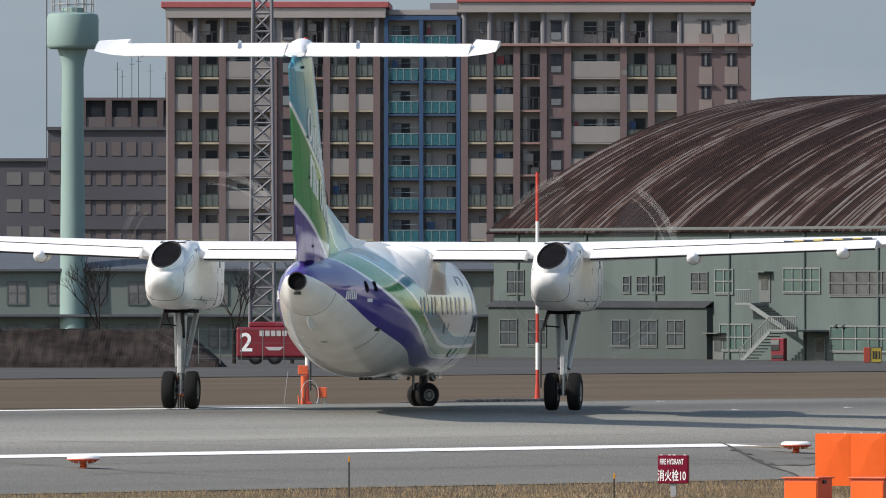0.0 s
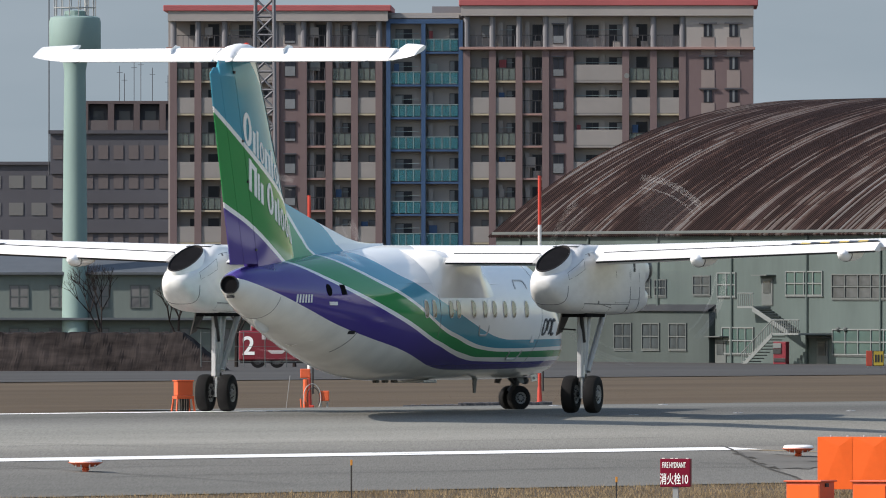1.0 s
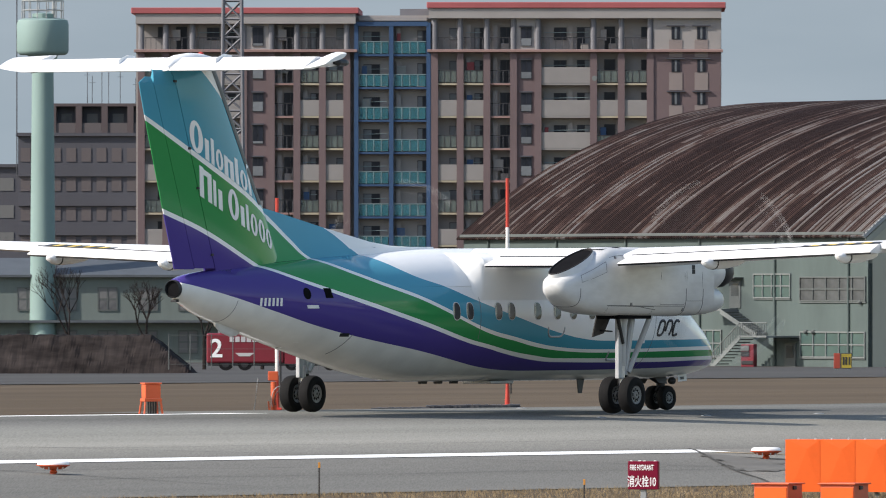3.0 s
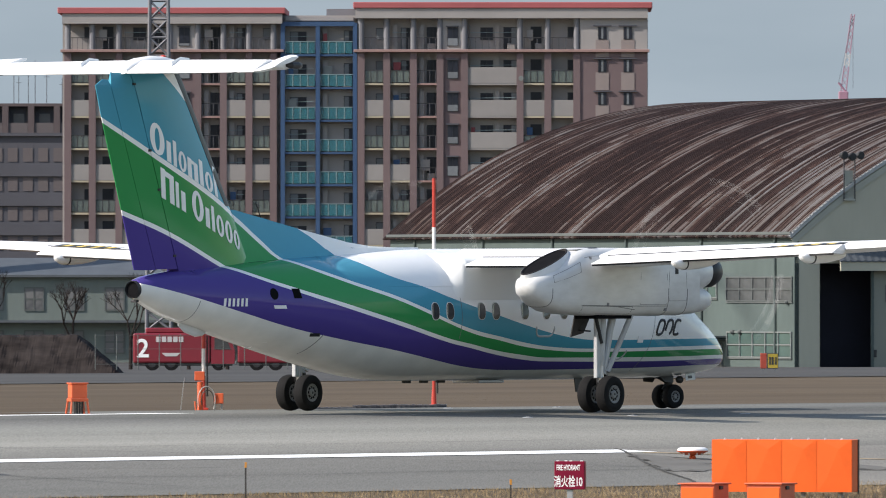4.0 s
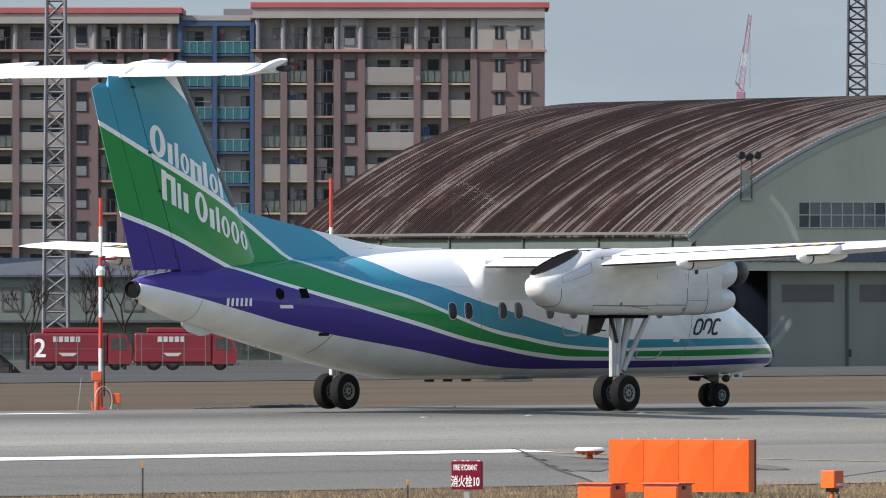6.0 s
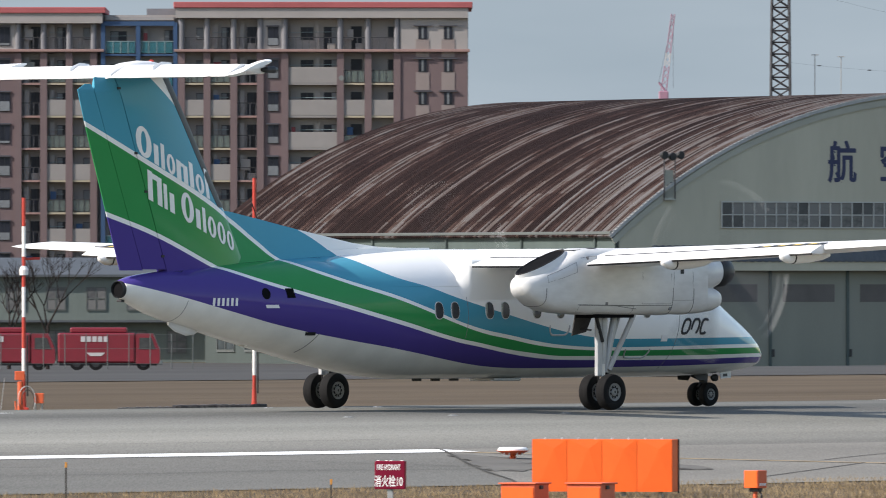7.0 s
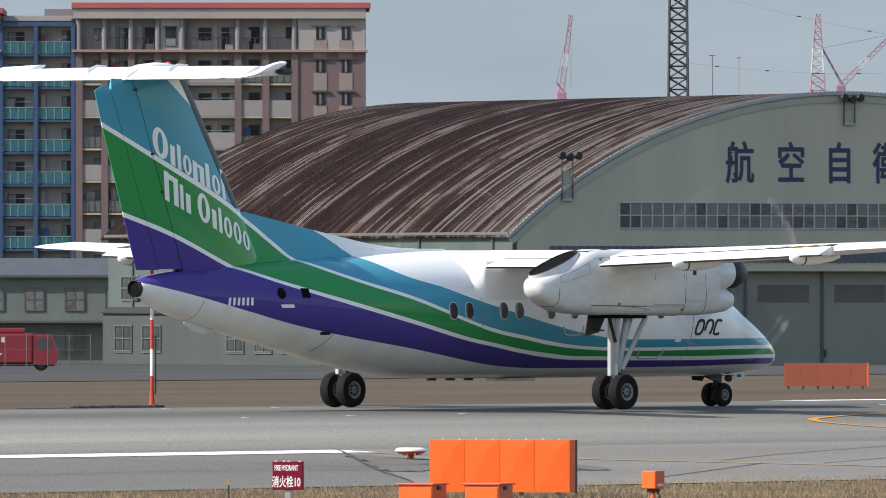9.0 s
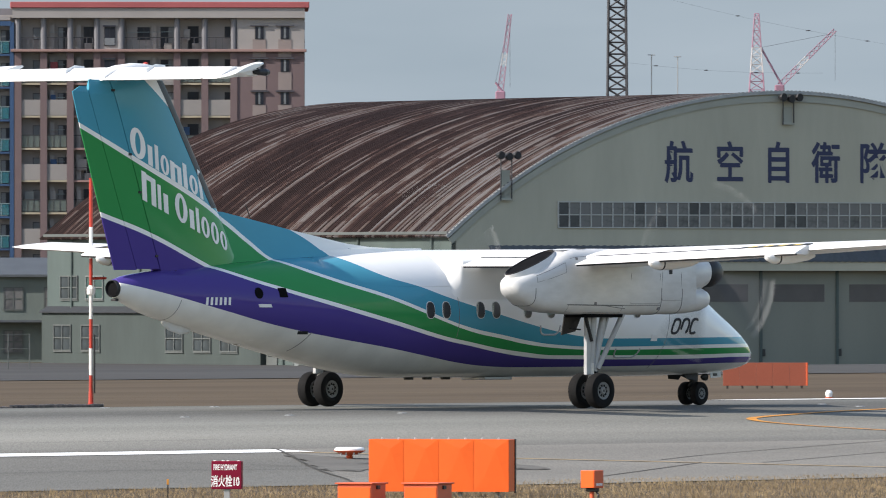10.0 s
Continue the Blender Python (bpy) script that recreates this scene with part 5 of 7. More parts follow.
def orange_screen():
    """Long orange cabinet of four folded panels on short legs."""
    c = thing("orange_panel_cabinet", "long bright orange steel cabinet of four panels on legs", "cabinet", pose(2.52, 231.0, 0, 0, 0, -13))
    w, z0, z1 = 0.61, -0.855, 0.035
    part("case", box(0.0, 4 * w, 0.03, 0.56, z0, z1, 0.01), ORANGE, c)
    for i in range(4):
        bm = bmesh.new()
        a, b = i * w + 0.004, (i + 1) * w - 0.004
        q = [bm.verts.new(p) for p in ((a, 0.026, z0), (b, 0.026, z0), (b, 0.026, z1), (a, 0.026, z1))]
        m = bm.verts.new((a + w * 0.62, 0.009, z1 - 0.16))
        m2 = bm.verts.new((a + w * 0.30, 0.017, z0 + 0.25))
        for f in ((q[0], q[1], m2), (q[1], m, m2), (q[1], q[2], m), (q[2], q[3], m), (q[3], m2, m), (q[3], q[0], m2)):
            bm.faces.new(f)
        part("panel", bm, ORANGE, c)
    for i in range(8):
        part("bolt", lathe([(0, 0.018), (0.02, 0.018), (0.03, 0.008)], "Z", 8, (0.22 + i * 0.29, 0.1, z1)), STEEL, c)
    for dx in (0.15, 0.9, 1.55, 2.2):
        part("leg", box(dx - 0.035, dx + 0.035, 0.2, 0.28, -1.05, z0), GALV, c)
    part("hinge", box(4 * w - 0.005, 4 * w + 0.015, 0.50, 0.58, z0 - 0.03, z1, 0.004), DARKMETAL, c)


orange_screen()


def orange_case(x, y):
    z = ground_z(x, y)
    c = thing("orange_case", "orange steel case with an overhanging lid and latch", "cabinet", pose(x, y, z, 0, 0, -24), group="orange cases in the grass")
    part("case", box(-0.29, 0.29, -0.29, 0.29, -0.06, 0.46, 0.008), ORANGERED, c)
    part("front_panel", box(-0.27, 0.27, -0.30, -0.292, -0.06, 0.41), ORANGE, c)
    part("lid", box(-0.325, 0.325, -0.325, 0.325, 0.46, 0.485, 0.008), ORANGERED, c)
    part("latch", box(0.29, 0.315, -0.1, 0.02, 0.38, 0.44, 0.006), DARKMETAL, c)


orange_case(2.24, 215.0)
orange_case(3.29, 215.0)


def junction_box(x, y):
    z = ground_z(x, y)
    c = thing("junction_box", "small orange junction box on a post with a black cable", "junction box", pose(x, y, z, 0, 0, -34))
    part("case", box(-0.14, 0.14, -0.14, 0.14, 0.20, 0.50, 0.01), ORANGERED, c)
    part("front", box(-0.125, 0.125, -0.148, -0.141, 0.21, 0.49), ORANGE, c)
    part("post", tube((0, 0, -0.05), (0, 0, 0.2), 0.04, n=10), ORANGERED, c)
    part("socket", box(-0.08, 0.12, -0.08, 0.04, 0.14, 0.2, 0.01), DARKMETAL, c)
    for i in range(5):
        part("lettering_bar", box(0.142, 0.146, -0.09 + i * 0.04, -0.065 + i * 0.04, 0.24, 0.285), SIGNWHITE, c)
    bm = bmesh.new()
    pts = [Vector((0.08, 0, 0.15)), Vector((0.14, -0.02, 0.08)), Vector((0.13, -0.02, 0.0)), Vector((0.07, -0.02, -0.05))]
    for p, q in zip(pts, pts[1:]):
        tube(p, q, 0.017, n=6, bm=bm)
    part("cable", bm, BLACK, c)


junction_box(6.25, 228.0)


def painted_curve(name, pts, width, label, mat=YELLOWLINE, cat="line marking"):
    """A painted line along a smooth curve on the pavement."""
    P = [Vector((x, y, 0)) for x, y in pts]
    out = []
    for i in range(len(P) - 1):
        p0, p1, p2, p3 = P[max(0, i - 1)], P[i], P[i + 1], P[min(len(P) - 1, i + 2)]
        for k in range(8):
            t = k / 8
            out.append(0.5 * ((2 * p1) + (p2 - p0) * t + (2 * p0 - 5 * p1 + 4 * p2 - p3) * t * t + (3 * p1 - p0 - 3 * p2 + p3) * t ** 3))
    out.append(P[-1])
    bm = bmesh.new()
    prev = None
    for i, p in enumerate(out):
        d = (out[min(i + 1, len(out) - 1)] - out[max(i - 1, 0)]).normalized()
        nrm = Vector((-d.y, d.x, 0)) * width / 2
        pair = []
        for q in (p + nrm, p - nrm):
            pair.append(bm.verts.new((q.x, q.y, ground_z(q.x, q.y) + 0.024)))
        if prev:
            bm.faces.new((prev[0], prev[1], pair[1], pair[0]))
        prev = pair
    solo(name, bm, mat, label, cat, "structure")


painted_curve("taxi_line", [(27, 322), (19.5, 308), (14.6, 298), (12.3, 291), (11.2, 286), (11.9, 283), (13.9, 280.8), (18, 277), (24, 272)], 0.22, "curved yellow taxiway line on the runway")
painted_curve("pavement_crack", [(-15, 249.0), (-9, 249.3), (-5, 249.8), (2, 250.6)], 0.05, "thin dark crack across the runway", ROADDARK, "pavement crack")
painted_curve("pavement_crack", [(-14, 238.6), (-11.7, 238), (-7.85, 235.3), (-6.5, 234.6)], 0.05, "thin dark crack at the runway edge", ROADDARK, "pavement crack")
for n_off, xa, xb in ((151.6, -16, -6), (149.0, -10, 2), (158.3, -18, 0)):
    wob = random.Random(int(n_off * 10))
    painted_curve("pavement_crack", [(x, (n_off + wob.uniform(-0.25, 0.25) - EN.x * x) / EN.y) for x in np.linspace(xa, xb, 9)], 0.035, "thin dark crack along the runway", ROADDARK, "pavement crack")
painted_curve("taxi_line", [(1.5, 257.5), (5.5, 258), (9, 259), (12.8, 260), (18, 261)], 0.30, "faded yellow taxiway line", FADEDLINE)


def slant_sheet(name, edge0, edge1, n0, n1, lift, mat, label, cat):
    """A piece of pavement whose two ends run slantwise across the profile: ends given as s at n0 and at n1."""
    bm = bmesh.new()
    rows = []
    ns = sorted({n0, n1, *[n for n in PROFILE_N if n0 < n < n1]})
    for n in ns:
        f = (n - n0) / (n1 - n0)
        rows.append([bm.verts.new(on_ground(a + (b - a) * f, n, lift)) for a, b in (edge0, edge1)])
    for a, b in zip(rows, rows[1:]):
        bm.faces.new((a[0], a[1], b[1], b[0]))
    solo(name, bm, mat, label, cat, "structure")


slant_sheet("taxiway", (193.0, 207.3), (340, 340), 142.0, 154.8, 0.016, CONCRETE, "pale concrete taxiway joining the runway", "taxiway")
STAIN = material("oil_stain", (0.09856, 0.09296, 0.08288, 1), 0.9, size=1.2, fine=8.0, col2=(0.1512, 0.1434, 0.1277, 1), spec=0.25)
JOINT = material("joint_filler", (0.0675, 0.06345, 0.0567, 1), 0.9, var=0.35, size=0.8, fine=6.0, spec=0.2)


def ground_patch(name, pts, mat, label, cat, seed, rough=0.12):
    """A thin stain or patch with a ragged outline, laid on the pavement."""
    rnd = random.Random(seed)
    ring = []
    for (xa, ya), (xb, yb) in zip(pts, pts[1:] + pts[:1]):
        for k in range(6):
            f = k / 6
            ring.append((xa + (xb - xa) * f + rnd.uniform(-rough, rough), ya + (yb - ya) * f + rnd.uniform(-1, 1) * rough * 5))
    bm = bmesh.new()
    bm.faces.new([bm.verts.new((x, y, ground_z(x, y) + 0.024)) for x, y in ring])
    bmesh.ops.triangulate(bm, faces=bm.faces[:])
    solo(name, bm, mat, label, cat, "structure")


ground_patch("pavement_stain", [(1.25, 256.2), (1.46, 254.0), (1.75, 250.8), (2.04, 248.6), (2.68, 249.8), (3.25, 250.9), (2.5, 252.5), (3.31, 254.6), (2.7, 255.0)], STAIN, "dark stain beside the pavement joint", "stain", 2)
ground_patch("pavement_stain", [(3.4, 252.0), (5.0, 252.4), (6.2, 253.5), (5.4, 255.0), (3.8, 254.2)], STAIN, "dark stain on the taxiway", "stain", 3)
for pts, w in (([(0.98, 259.0), (1.15, 257.8), (1.38, 254.6), (1.64, 251.0), (1.91, 248.1), (2.28, 245.3), (2.43, 242.7)], 0.07), ([(7.0, 250.3), (7.17, 251.1), (8.01, 254.4), (8.99, 258.3), (9.2, 259.2)], 0.045),
               ([(8.44, 259.8), (9.56, 263.6), (11.3, 268.4), (13.1, 273.3), (15, 278)], 0.04), ([(10.4, 260.2), (11.09, 262.1), (13.16, 268.0), (15, 273)], 0.04)):
    painted_curve("pavement_joint", pts, w, "dark uneven joint in the pavement", JOINT, "pavement joint")


def grass_blades(name, count, s0, s1, n0, n1, h0, h1, seed, label, mat):
    """Loose dry grass: thin bent blades, two triangles each."""
    rnd = np.random.RandomState(seed)
    s, n = rnd.uniform(s0, s1, count), rnd.uniform(n0, n1, count)
    cl = np.array([noise.noise(Vector((a * 0.9, b * 0.9, seed))) for a, b in zip(s, n)])
    h = rnd.uniform(h0, h1, count) * (1 + 0.6 * cl)
    x = ES.x * s + EN.x * n
    y = ES.y * s + EN.y * n
    z = np.interp(n, PROFILE_N, PROFILE_Z)
    a = rnd.uniform(0, math.tau, count)
    w = rnd.uniform(0.006, 0.014, count) * (h1 / 0.16)
    dx, dy = np.cos(a) * w, np.sin(a) * w * 0.5
    lx, ly = rnd.normal(0, 0.35, count) * h, rnd.normal(0, 0.35, count) * h
    v = np.empty((count, 3, 3))
    v[:, 0] = np.stack((x - dx, y - dy, z - 0.01), 1)
    v[:, 1] = np.stack((x + dx, y + dy, z - 0.01), 1)
    v[:, 2] = np.stack((x + lx, y + ly, z + h), 1)
    me = bpy.data.meshes.new(name)
    me.from_pydata(v.reshape(-1, 3).tolist(), [], np.arange(count * 3).reshape(-1, 3).tolist())
    me.materials.append(mat)
    tagged(new(name, me), label, "grass", "", "stuff")


grass_blades("grass_near", 90000, 158, 218, 127, 143.7, 0.03, 0.085, 3, "short dry tan grass at the near runway edge", BLADENEAR)
grass_blades("grass_far", 60000, 196, 290, 181.5, 215, 0.01, 0.03, 5, "dry brown grass strip behind the runway", BLADE)

# ---------------------------------------------------------------- the aircraft
# Its own space: x forward, y to its left, z up; the main wheels touch the ground at x = 0.
FUS = [  # x, bottom, top, half width
    (-10.82, 2.385, 2.79, 0.195), (-10.6, 2.30, 2.85, 0.28), (-10.0, 2.07, 2.93, 0.42), (-9.2, 1.87, 3.00, 0.58), (-8.4, 1.69, 3.07, 0.73),
    (-7.3, 1.45, 3.15, 0.90), (-6.2, 1.22, 3.22, 1.05), (-5.0, 0.98, 3.28, 1.18), (-3.8, 0.78, 3.32, 1.28), (-2.6, 0.67, 3.34, 1.335),
    (-1.4, 0.655, 3.345, 1.345), (0.5, 0.65, 3.345, 1.345), (3.0, 0.65, 3.345, 1.345), (5.5, 0.65, 3.345, 1.345), (6.2, 0.655, 3.30, 1.335), (6.6, 0.66, 3.13, 1.31), (7.0, 0.665, 2.86, 1.26),
    (7.35, 0.67, 2.62, 1.19), (7.7, 0.68, 2.40, 1.11), (8.05, 0.695, 2.20, 1.01), (8.5, 0.72, 1.97, 0.86), (8.95, 0.765, 1.74, 0.67), (9.3, 0.81, 1.54, 0.49), (9.6, 0.88, 1.34, 0.29), (9.77, 0.97, 1.18, 0.10)]
FX = [f[0] for f in FUS]


def fus_at(x):
    """Bottom, top and half width at a station, by a smooth curve through the stations."""
    i = min(max(int(np.searchsorted(FX, x)) - 1, 0), len(FUS) - 2)
    x0, x1 = FX[i], FX[i + 1]
    h = x1 - x0
    u = min(max((x - x0) / h, 0.0), 1.0)
    out = []
    for k in (1, 2, 3):
        slope = []
        for j in (i, i + 1):
            a, b = max(j - 1, 0), min(j + 1, len(FUS) - 1)
            slope.append((FUS[b][k] - FUS[a][k]) / (FX[b] - FX[a]))
        p0, p1 = FUS[i][k], FUS[i + 1][k]
        out.append((2 * u ** 3 - 3 * u * u + 1) * p0 + (u ** 3 - 2 * u * u + u) * h * slope[0] + (3 * u * u - 2 * u ** 3) * p1 + (u ** 3 - u * u) * h * slope[1])
    return tuple(out)


def fus_side(x, z):
    """Half width of the fuselage at station x and height z."""
    b, t, w = fus_at(x)
    k = (z - (b + t) / 2) / ((t - b) / 2)
    return w * math.sqrt(max(0.0, 1 - k * k))


FIN_LE_Z, FIN_LE_X = [2.6, 4.21, 4.37, 6.09, 7.04, 7.3], [-6.7, -7.60, -7.73, -8.78, -9.38, -9.54]
FIN_TE_Z, FIN_TE_X = [2.6, 2.82, 6.06, 6.74, 7.0, 7.3], [-10.70, -10.78, -11.91, -12.12, -11.62, -11.3]


def fin_half(x, z):
    """Half thickness of the fin."""
    le, te = lerp(z, FIN_LE_Z, FIN_LE_X), lerp(z, FIN_TE_Z, FIN_TE_X)
    c = le - te
    s = min(max((le - x) / c, 0.0), 1.0)
    return 5 * 0.11 * c * (0.2969 * math.sqrt(s) - 0.126 * s - 0.3516 * s * s + 0.2843 * s ** 3 - 0.1015 * s ** 4) + 0.004


def fin_piece(front, rear, zs, steps=10):
    """A slab of the fin between two lines x(z), following its airfoil."""
    rings = []
    for z in zs:
        a, b = front(z), rear(z)
        xs = [a + (b - a) * (0.5 - 0.5 * math.cos(math.pi * i / steps)) for i in range(steps + 1)]
        rings.append([(x, fin_half(x, z), z) for x in xs] + [(x, -fin_half(x, z), z) for x in reversed(xs)])
    return loft(rings)


def airfoil(le, chord, zc, thick, n=14, inc=0.0, droop=0.0):
    """Closed section points (x, z), from the trailing edge over the top and back below."""
    up, lo = [], []
    for i in range(n + 1):
        s = 0.5 - 0.5 * math.cos(math.pi * i / n)
        t = 5 * thick * (0.2969 * math.sqrt(s) - 0.126 * s - 0.3516 * s * s + 0.2843 * s ** 3 - 0.1015 * s ** 4)
        camber = 0.10 * thick * 4 * s * (1 - s)
        x, z = le - s * chord, zc + inc * (0.4 - s) * chord
        up.append((x, z + camber + t))
        lo.append((x, z + camber - t))
    return up[::-1] + lo[1:]


def super_ring(x, zb, zt, hw, yc, n=28, e=2.6):
    zc, hh = (zb + zt) / 2, (zt - zb) / 2
    out = []
    for i in range(n):
        a = i * math.tau / n
        c, s = math.cos(a), math.sin(a)
        out.append((x, yc + hw * math.copysign(abs(c) ** (2 / e), c), zc + hh * math.copysign(abs(s) ** (2 / e), s)))
    return out


airplane = thing("airplane", "white twin-propeller airliner with blue, green and purple bands, taxiing", "airplane")


def build_airframe():
    # fuselage
    xs = sorted(set(FX + list(np.arange(-10.6, 9.6, 0.35))))
    rings = []
    for x in xs:
        b, t, w = fus_at(x)
        rings.append([(x, w * math.cos(i * math.tau / 48), (b + t) / 2 + (t - b) / 2 * math.sin(i * math.tau / 48)) for i in range(48)])
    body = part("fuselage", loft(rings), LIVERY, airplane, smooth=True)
    part("tail_exhaust", lathe([(-10.80, 0.18), (-10.90, 0.185), (-10.92, 0.17), (-10.84, 0.155), (-10.82, 0.02)], "X", 24, (0, 0, 2.585)), DARKMETAL, airplane)
    # black disc across the tail pipe, painting the shade inside it
    part("exhaust_plug", lathe([(-10.86, 0.02), (-10.865, 0.165)], "X", 24, (0, 0, 2.585)), SOOTSHADE, airplane)
    part("tail_drain", box(-10.86, -10.76, -0.07, 0.07, 2.32, 2.37, 0.01), DARKMETAL, airplane)
    # dorsal fillet ahead of the fin
    rings = []
    for x, zt, hw in ((-1.1, 3.425, 0.01), (-1.9, 3.45, 0.06), (-2.8, 3.48, 0.12), (-3.56, 3.555, 0.16), (-5.32, 3.84, 0.17), (-6.68, 4.08, 0.15), (-7.5, 4.22, 0.12), (-8.2, 4.24, 0.10)):
        zb = fus_at(x)[1] - 0.25
        rings.append([(x, hw + 0.16, zb), (x, hw * 0.8, zb + 0.36), (x, hw * 0.45, zt - 0.10), (x, 0.03, zt), (x, -0.03, zt), (x, -hw * 0.45, zt - 0.10), (x, -hw * 0.8, zb + 0.36), (x, -hw - 0.16, zb)])
    part("dorsal_fin", loft(rings), LIVERY, airplane, smooth=True)
    part("aerial", tube((-6.55, 0, 4.05), (-6.72, 0, 4.38), 0.012, n=6), DARKMETAL, airplane)
    # fin and two-piece rudder
    hinge1 = lambda z: -9.55 + (z - 2.99) * (-11.07 + 9.55) / (7.02 - 2.99)
    hinge2 = lambda z: -10.20 + (z - 2.96) * (-11.73 + 10.20) / (6.87 - 2.96)
    le = lambda z: lerp(z, FIN_LE_Z, FIN_LE_X)
    te = lambda z: lerp(z, FIN_TE_Z, FIN_TE_X)
    zs = list(np.linspace(2.85, 7.1, 18))
    part("fin", fin_piece(le, lambda z: hinge1(z) + 0.012, zs, 14), LIVERY, airplane, smooth=True)
    zr = list(np.linspace(3.0, 7.0, 14))
    part("rudder", fin_piece(lambda z: hinge1(z) - 0.012, lambda z: max(hinge2(z) + 0.008, te(z)), zr, 5), LIVERY, airplane)
    zt = list(np.linspace(2.98, 6.74, 14)) + [6.80, 6.86]
    part("trailing_rudder", fin_piece(lambda z: hinge2(z) - 0.008, te, zt, 5), LIVERY, airplane)
    for z in (3.25, 4.6, 5.4, 6.75):
        part("rudder_hinge", box(hinge1(z) - 0.06, hinge1(z) + 0.02, -fin_half(hinge1(z), z) - 0.02, fin_half(hinge1(z), z) + 0.02, z, z + 0.05), DARKMETAL, airplane)
    # de-icing boot on the fin's leading edge
    rings = []
    for z in np.linspace(4.3, 7.0, 12):
        x0 = le(z)
        ring = []
        for s in (0.20, 0.12, 0.06, 0.02, 0.0):
            x = x0 - s * 1.4
            ring.append((x + 0.008, fin_half(x, z) + 0.006, z))
        ring += [(p[0], -p[1], p[2]) for p in reversed(ring[:-1])]
        rings.append(ring)
    part("deicing_boot", loft(rings), BLACK, airplane)
    # tailplane
    rings = [[(x, y, z) for x, z in airfoil(le_, c, 7.13, th)] for y, le_, c, th in ((-3.44, -10.02, 0.80, 0.16), (-3.1, -9.66, 1.16, 0.20), (-1.8, -9.45, 1.36, 0.24), (0, -9.30, 1.48, 0.26), (1.8, -9.45, 1.36, 0.24), (3.1, -9.66, 1.16, 0.20), (3.44, -10.02, 0.80, 0.16))]
    part("tailplane", loft(rings), WINGGREY, airplane, smooth=True)
    for sgn in (-1, 1):
        rings = []
        for y, a, b, th in ((0.22, -10.66, -11.36, 0.125), (2.0, -10.68, -11.34, 0.115), (3.42, -10.70, -11.32, 0.105)):
            c = a - b
            rings.append([(a, sgn * y, 7.14 + th), (a - c * 0.25, sgn * y, 7.14 + th * 0.95), (b, sgn * y, 7.005), (b, sgn * y, 6.985), (a - c * 0.5, sgn * y, 7.02 - th * 0.35), (a, sgn * y, 7.14 - th)])
        part("elevator", loft(rings), WINGGREY, airplane, "drooping white elevator")
        # balance horn at the tip, nose up because the elevator droops
        rings = []
        for y, le_, c in ((3.43, -9.98, 1.36), (3.62, -10.10, 1.24), (3.82, -10.32, 1.02), (3.97, -10.58, 0.76)):
            rings.append([(x, sgn * y, z) for x, z in airfoil(le_, c, 7.20, 0.10, 10, inc=0.25)])
        part("elevator_horn", loft(rings), WINGGREY, airplane, smooth=True)
        part("deicing_boot", loft([super_ring(x, 7.13 - r, 7.13 + r, r, sgn * y, 14, 2.0) for x, y, r in ((-10.25, 3.46, 0.03), (-10.15, 3.50, 0.065), (-9.92, 3.50, 0.075), (-9.80, 3.48, 0.055), (-9.74, 3.46, 0.015))]), BLACK, airplane)
        for y in (1.17,):
            part("hinge_fairing", loft([[(-10.5 - 0.3 * k, sgn * (y + w), 7.26 - 0.04 * k + h) for w, h in ((-0.02, -0.06), (0, 0.10 * (1 - abs(k - 1) * 0.6)), (0.02, -0.06))] for k in (0, 0.5, 1, 1.6, 2.0)]), WINGGREY, airplane)
        part("static_wick", tube((-11.3, sgn * 3.0, 6.99), (-11.55, sgn * 3.0, 6.96), 0.008, n=5), DARKMETAL, airplane)
    part("fin_cap", loft([super_ring(x, zb, zt, hw, 0, 20, 2.2) for x, zb, zt, hw in ((-9.1, 7.12, 7.16, 0.03), (-9.35, 7.02, 7.27, 0.12), (-9.9, 6.99, 7.35, 0.19), (-10.3, 6.99, 7.36, 0.21), (-10.75, 6.98, 7.31, 0.21), (-11.1, 6.98, 7.22, 0.19), (-11.32, 6.97, 7.08, 0.20))]), WINGGREY, airplane, smooth=True)
    part("beacon", lathe([(7.33, 0.06), (7.365, 0.055), (7.385, 0.02)], "Z", 12, (-9.85, 0, 0)), POLERED, airplane)
    # wing halves: leading edge, chord, height, thickness
    def wing_section(y):
        a = abs(y)
        k = max(0.0, (a - 3.94) / 9.0)
        return (1.25 - 0.45 * k, 2.48 - 1.15 * k, 3.175 + 0.36 * k, 0.42 - 0.25 * k)
    for sgn in (1, -1):
        rings = []
        for y in (0.0, 1.3, 3.94, 7.0, 10.4, 12.4, 12.85, 12.95):
            le_, c, zc, th = wing_section(y)
            if y > 12.5:
                le_, c, th = le_ - (y - 12.5) * 0.5, c * (1 - (y - 12.5) * 0.7), th * (1 - (y - 12.5) * 1.2)
            cut = c * 0.80 if y <= 10.4 else c
            sec = [(max(x, le_ - cut), z) for x, z in airfoil(le_, c, zc, th, 16, inc=0.035)]
            rings.append([(x, sgn * y, z) for x, z in sec])
        part("wing", loft(rings), WINGGREY, airplane, smooth=True)
        # flaps, slightly lowered
        for y0, y1 in ((1.42, 3.28), (4.62, 10.38)):
            rings = []
            for y in (y0, (y0 + y1) / 2, y1):
                le_, c, zc, th = wing_section(y)
                x0, x1 = le_ - c * 0.74, le_ - c * 1.05
                z0 = zc - 0.02
                rings.append([(x0, sgn * y, z0 + 0.07), (x0 - 0.28 * (x0 - x1), sgn * y, z0 + 0.085), (x1, sgn * y, z0 - 0.075), (x1, sgn * y, z0 - 0.09), (x0 - 0.3 * (x0 - x1), sgn * y, z0 - 0.115), (x0, sgn * y, z0 - 0.06)])
            part("flap", loft(rings), WINGGREY, airplane)
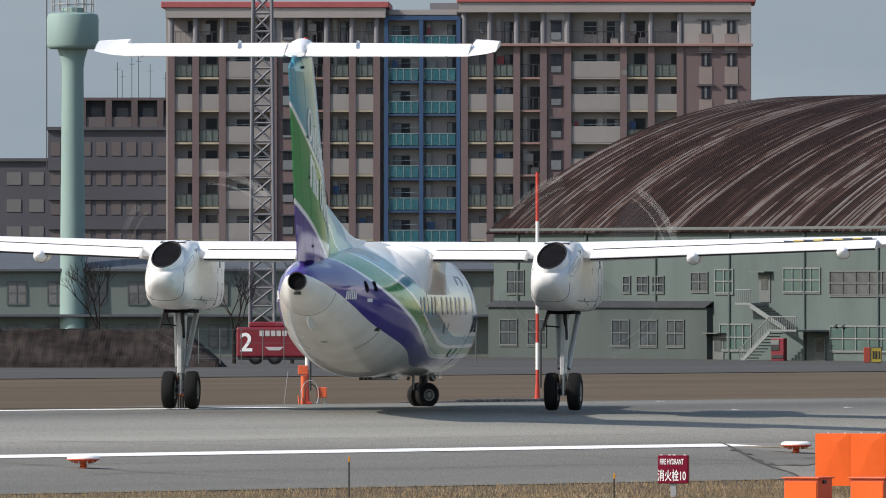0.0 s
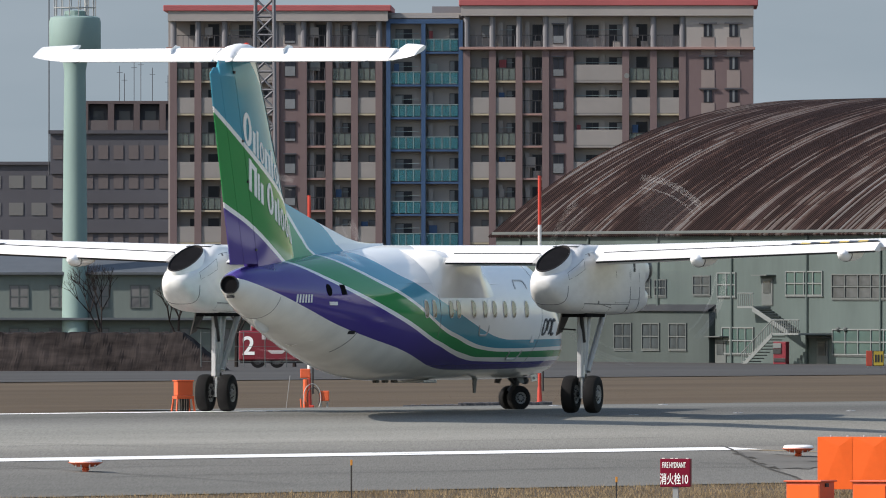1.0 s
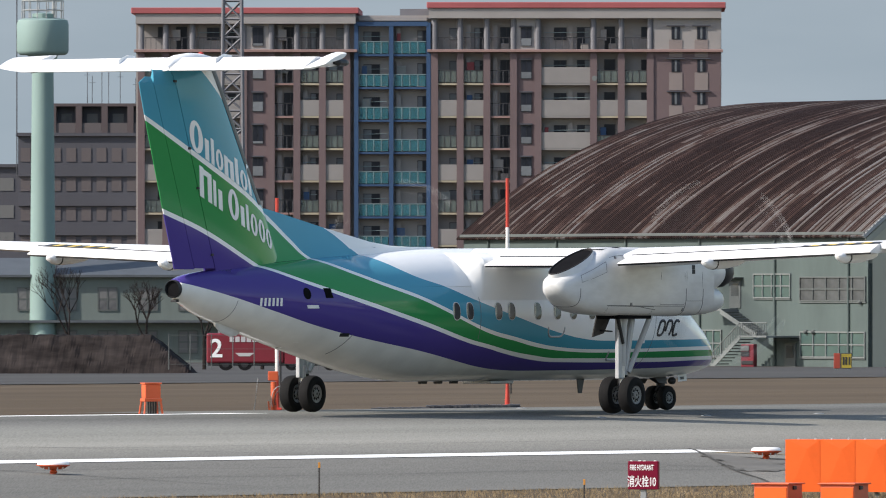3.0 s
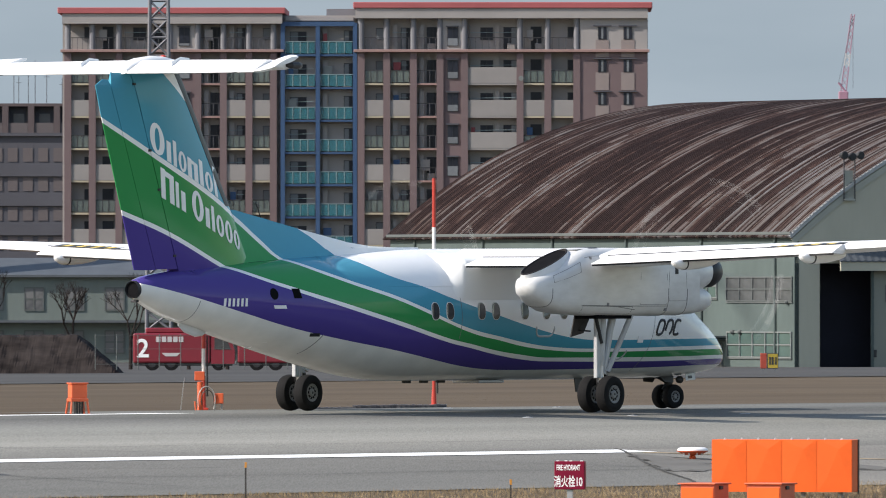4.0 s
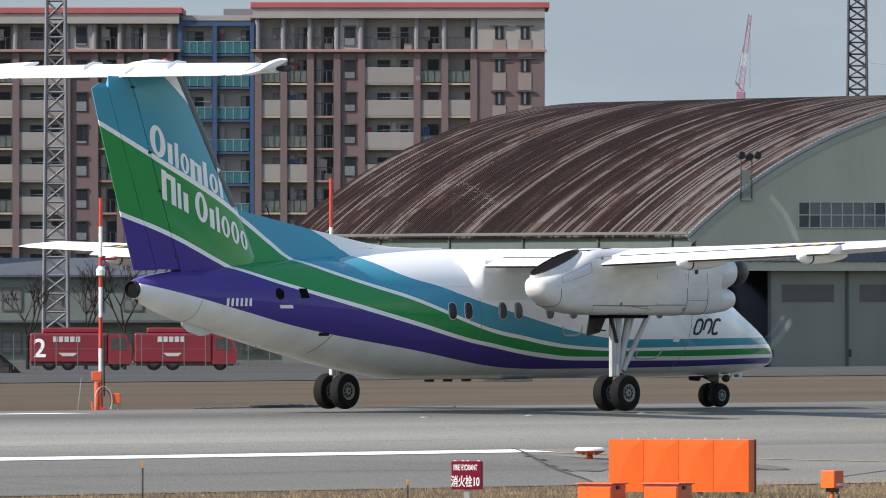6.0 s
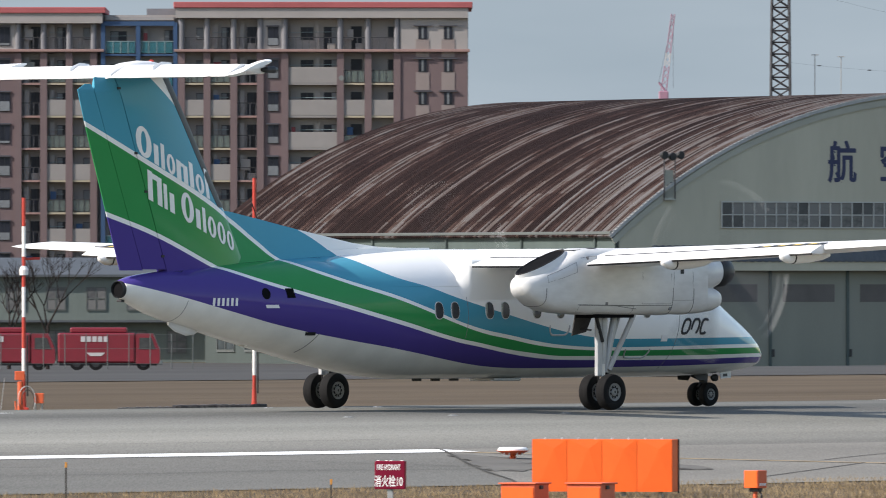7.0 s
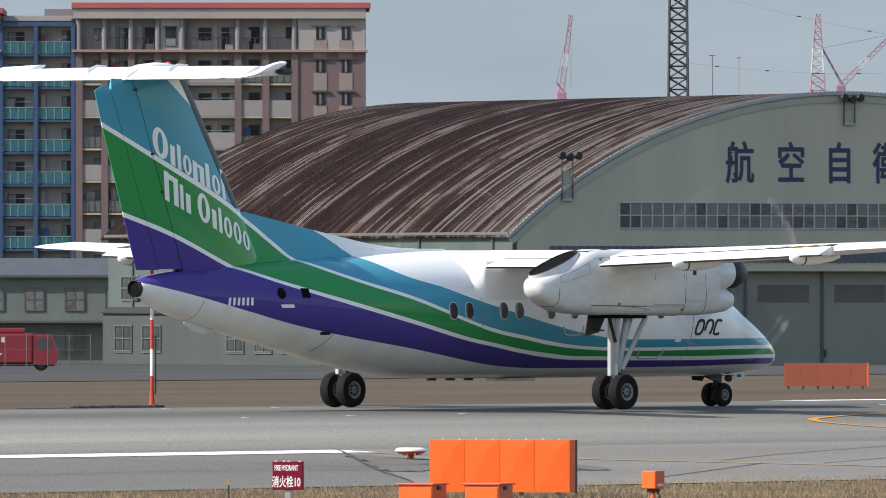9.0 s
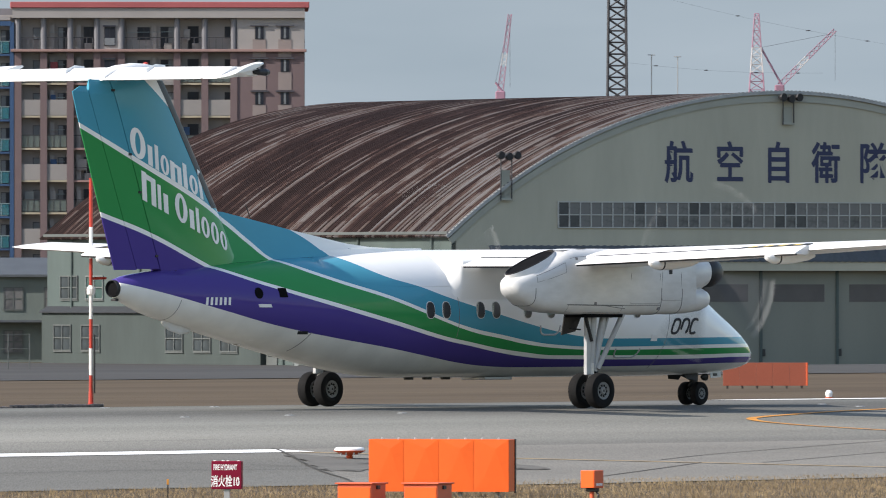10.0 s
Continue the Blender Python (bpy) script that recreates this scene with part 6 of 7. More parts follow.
            lip, gap = bmesh.new(), bmesh.new()
            for ya, yb in ((y0, (y0 + y1) / 2), ((y0 + y1) / 2, y1)):
                ends = [(wing_section(q), q) for q in (ya, yb)]
                tube(*[(s[0] - s[1] * 1.03, sgn * q, s[2] - 0.128) for s, q in ends], 0.022, n=6, bm=lip)
                tube(*[(s[0] - s[1] * 0.80, sgn * q, s[2] + 0.078) for s, q in ends], 0.010, n=5, bm=gap)
            part("flap_seal", lip, BLACK, airplane)
            part("flap_gap", gap, DARKMETAL, airplane)
        # walkway hatching over the outer flap
        for i in range(9):
            y = 8.45 + i * 0.20
            l2, c2, z2, _ = wing_section(y)
            bm = plate([(l2 - c2 * 0.60, sgn * y, z2 + 0.112), (l2 - c2 * 0.60, sgn * (y + 0.20), z2 + 0.113), (l2 - c2 * 0.79, sgn * (y + 0.25), z2 + 0.072), (l2 - c2 * 0.79, sgn * (y + 0.05), z2 + 0.070)], (0, 0, 0.012))
            part("hatching", bm, YELLOW if i % 2 else BLACK, airplane)
        # fairings under the flap hinges
        for y in (6.7, 9.72):
            l2, c2, z2, _ = wing_section(y)
            tail = l2 - c2 * 1.12
            part("flap_fairing", loft([super_ring(tail + dx, z2 - 0.14 - d, z2 - 0.14 + u, w, sgn * y, 16, 2.1) for dx, d, u, w in
                                       ((0.0, 0.02, 0.0, 0.03), (0.06, 0.10, 0.06, 0.10), (0.22, 0.16, 0.09, 0.135), (0.5, 0.17, 0.10, 0.13), (0.9, 0.15, 0.10, 0.12), (1.35, 0.09, 0.08, 0.08), (1.6, 0.02, 0.05, 0.02))]), WINGGREY, airplane, smooth=True)
            part("fairing_gap", loft([super_ring(tail + dx, z2 - 0.145 - 0.168, z2 - 0.14 + 0.10, 0.139, sgn * y, 16, 2.1) for dx in (0.33, 0.37)]), BLACK, airplane)
    # raised crown that runs up to the wing from behind, and the root box below the wing
    rings = []
    for x, up in ((-4.0, -0.03), (-3.6, 0.004), (-2.8, 0.03), (-2.0, 0.058), (-1.2, 0.075), (0.5, 0.085), (1.6, 0.075), (2.6, 0.03), (3.2, -0.03)):
        zb, zt, w = fus_at(x)
        zc, hh = (zb + zt) / 2, (zt - zb) / 2
        arc = [radians(28 + 124 * i / 24) for i in range(25)]
        rings.append([(x, (w + up * math.sin(q) ** 3) * math.cos(q), zc + (hh + up * math.sin(q) ** 3) * math.sin(q)) for q in arc] + [(x, -0.7 * w, zc + 0.35), (x, 0.7 * w, zc + 0.35)])
    part("wing_fairing", loft(rings), LIVERY, airplane, smooth=True)
    wall = ((1.299, 2.345), (1.332, 2.52), (1.350, 2.75), (1.355, 3.0), (1.33, 3.17), (1.22, 3.27), (0.9, 3.33))
    rings = []
    for x, f in ((-1.52, 0.0), (-1.42, 0.25), (-1.30, 0.85), (-1.22, 1.0), (-0.2, 1.0), (1.2, 1.0), (1.6, 0.8), (2.1, 0.3), (2.5, 0.0)):
        side = []
        for y, z in wall:
            skin = fus_side(x, z) - 0.004
            side.append((x, skin + (max(y, skin) - skin) * f, z))
        rings.append(side + [(q[0], -q[1], q[2]) for q in reversed(side)])
    part("wing_root", loft(rings), LIVERY, airplane, smooth=True)

build_airframe()


def build_nacelle(sgn):
    yc = sgn * 3.94
    secs = [(-2.78, 2.62, 2.72, 0.09), (-2.73, 2.51, 2.78, 0.21), (-2.62, 2.40, 2.84, 0.30), (-2.32, 2.235, 2.95, 0.385), (-1.95, 2.11, 3.08, 0.435), (-1.50, 2.06, 3.26, 0.470), (-1.18, 2.045, 3.40, 0.482), (-0.9, 2.03, 3.44, 0.49),
            (0.3, 2.015, 3.44, 0.50), (1.6, 2.015, 3.43, 0.50), (2.5, 2.03, 3.38, 0.48), (2.95, 2.05, 3.34, 0.45)]
    nac = part("nacelle", loft([super_ring(x, a, b, w, yc, 40, 2.6 + 1.4 * min(1, max(0, (x + 2.8) / 1.2))) for x, a, b, w in secs]), WHITE, airplane, smooth=True)
    # round cowl behind the spinner and the chin intake below it
    part("cowl", loft([super_ring(x, a, b, w, yc, 28, 2.1) for x, a, b, w in ((2.6, 2.35, 3.38, 0.46), (3.1, 2.45, 3.34, 0.43), (3.45, 2.56, 3.30, 0.39), (3.62, 2.62, 3.25, 0.32), (3.64, 2.66, 3.21, 0.28))]), WHITE, nac, smooth=True)
    part("chin_intake", loft([super_ring(x, a, b, w, yc, 24, 2.4) for x, a, b, w in ((2.3, 2.03, 2.75, 0.44), (2.95, 2.04, 2.70, 0.40), (3.4, 2.09, 2.62, 0.37), (3.58, 2.15, 2.55, 0.30), (3.62, 2.22, 2.49, 0.24))]), WHITE, nac, smooth=True)
    # flat cap on the intake, coloured black for the shade within
    part("intake_mouth", loft([super_ring(x, a, b, w, yc, 24, 2.4) for x, a, b, w in ((3.61, 2.225, 2.485, 0.235), (3.63, 2.24, 2.47, 0.21))]), SOOTSHADE, nac)
    # sloping exhaust outlet: dark lip round a recessed mouth
    c0, c1 = Vector((-2.74, yc, 2.86)), Vector((-1.28, yc, 3.405))
    mid, half = (c0 + c1) / 2, (c1 - c0) / 2
    out = Vector((-half.z, 0, half.x)).normalized()

    def oval(k, lift, hw):
        return [mid + half * (k * math.cos(a)) + Vector((0, hw * math.sin(a), 0)) + out * lift for a in np.linspace(0, math.tau, 29)[:-1]]
    part("exhaust_shroud", loft([oval(1.02, -0.50, 0.42), oval(1.02, -0.22, 0.37), oval(1.0, 0.010, 0.295)], caps=False), WHITE, nac, smooth=True)
    part("exhaust", loft([oval(0.98, -0.03, 0.285), oval(0.985, 0.022, 0.288), oval(0.95, 0.026, 0.272), oval(0.90, -0.09, 0.25)], caps=False), BURNT, nac, smooth=True)
    part("exhaust_mouth", loft([oval(0.9, 0.0, 0.26), oval(0.4, -0.05, 0.12)]), SOOTSHADE, nac)
    part("exhaust_flash", plate([(-1.22, yc - 0.25, 3.385), (-0.50, yc - 0.27, 3.438), (-0.50, yc + 0.27, 3.438), (-1.22, yc + 0.25, 3.385)], (0, 0, 0.012)), DARKMETAL, nac)
    def skin(x, a):
        """Point on the nacelle's skin at station x and angle a (0 outboard, 90 degrees up)."""
        zb, zt, hw = (lerp(x, [q[0] for q in secs], [q[k] for q in secs]) for k in (1, 2, 3))
        e = 2.6 + 1.4 * min(1, max(0, (x + 2.8) / 1.2))
        c, w = math.cos(a), math.sin(a)
        return Vector((x, yc + hw * math.copysign(abs(c) ** (2 / e), c), (zb + zt) / 2 + (zt - zb) / 2 * math.copysign(abs(w) ** (2 / e), w)))

    def seam(pts, r=0.008, mat=SEAM):
        bm = bmesh.new()
        for p, q in zip(pts, pts[1:]):
            tube(skin(*p), skin(*q), r, n=5, bm=bm)
        part("panel_seam", bm, mat, nac)
    seam([(-2.25, radians(d)) for d in range(-180, 61, 8)], 0.010)
    seam([(1.75, radians(d)) for d in range(-178, 30, 8)])
    seam([(2.45, radians(d)) for d in range(-178, 60, 8)])
    for s2 in (0, 180):
        k = 1 if s2 == 0 else -1
        for x0, x1, d0, d1 in ((1.78, 2.42, -18, 22), (-1.25, 0.5, -62, -32), (-2.2, -1.35, 8, 30), (0.75, 1.7, -26, 30)):
            box_line = [(x0 + (x1 - x0) * q, d0) for q in (0, 0.5, 1)] + [(x1, d0 + (d1 - d0) * q) for q in (0.5, 1)] + [(x0 + (x1 - x0) * (1 - q), d1) for q in (0.5, 1)] + [(x0, d1 + (d0 - d1) * q) for q in (0.5, 1)]
            seam([(x, radians(s2 + k * d)) for x, d in box_line], 0.005)
        seam([(x, radians(s2 - k * 30)) for x in np.linspace(-1.3, 1.75, 16)])
        seam([(x, radians(s2 - k * (30 + 14 * (x + 0.2)))) for x in np.linspace(-0.2, 0.6, 6)])
        seam([(x, radians(s2 + k * 35)) for x in np.linspace(-1.2, 2.4, 18)], 0.006)
        for x, d, w2 in ((2.05, 12, 0.05), (2.05, 6, 0.05), (-0.4, -26, 0.035), (1.7, -40, 0.04), (-1.0, 30, 0.03)):
            p = skin(x, radians(s2 + k * d))
            part("access_grille", box(p.x - w2, p.x + w2, p.y - 0.012, p.y + 0.012, p.z - w2 * 0.9, p.z + w2 * 0.9), DARKMETAL if w2 > 0.04 else SEAM, nac)
    return nac


for sg in (1, -1):
    build_nacelle(sg)


def build_details():
    R = 1.345
    # cabin windows, both sides: pane in a raised rim
    ov = [(0.125 * math.copysign(abs(math.cos(a)) ** 0.8, math.cos(a)), 0.175 * math.copysign(abs(math.sin(a)) ** 0.8, math.sin(a))) for a in np.linspace(0, math.tau, 25)[:-1]]
    for sgn in (-1, 1):
        for x in (-2.28, -1.77, -0.66, -0.15, 0.88, 1.65, 2.28, 3.02, 3.62, 4.5):
            y0 = fus_side(x, 2.12)
            rim = bmesh.new()
            loft([[(x + 1.10 * u, sgn * (fus_side(x + u, 2.12 + 1.08 * v) - 0.02), 2.12 + 1.08 * v) for u, v in ov], [(x + 1.10 * u, sgn * (fus_side(x + u, 2.12 + 1.08 * v) + 0.010), 2.12 + 1.08 * v) for u, v in ov],
                  [(x + u, sgn * (fus_side(x + u, 2.12 + v) + 0.010), 2.12 + v) for u, v in ov]], rim)
            w = part("cabin_window", rim, WHITE, airplane)
            part("pane", loft([[(x + u, sgn * (fus_side(x + u, 2.12 + v) - 0.01), 2.12 + v) for u, v in ov], [(x + u, sgn * (fus_side(x + u, 2.12 + v) + 0.013), 2.12 + v) for u, v in ov]]), GLASSDARK, w)
        # door outlines as thin raised seams
        for xa, xb, za, zb in ((1.33, 1.97, 1.58, 2.75), (4.05, 4.85, 1.08, 2.72)):
            pts = []
            r = 0.16
            for cx, cz, a0 in ((xb - r, zb - r, 0), (xa + r, zb - r, 90), (xa + r, za + r, 180), (xb - r, za + r, 270)):
                for k in range(5):
                    a = radians(a0 + k * 22.5)
                    pts.append((cx + r * math.cos(a), cz + r * math.sin(a)))
            bm = bmesh.new()
            for (x1, z1), (x2, z2) in zip(pts, pts[1:] + pts[:1]):
                tube((x1, sgn * (fus_side(x1, z1) - 0.006), z1), (x2, sgn * (fus_side(x2, z2) - 0.006), z2), 0.024, n=6, bm=bm)
            part("door_seam", bm, GEARGREY, airplane)

    # airline wordmarks and registration as plain bars in their colours
    def fin_bar(x0, x1, zlow, zhigh, slope, lean):
        """A slanting bar on both faces of the fin."""
        for sgn in (-1, 1):
            q = []
            for x, z in ((x0, zlow), (x1, zlow + slope * (x1 - x0)), (x1 - lean * (zhigh - zlow), zhigh + slope * (x1 - x0)), (x0 - lean * (zhigh - zlow), zhigh)):
                q.append((x, z))
            bm = loft([[(p[0], sgn * (fin_half(*p) + o), p[1]) for p in q] for o in (0.001, 0.012)])
            part("wordmark_bar", bm, LETTERWHITE, airplane)

    def fin_ring(x0, zlow, w, h, slope, lean, side, cap):
        """An oval ring on both faces of the fin."""
        for sgn in (-1, 1):
            rings = []
            for ru, rv in ((w / 2, h / 2), (w / 2 - side, h / 2 - cap)):
                row = []
                for a in np.linspace(0, math.tau, 21)[:-1]:
                    u, v = w / 2 + ru * math.cos(a), h / 2 + rv * math.sin(a)
                    p = (x0 + u - lean * v, zlow + slope * u + v)
                    row.append((p[0], sgn * (fin_half(*p) + 0.010), p[1]))
                rings.append(row)
            part("wordmark_ring", loft(rings, caps=False), LETTERWHITE, airplane)

    def word(x, z, shapes, slope, lean):
        """A run of plain bars and rings: kind, width, height."""
        for kind, w, h in shapes:
            if kind == "o":
                fin_ring(x, z, w, h, slope, lean, w * 0.33, h * 0.14)
            elif kind == "i":
                fin_bar(x + w * 0.12, x + w * 0.88, z, z + h, slope, lean)
            elif kind == "n":
                b = min(0.13, w * 0.38)
                fin_bar(x, x + b, z, z + h, slope, lean)
                fin_bar(x + w - b, x + w, z + slope * (w - b), z + slope * (w - b) + h * 0.95, slope, lean)
                fin_bar(x + b * 0.8 - lean * h * 0.8, x + w - b * 0.8 - lean * h * 0.8, z + slope * b * 0.8 + h * 0.78, z + slope * b * 0.8 + h * 0.96, slope, lean)
            x += w + 0.045
            z += slope * (w + 0.045)
    word(-10.47, 5.44, (("o", 0.46, 0.64), ("i", 0.17, 0.42), ("i", 0.13, 0.52), ("o", 0.26, 0.42), ("n", 0.34, 0.40), ("i", 0.16, 0.52), ("o", 0.28, 0.40), ("i", 0.14, 0.62)), -0.44, 0.08)
    word(-10.10, 4.47, (("n", 0.40, 0.62), ("i", 0.12, 0.52), ("i", 0.17, 0.40), (" ", 0.10, 0), ("o", 0.38, 0.62), ("i", 0.17, 0.40), ("i", 0.12, 0.52), ("o", 0.27, 0.44), ("o", 0.27, 0.46), ("o", 0.25, 0.40)), -0.42, 0.08)
    for sgn in (-1, 1):
        for i in range(6):
            x = -8.69 + 0.118 * i
            part("registration_bar", plate([(x, sgn * (fus_side(x, 2.24) + 0.006), 2.235), (x + 0.06, sgn * (fus_side(x + 0.06, 2.24) + 0.006), 2.235), (x + 0.06, sgn * (fus_side(x + 0.06, 2.4) + 0.006), 2.40), (x, sgn * (fus_side(x, 2.4) + 0.006), 2.40)], (0, sgn * 0.004, 0)), LETTERWHITE, airplane)
        for i, (d0, d1) in enumerate(((0, 360), (-60, 200), (50, 310))):
            bm = bmesh.new()
            pts = []
            for a in np.linspace(radians(d0), radians(d1), 17):
                u, v = 0.115 * math.copysign(abs(math.cos(a)) ** 0.7, math.cos(a)), 0.155 * math.copysign(abs(math.sin(a)) ** 0.7, math.sin(a))
                x, z = 5.85 + 0.31 * i + u + 0.25 * v, 1.755 + v
                pts.append((x, sgn * (fus_side(x, z) - 0.012), z))
            for p, q in zip(pts, pts[1:]):
                tube(p, q, 0.034, n=6, bm=bm)
            part("wordmark_arc", bm, BLACK, airplane)
        # small openings, their inner shade painted black, and plates on the rear fuselage
        for x, z, rx, rz, mat in ((-7.26, 2.49, 0.11, 0.12, SOOTSHADE), (-6.58, 2.50, 0.11, 0.10, SOOTSHADE), (-7.09, 2.22, 0.17, 0.035, SIGNWHITE), (-5.9, 1.64, 0.13, 0.035, DARKMETAL), (-6.99, 1.43, 0.05, 0.06, SIGNWHITE), (5.2, 1.50, 0.10, 0.07, SIGNWHITE)):
            n = 4 if mat is not SOOTSHADE or rz < 0.11 else 14
            if n == 4:
                pts = [(x - rx, z - rz), (x + rx, z - rz), (x + rx * 0.8, z + rz), (x - rx * 1.2, z + rz)]
            else:
                pts = [(x + rx * math.cos(a), z + rz * math.sin(a)) for a in np.linspace(0, math.tau, 15)[:-1]]
            ring = [[(u, sgn * (fus_side(u, v) + o), v) for u, v in pts] for o in (-0.01, 0.012)]
            part("service_panel", loft(ring), mat, airplane)
        # cockpit side window and windscreen
        part("cockpit_window", loft([[(u, sgn * (fus_side(u, v) + o), v) for u, v in ((6.35, 2.33), (7.05, 2.28), (7.0, 2.44), (6.66, 2.84), (6.32, 2.84))] for o in (-0.01, 0.010)]), GLASSDARK, airplane)
        # curved windscreen pane, following the crown
        bm = bmesh.new()
        grid = []
        for i in range(6):
            f = i / 5
            row = []
            for k in range(7):
                y = 0.05 + 0.78 * k / 6
                x = 6.66 + 0.47 * f - 0.12 * k / 6
                b, t, w = fus_at(x)
                row.append(bm.verts.new((x, sgn * y, (b + t) / 2 + (t - b) / 2 * math.sqrt(1 - (y / w) ** 2) + 0.012)))
            grid.append(row)
        for r0, r1 in zip(grid, grid[1:]):
            for k in range(6):
                bm.faces.new((r0[k], r0[k + 1], r1[k + 1], r1[k]))
        bmesh.ops.solidify(bm, geom=bm.faces[:], thickness=0.02)
        part("windscreen", bm, GLASSDARK, airplane)
    # skin joints round the rear fuselage and panels under the wing
    def ring_seam(x0, lean, d0, d1, r=0.009):
        bm = bmesh.new()
        pts = []
        for d in range(d0, d1 + 1, 6):
            x = x0 + lean * math.sin(radians(d))
            zb, zt, w = fus_at(x)
            pts.append((x, w * math.cos(radians(d)), (zb + zt) / 2 + (zt - zb) / 2 * math.sin(radians(d))))
        for p, q in zip(pts, pts[1:]):
            tube(p, q, r, n=5, bm=bm)
        part("skin_joint", bm, SEAM, airplane)
    ring_seam(-5.4, 0.55, 210, 246)
    ring_seam(-5.4, 0.55, 294, 330)
    ring_seam(-9.3, 0.1, 190, 350, 0.007)
    ring_seam(-1.35, 0.0, -20, 40, 0.006)
    ring_seam(-1.35, 0.0, 140, 200, 0.006)
    ring_seam(5.6, 0.0, -60, 60, 0.005)
    ring_seam(5.6, 0.0, 120, 240, 0.005)
    for sgn in (-1, 1):
        sq = [(-0.62, 2.52), (-0.12, 2.52), (-0.12, 2.92), (-0.62, 2.92), (-0.62, 2.52)]
        bm = bmesh.new()
        for (xa, za), (xb, zb2) in zip(sq, sq[1:]):
            tube((xa, sgn * (fus_side(xa, za) + 0.003), za), (xb, sgn * (fus_side(xb, zb2) + 0.003), zb2), 0.007, n=5, bm=bm)
        part("hatch_seam", bm, SEAM, airplane)
        part("service_panel", lathe([(0, 0.05), (0.012, 0.045)], "Y", 12, (-0.36, sgn * fus_side(-0.36, 2.66) - (0.012 if sgn < 0 else 0), 2.66)), DARKMETAL, airplane)
    # belly: skid, aerials, drain mast
    part("tail_skid", loft([super_ring(x, a, b, w, 0, 16, 2.2) for x, a, b, w in ((-9.35, 1.83, 2.0, 0.03), (-9.15, 1.70, 2.0, 0.05), (-8.8, 1.61, 1.95, 0.06), (-8.55, 1.63, 1.85, 0.04), (-8.45, 1.68, 1.8, 0.02))]), WHITE, airplane, smooth=True)
    for x in (-1.5, -0.9, -0.3):
        part("belly_aerial", box(x - 0.12, x + 0.12, -0.04, 0.04, 0.61, 0.67, 0.01), DARKMETAL, airplane)
    part("belly_fin", plate([(4.1, -0.3, 0.72), (4.4, -0.3, 0.72), (4.3, -0.3, 0.38), (4.16, -0.3, 0.38)], (0, 0.02, 0)), GEARBAY, airplane)
    part("belly_panel", box(0.6, 1.5, -0.35, 0.35, 0.60, 0.66, 0.02), GEARGREY, airplane)


build_details()
WHEELS, PROPS, STEERED = [], [], []


def tyre_mesh(r, w, rim):
    h = w / 2
    return mesh_of("tyre", lathe([(-h * 0.75, rim), (-h * 0.95, rim * 1.15), (-h, (rim + r) / 2), (-h * 0.82, r * 0.95), (-h * 0.5, r * 0.99), (-h * 0.2, r), (h * 0.2, r), (h * 0.5, r * 0.99), (h * 0.82, r * 0.95), (h, (rim + r) / 2), (h * 0.95, rim * 1.15), (h * 0.75, rim)], "Y", 40), RUBBER, True)


def rim_mesh(w, rim):
    h = w / 2
    bm = lathe([(-h * 0.92, 0.02), (-h * 0.95, rim * 0.32), (-h * 0.72, rim * 0.5), (-h * 0.76, rim * 0.82), (-h * 0.9, rim * 1.0), (h * 0.9, rim * 1.0), (h * 0.76, rim * 0.82), (h * 0.72, rim * 0.5), (h * 0.95, rim * 0.32), (h * 0.92, 0.02)], "Y", 28)
    for sgn in (-1, 1):
        for i in range(9):
            a = i * math.tau / 9
            tube((rim * 0.65 * math.cos(a), sgn * h * 0.70, rim * 0.65 * math.sin(a)), (rim * 0.65 * math.cos(a), sgn * h * 0.84, rim * 0.65 * math.sin(a)), rim * 0.09, n=6, bm=bm)
    return mesh_of("rim", bm, RIM, True)


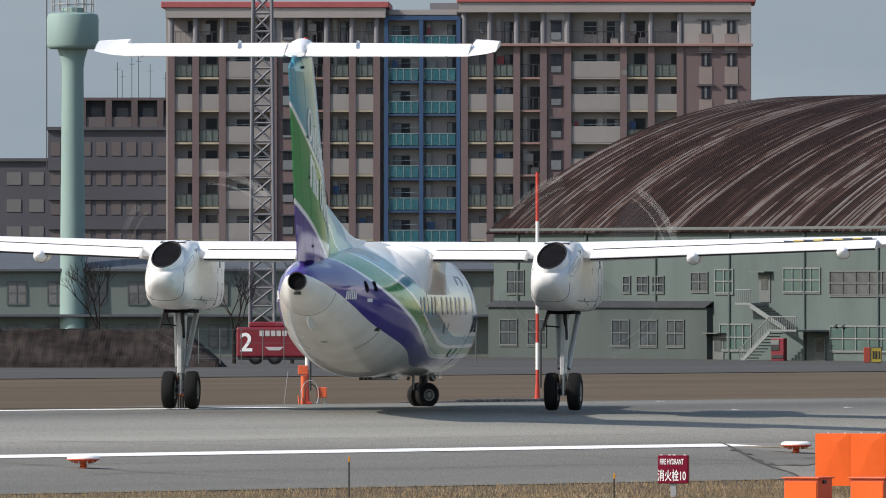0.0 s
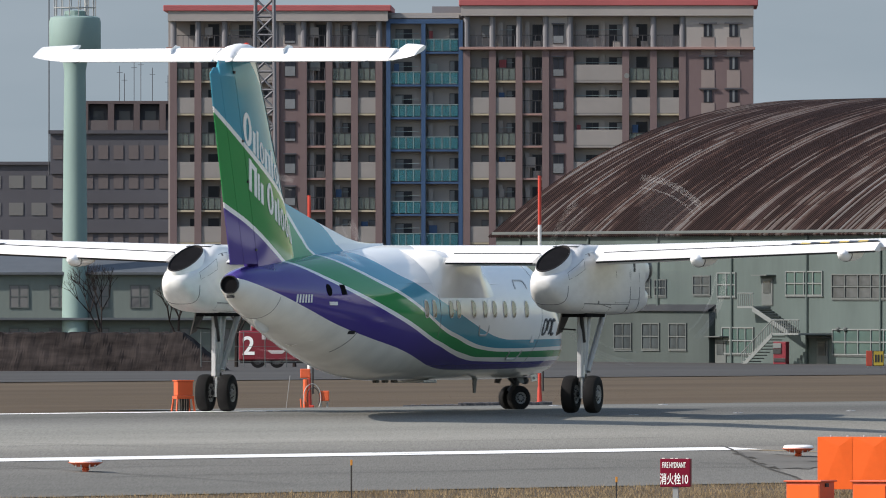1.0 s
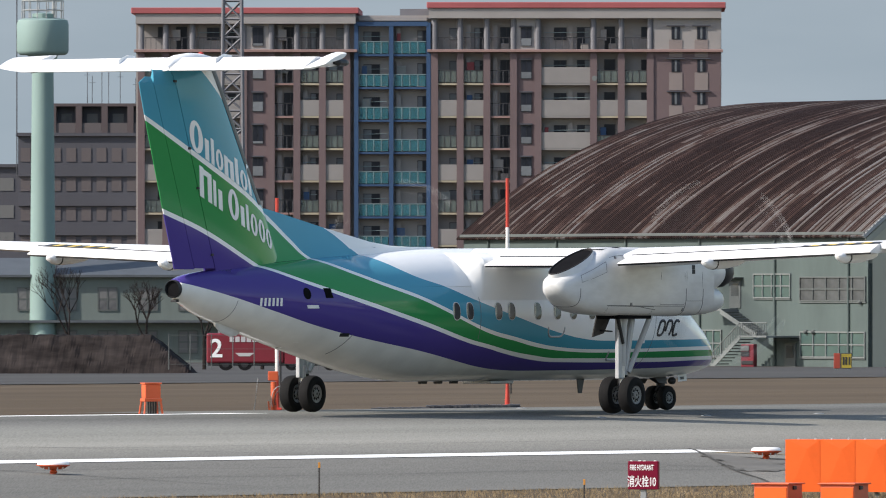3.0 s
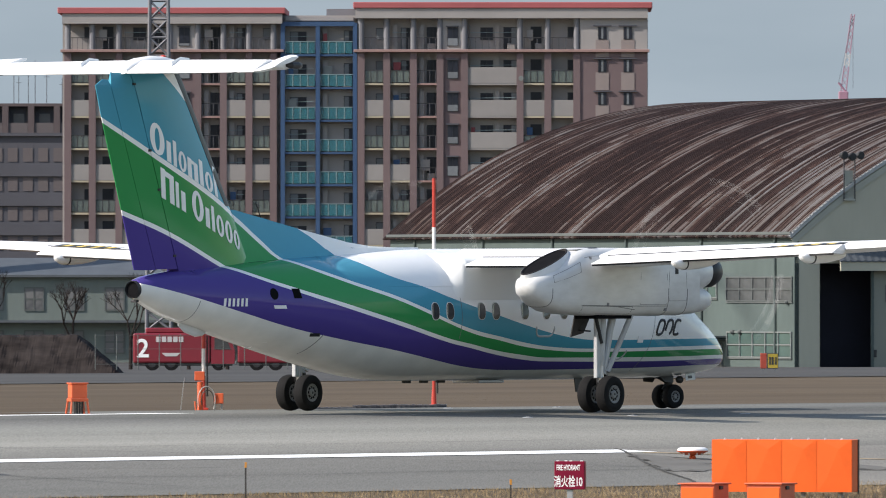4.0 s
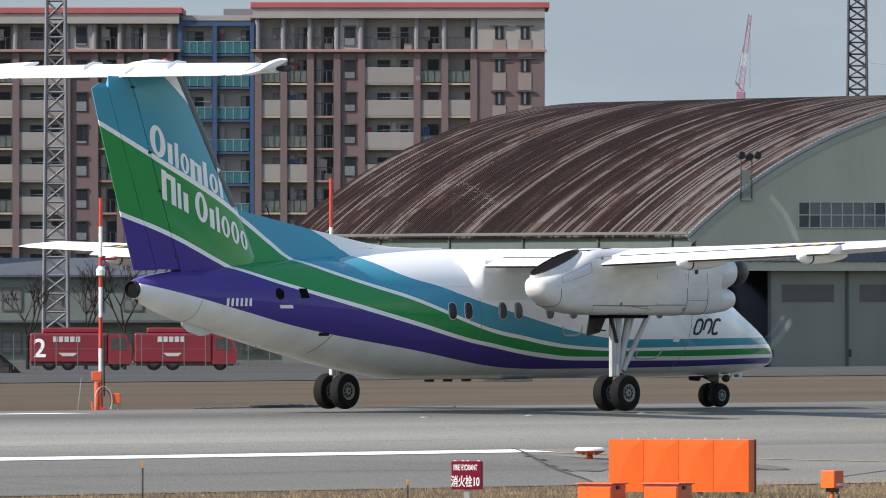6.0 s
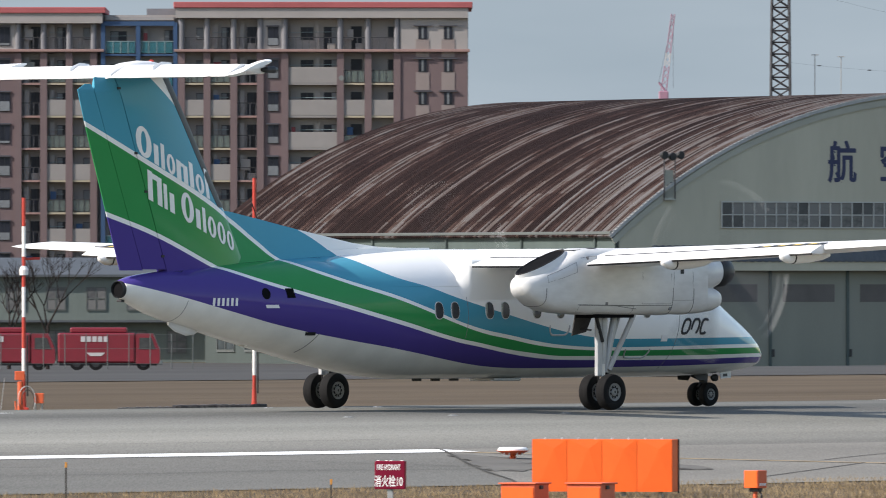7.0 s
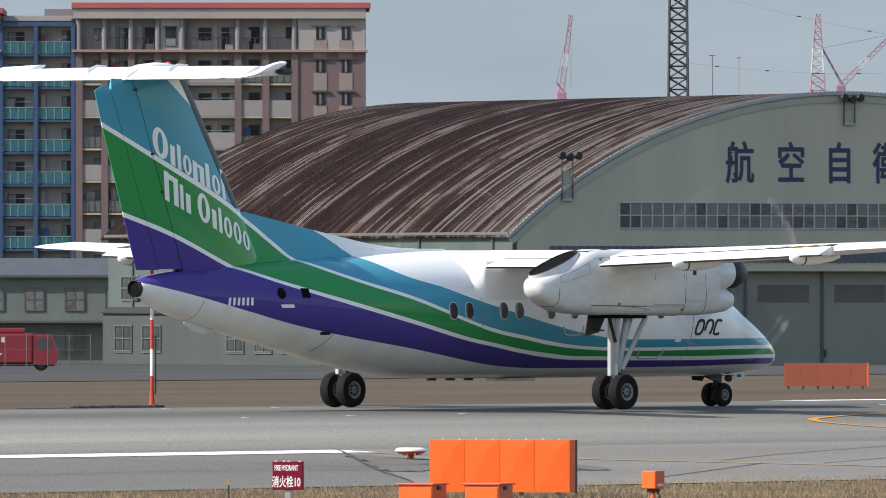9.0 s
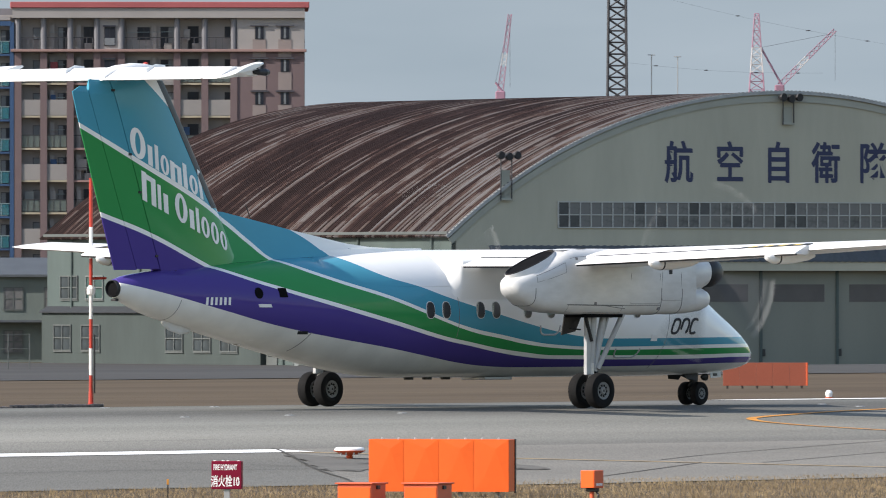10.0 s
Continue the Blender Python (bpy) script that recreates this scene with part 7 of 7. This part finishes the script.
def build_gear():
    ty, ri = tyre_mesh(0.385, 0.27, 0.19), rim_mesh(0.27, 0.19)
    tn, rn = tyre_mesh(0.26, 0.19, 0.125), rim_mesh(0.19, 0.125)
    for x, y, r, t, rm in [(0, s * (3.94 + o), 0.385, ty, ri) for s in (1, -1) for o in (-0.235, 0.235)] + [(7.95, o, 0.26, tn, rn) for o in (-0.165, 0.165)]:
        w = part("wheel", t, None, airplane, "black rubber tyre on a grey hub", at=pose(x, y, r))
        part("rim", rm, None, w)
        WHEELS.append((w, x, y, r))
    for s in (1, -1):
        yc = s * 3.94
        leg = part("main_leg", tube((0, yc, 0.30), (0, yc, 1.02), 0.065, n=16), STEEL, airplane, "polished steel landing-gear leg", smooth=True)
        part("axle", tube((0, yc - 0.36, 0.385), (0, yc + 0.36, 0.385), 0.055, n=12), DARKMETAL, leg)
        part("leg_barrel", tube((0.0, yc, 0.98), (0.05, yc, 2.2), 0.080, 0.092, 16), GEARGREY, leg, smooth=True)
        part("leg_fairing", box(-0.20, -0.06, yc - 0.05, yc + 0.05, 0.72, 2.02, 0.02), GEARGREY, leg)
        for dy in (-0.16, 0.16):
            part("brace", tube((0.12, yc + dy * 0.5, 0.85), (0.82, yc + dy * 1.4, 2.1), 0.058, n=10), GEARGREY, leg)
        part("drag_strut", tube((0.08, yc, 0.80), (0.42, yc, 2.1), 0.075, n=10), GEARGREY, leg)
        part("torque_link", plate([(0.06, yc - 0.05, 0.50), (0.24, yc - 0.05, 0.68), (0.08, yc - 0.05, 0.92), (0.14, yc - 0.05, 0.68)], (0, 0.1, 0)), DARKMETAL, leg)
        part("brake_line", tube((-0.08, yc + 0.04, 0.5), (-0.1, yc + 0.04, 1.6), 0.012, n=6), BLACK, leg)
        part("gear_door", plate([(-0.58, yc + 0.24, 2.06), (0.0, yc + 0.24, 2.06), (-0.06, yc + 0.40, 1.66), (-0.54, yc + 0.38, 1.58)], (0, 0.025, 0)), GEARBAY, leg, "dark grey gear door hanging open")
        part("door_link", tube((-0.3, yc + 0.05, 1.7), (-0.3, yc + 0.36, 1.72), 0.018, n=6), DARKMETAL, leg)
        part("retract_jack", tube((-0.28, yc - 0.06, 2.04), (-0.06, yc - 0.06, 1.45), 0.04, n=8), DARKMETAL, leg)
        # black slab under the nacelle, painting the shade of the well
        part("wheel_well", box(-0.55, 0.75, yc - 0.26, yc + 0.26, 1.96, 2.08), SOOTSHADE, leg)
    leg = part("nose_leg", tube((7.95, 0, 0.2), (8.0, 0, 0.95), 0.06, n=14), GEARGREY, airplane, smooth=True)
    axle = part("nose_axle", tube((0, -0.24, 0.26), (0, 0.24, 0.26), 0.04, n=10), DARKMETAL, airplane, at=pose(7.95, 0, 0))
    part("steering_fork", box(-0.05, 0.05, -0.05, 0.05, 0.26, 0.42, 0.015), DARKMETAL, axle)
    part("torque_link", plate([(-0.04, -0.03, 0.30), (-0.17, -0.03, 0.42), (-0.05, -0.03, 0.56), (-0.10, -0.03, 0.42)], (0, 0.06, 0)), DARKMETAL, axle)
    STEERED.append(axle)
    part("leg_collar", tube((7.96, 0, 0.42), (7.985, 0, 0.72), 0.095, n=14), DARKMETAL, leg)
    part("brace", tube((7.98, 0, 0.55), (7.35, 0, 0.75), 0.04, n=8), DARKMETAL, leg)
    part("taxi_lamp", lathe([(8.05, 0.03), (8.12, 0.075), (8.2, 0.08)], "X", 12, (0, -0.16, 0.62)), GEARBAY, leg)
    for dy in (-0.22, 0.22):
        part("gear_door", plate([(7.35, dy, 0.70), (7.85, dy, 0.70), (7.78, dy * 1.25, 0.56), (7.45, dy * 1.25, 0.58)], (0, 0.015, 0)), GEARBAY, leg)
    part("number_plate", plate([(8.2, -0.305, 0.60), (8.55, -0.305, 0.62), (8.55, -0.29, 0.76), (8.2, -0.29, 0.74)], (0, 0.01, 0)), WHITE, leg)
    part("number_bar", plate([(8.28, -0.312, 0.645), (8.42, -0.312, 0.65), (8.42, -0.306, 0.71), (8.28, -0.306, 0.705)], (0, 0.006, 0)), BLACK, leg)


build_gear()


def build_propeller(sgn):
    yc = sgn * 3.94
    hub = part("propeller", lathe([(-0.18, 0.30), (-0.10, 0.335), (0.05, 0.33), (0.22, 0.27), (0.36, 0.17), (0.44, 0.06), (0.45, 0.01)], "X", 28), BLACK, airplane, "black spinner with four turning blades", smooth=True, at=pose(3.82, yc, 2.94))
    rings = []
    for r, c, tw, th in ((0.26, 0.12, 68, 0.07), (0.5, 0.15, 64, 0.05), (0.9, 0.19, 60, 0.035), (1.4, 0.20, 56, 0.026), (1.68, 0.18, 51, 0.021), (1.72, 0.18, 50, 0.020), (1.82, 0.17, 48, 0.018), (1.85, 0.17, 46, 0.018), (1.93, 0.15, 40, 0.014), (1.98, 0.10, 38, 0.008)):
        a = radians(tw)
        ring = []
        for u, v in ((-0.5, 0), (-0.2, 0.5), (0.2, 0.45), (0.5, 0), (0.2, -0.3), (-0.2, -0.35)):
            p, q = u * c, v * th
            ring.append((p * math.sin(a) + q * math.cos(a), p * math.cos(a) - q * math.sin(a), r))
        rings.append(ring)
    bm = loft(rings)
    for f in bm.faces:
        if f.calc_center_median().z > 1.84 or 1.68 < f.calc_center_median().z < 1.72:
            f.material_index = 1
    me = mesh_of("blade", bm, [BLADEGREY, TIPWHITE], True)
    for k in range(4):
        part("blade", me, None, hub, at=pose(0, 0, 0, 90 * k, 0, 0))
    PROPS.append((hub, yc))


for sg in (1, -1):
    build_propeller(sg)

# ---------------------------------------------------------------- what moves
TAXI = [  # seconds, x, y, heading, pitch, roll
    (0, -6.02, 276.63, 83.45, 0.18, 0.20), (0.5, -5.83, 277.28, 78.31, 0.20, 0.16), (1, -5.55, 278.18, 73.24, 0.18, 0.08), (1.5, -5.19, 279.0, 68.63, 0.08, -0.06),
    (2, -4.73, 280.0, 64.50, 0.0, -0.08), (3.5, -3.06, 284.3, 56.15, -0.02, -0.02), (4, -2.41, 285.37, 54.15, -0.08, -0.01), (4.5, -1.75, 286.25, 52.48, -0.08, 0.01),
    (5, -1.05, 287.15, 50.99, -0.09, -0.01), (5.5, -0.37, 288.16, 49.85, -0.08, 0.01), (7, 1.70, 290.7, 48.38, -0.10, -0.03), (7.5, 2.37, 291.5, 47.95, -0.06, -0.02),
    (8, 3.04, 292.2, 47.71, -0.05, -0.03), (8.5, 3.67, 292.95, 47.63, -0.02, 0.0), (9, 4.25, 293.6, 47.56, 0.03, 0.03), (9.5, 4.71, 294.15, 47.45, 0.02, 0.02), (10, 5.09, 294.66, 47.36, -0.01, -0.02)]


def motions():
    ts = [r[0] for r in TAXI]
    walk(airplane, [(t, pose(x, y, ground_z(x, y) + 0.014, roll, pitch, head)) for t, x, y, head, pitch, roll in TAXI])
    # the wheels roll over the ground that they cover
    fine = np.arange(0, 10.0001, 0.1)
    px, py, hd = (np.interp(fine, ts, [r[k] for r in TAXI]) for k in (1, 2, 3))
    ca, sa = np.cos(np.radians(hd)), np.sin(np.radians(hd))
    # the nose gear points along its own way over the ground
    nx, ny = px + ca * 7.95, py + sa * 7.95
    vx, vy = np.gradient(nx), np.gradient(ny)
    soft = np.ones(7) / 7
    steer = np.degrees(np.arctan2(-sa * vx + ca * vy, ca * vx + sa * vy))
    steer = np.convolve(np.pad(steer, 3, mode="edge"), soft, mode="valid")
    for w, x, y, r in WHEELS:
        turned = steer if x > 1 else steer * 0
        d = np.radians(turned)
        wx, wy = x - np.sin(d) * y, np.cos(d) * y
        gx, gy = px + ca * wx - sa * wy, py + sa * wx + ca * wy
        along = np.radians(hd) + d
        step = np.diff(gx) * np.cos(along[1:]) + np.diff(gy) * np.sin(along[1:])
        roll = np.concatenate(([0], np.cumsum(step))) / r
        walk(w, [(float(t), Matrix.Translation((qx, qy, r)) @ Matrix.Rotation(b, 4, "Z") @ Matrix.Rotation(a, 4, "Y")) for t, qx, qy, b, a in zip(fine, wx, wy, d, roll)])
    for axle in STEERED:
        walk(axle, [(float(t), pose(7.95, 0, 0, 0, 0, b)) for t, b in zip(fine, steer)])
    for i, (hub, yc) in enumerate(PROPS):
        walk(hub, [(k / FPS, pose(3.82, yc, 2.94, -88.0 * k + 20 + 35 * i, 0, 0)) for k in range(301)])


motions()
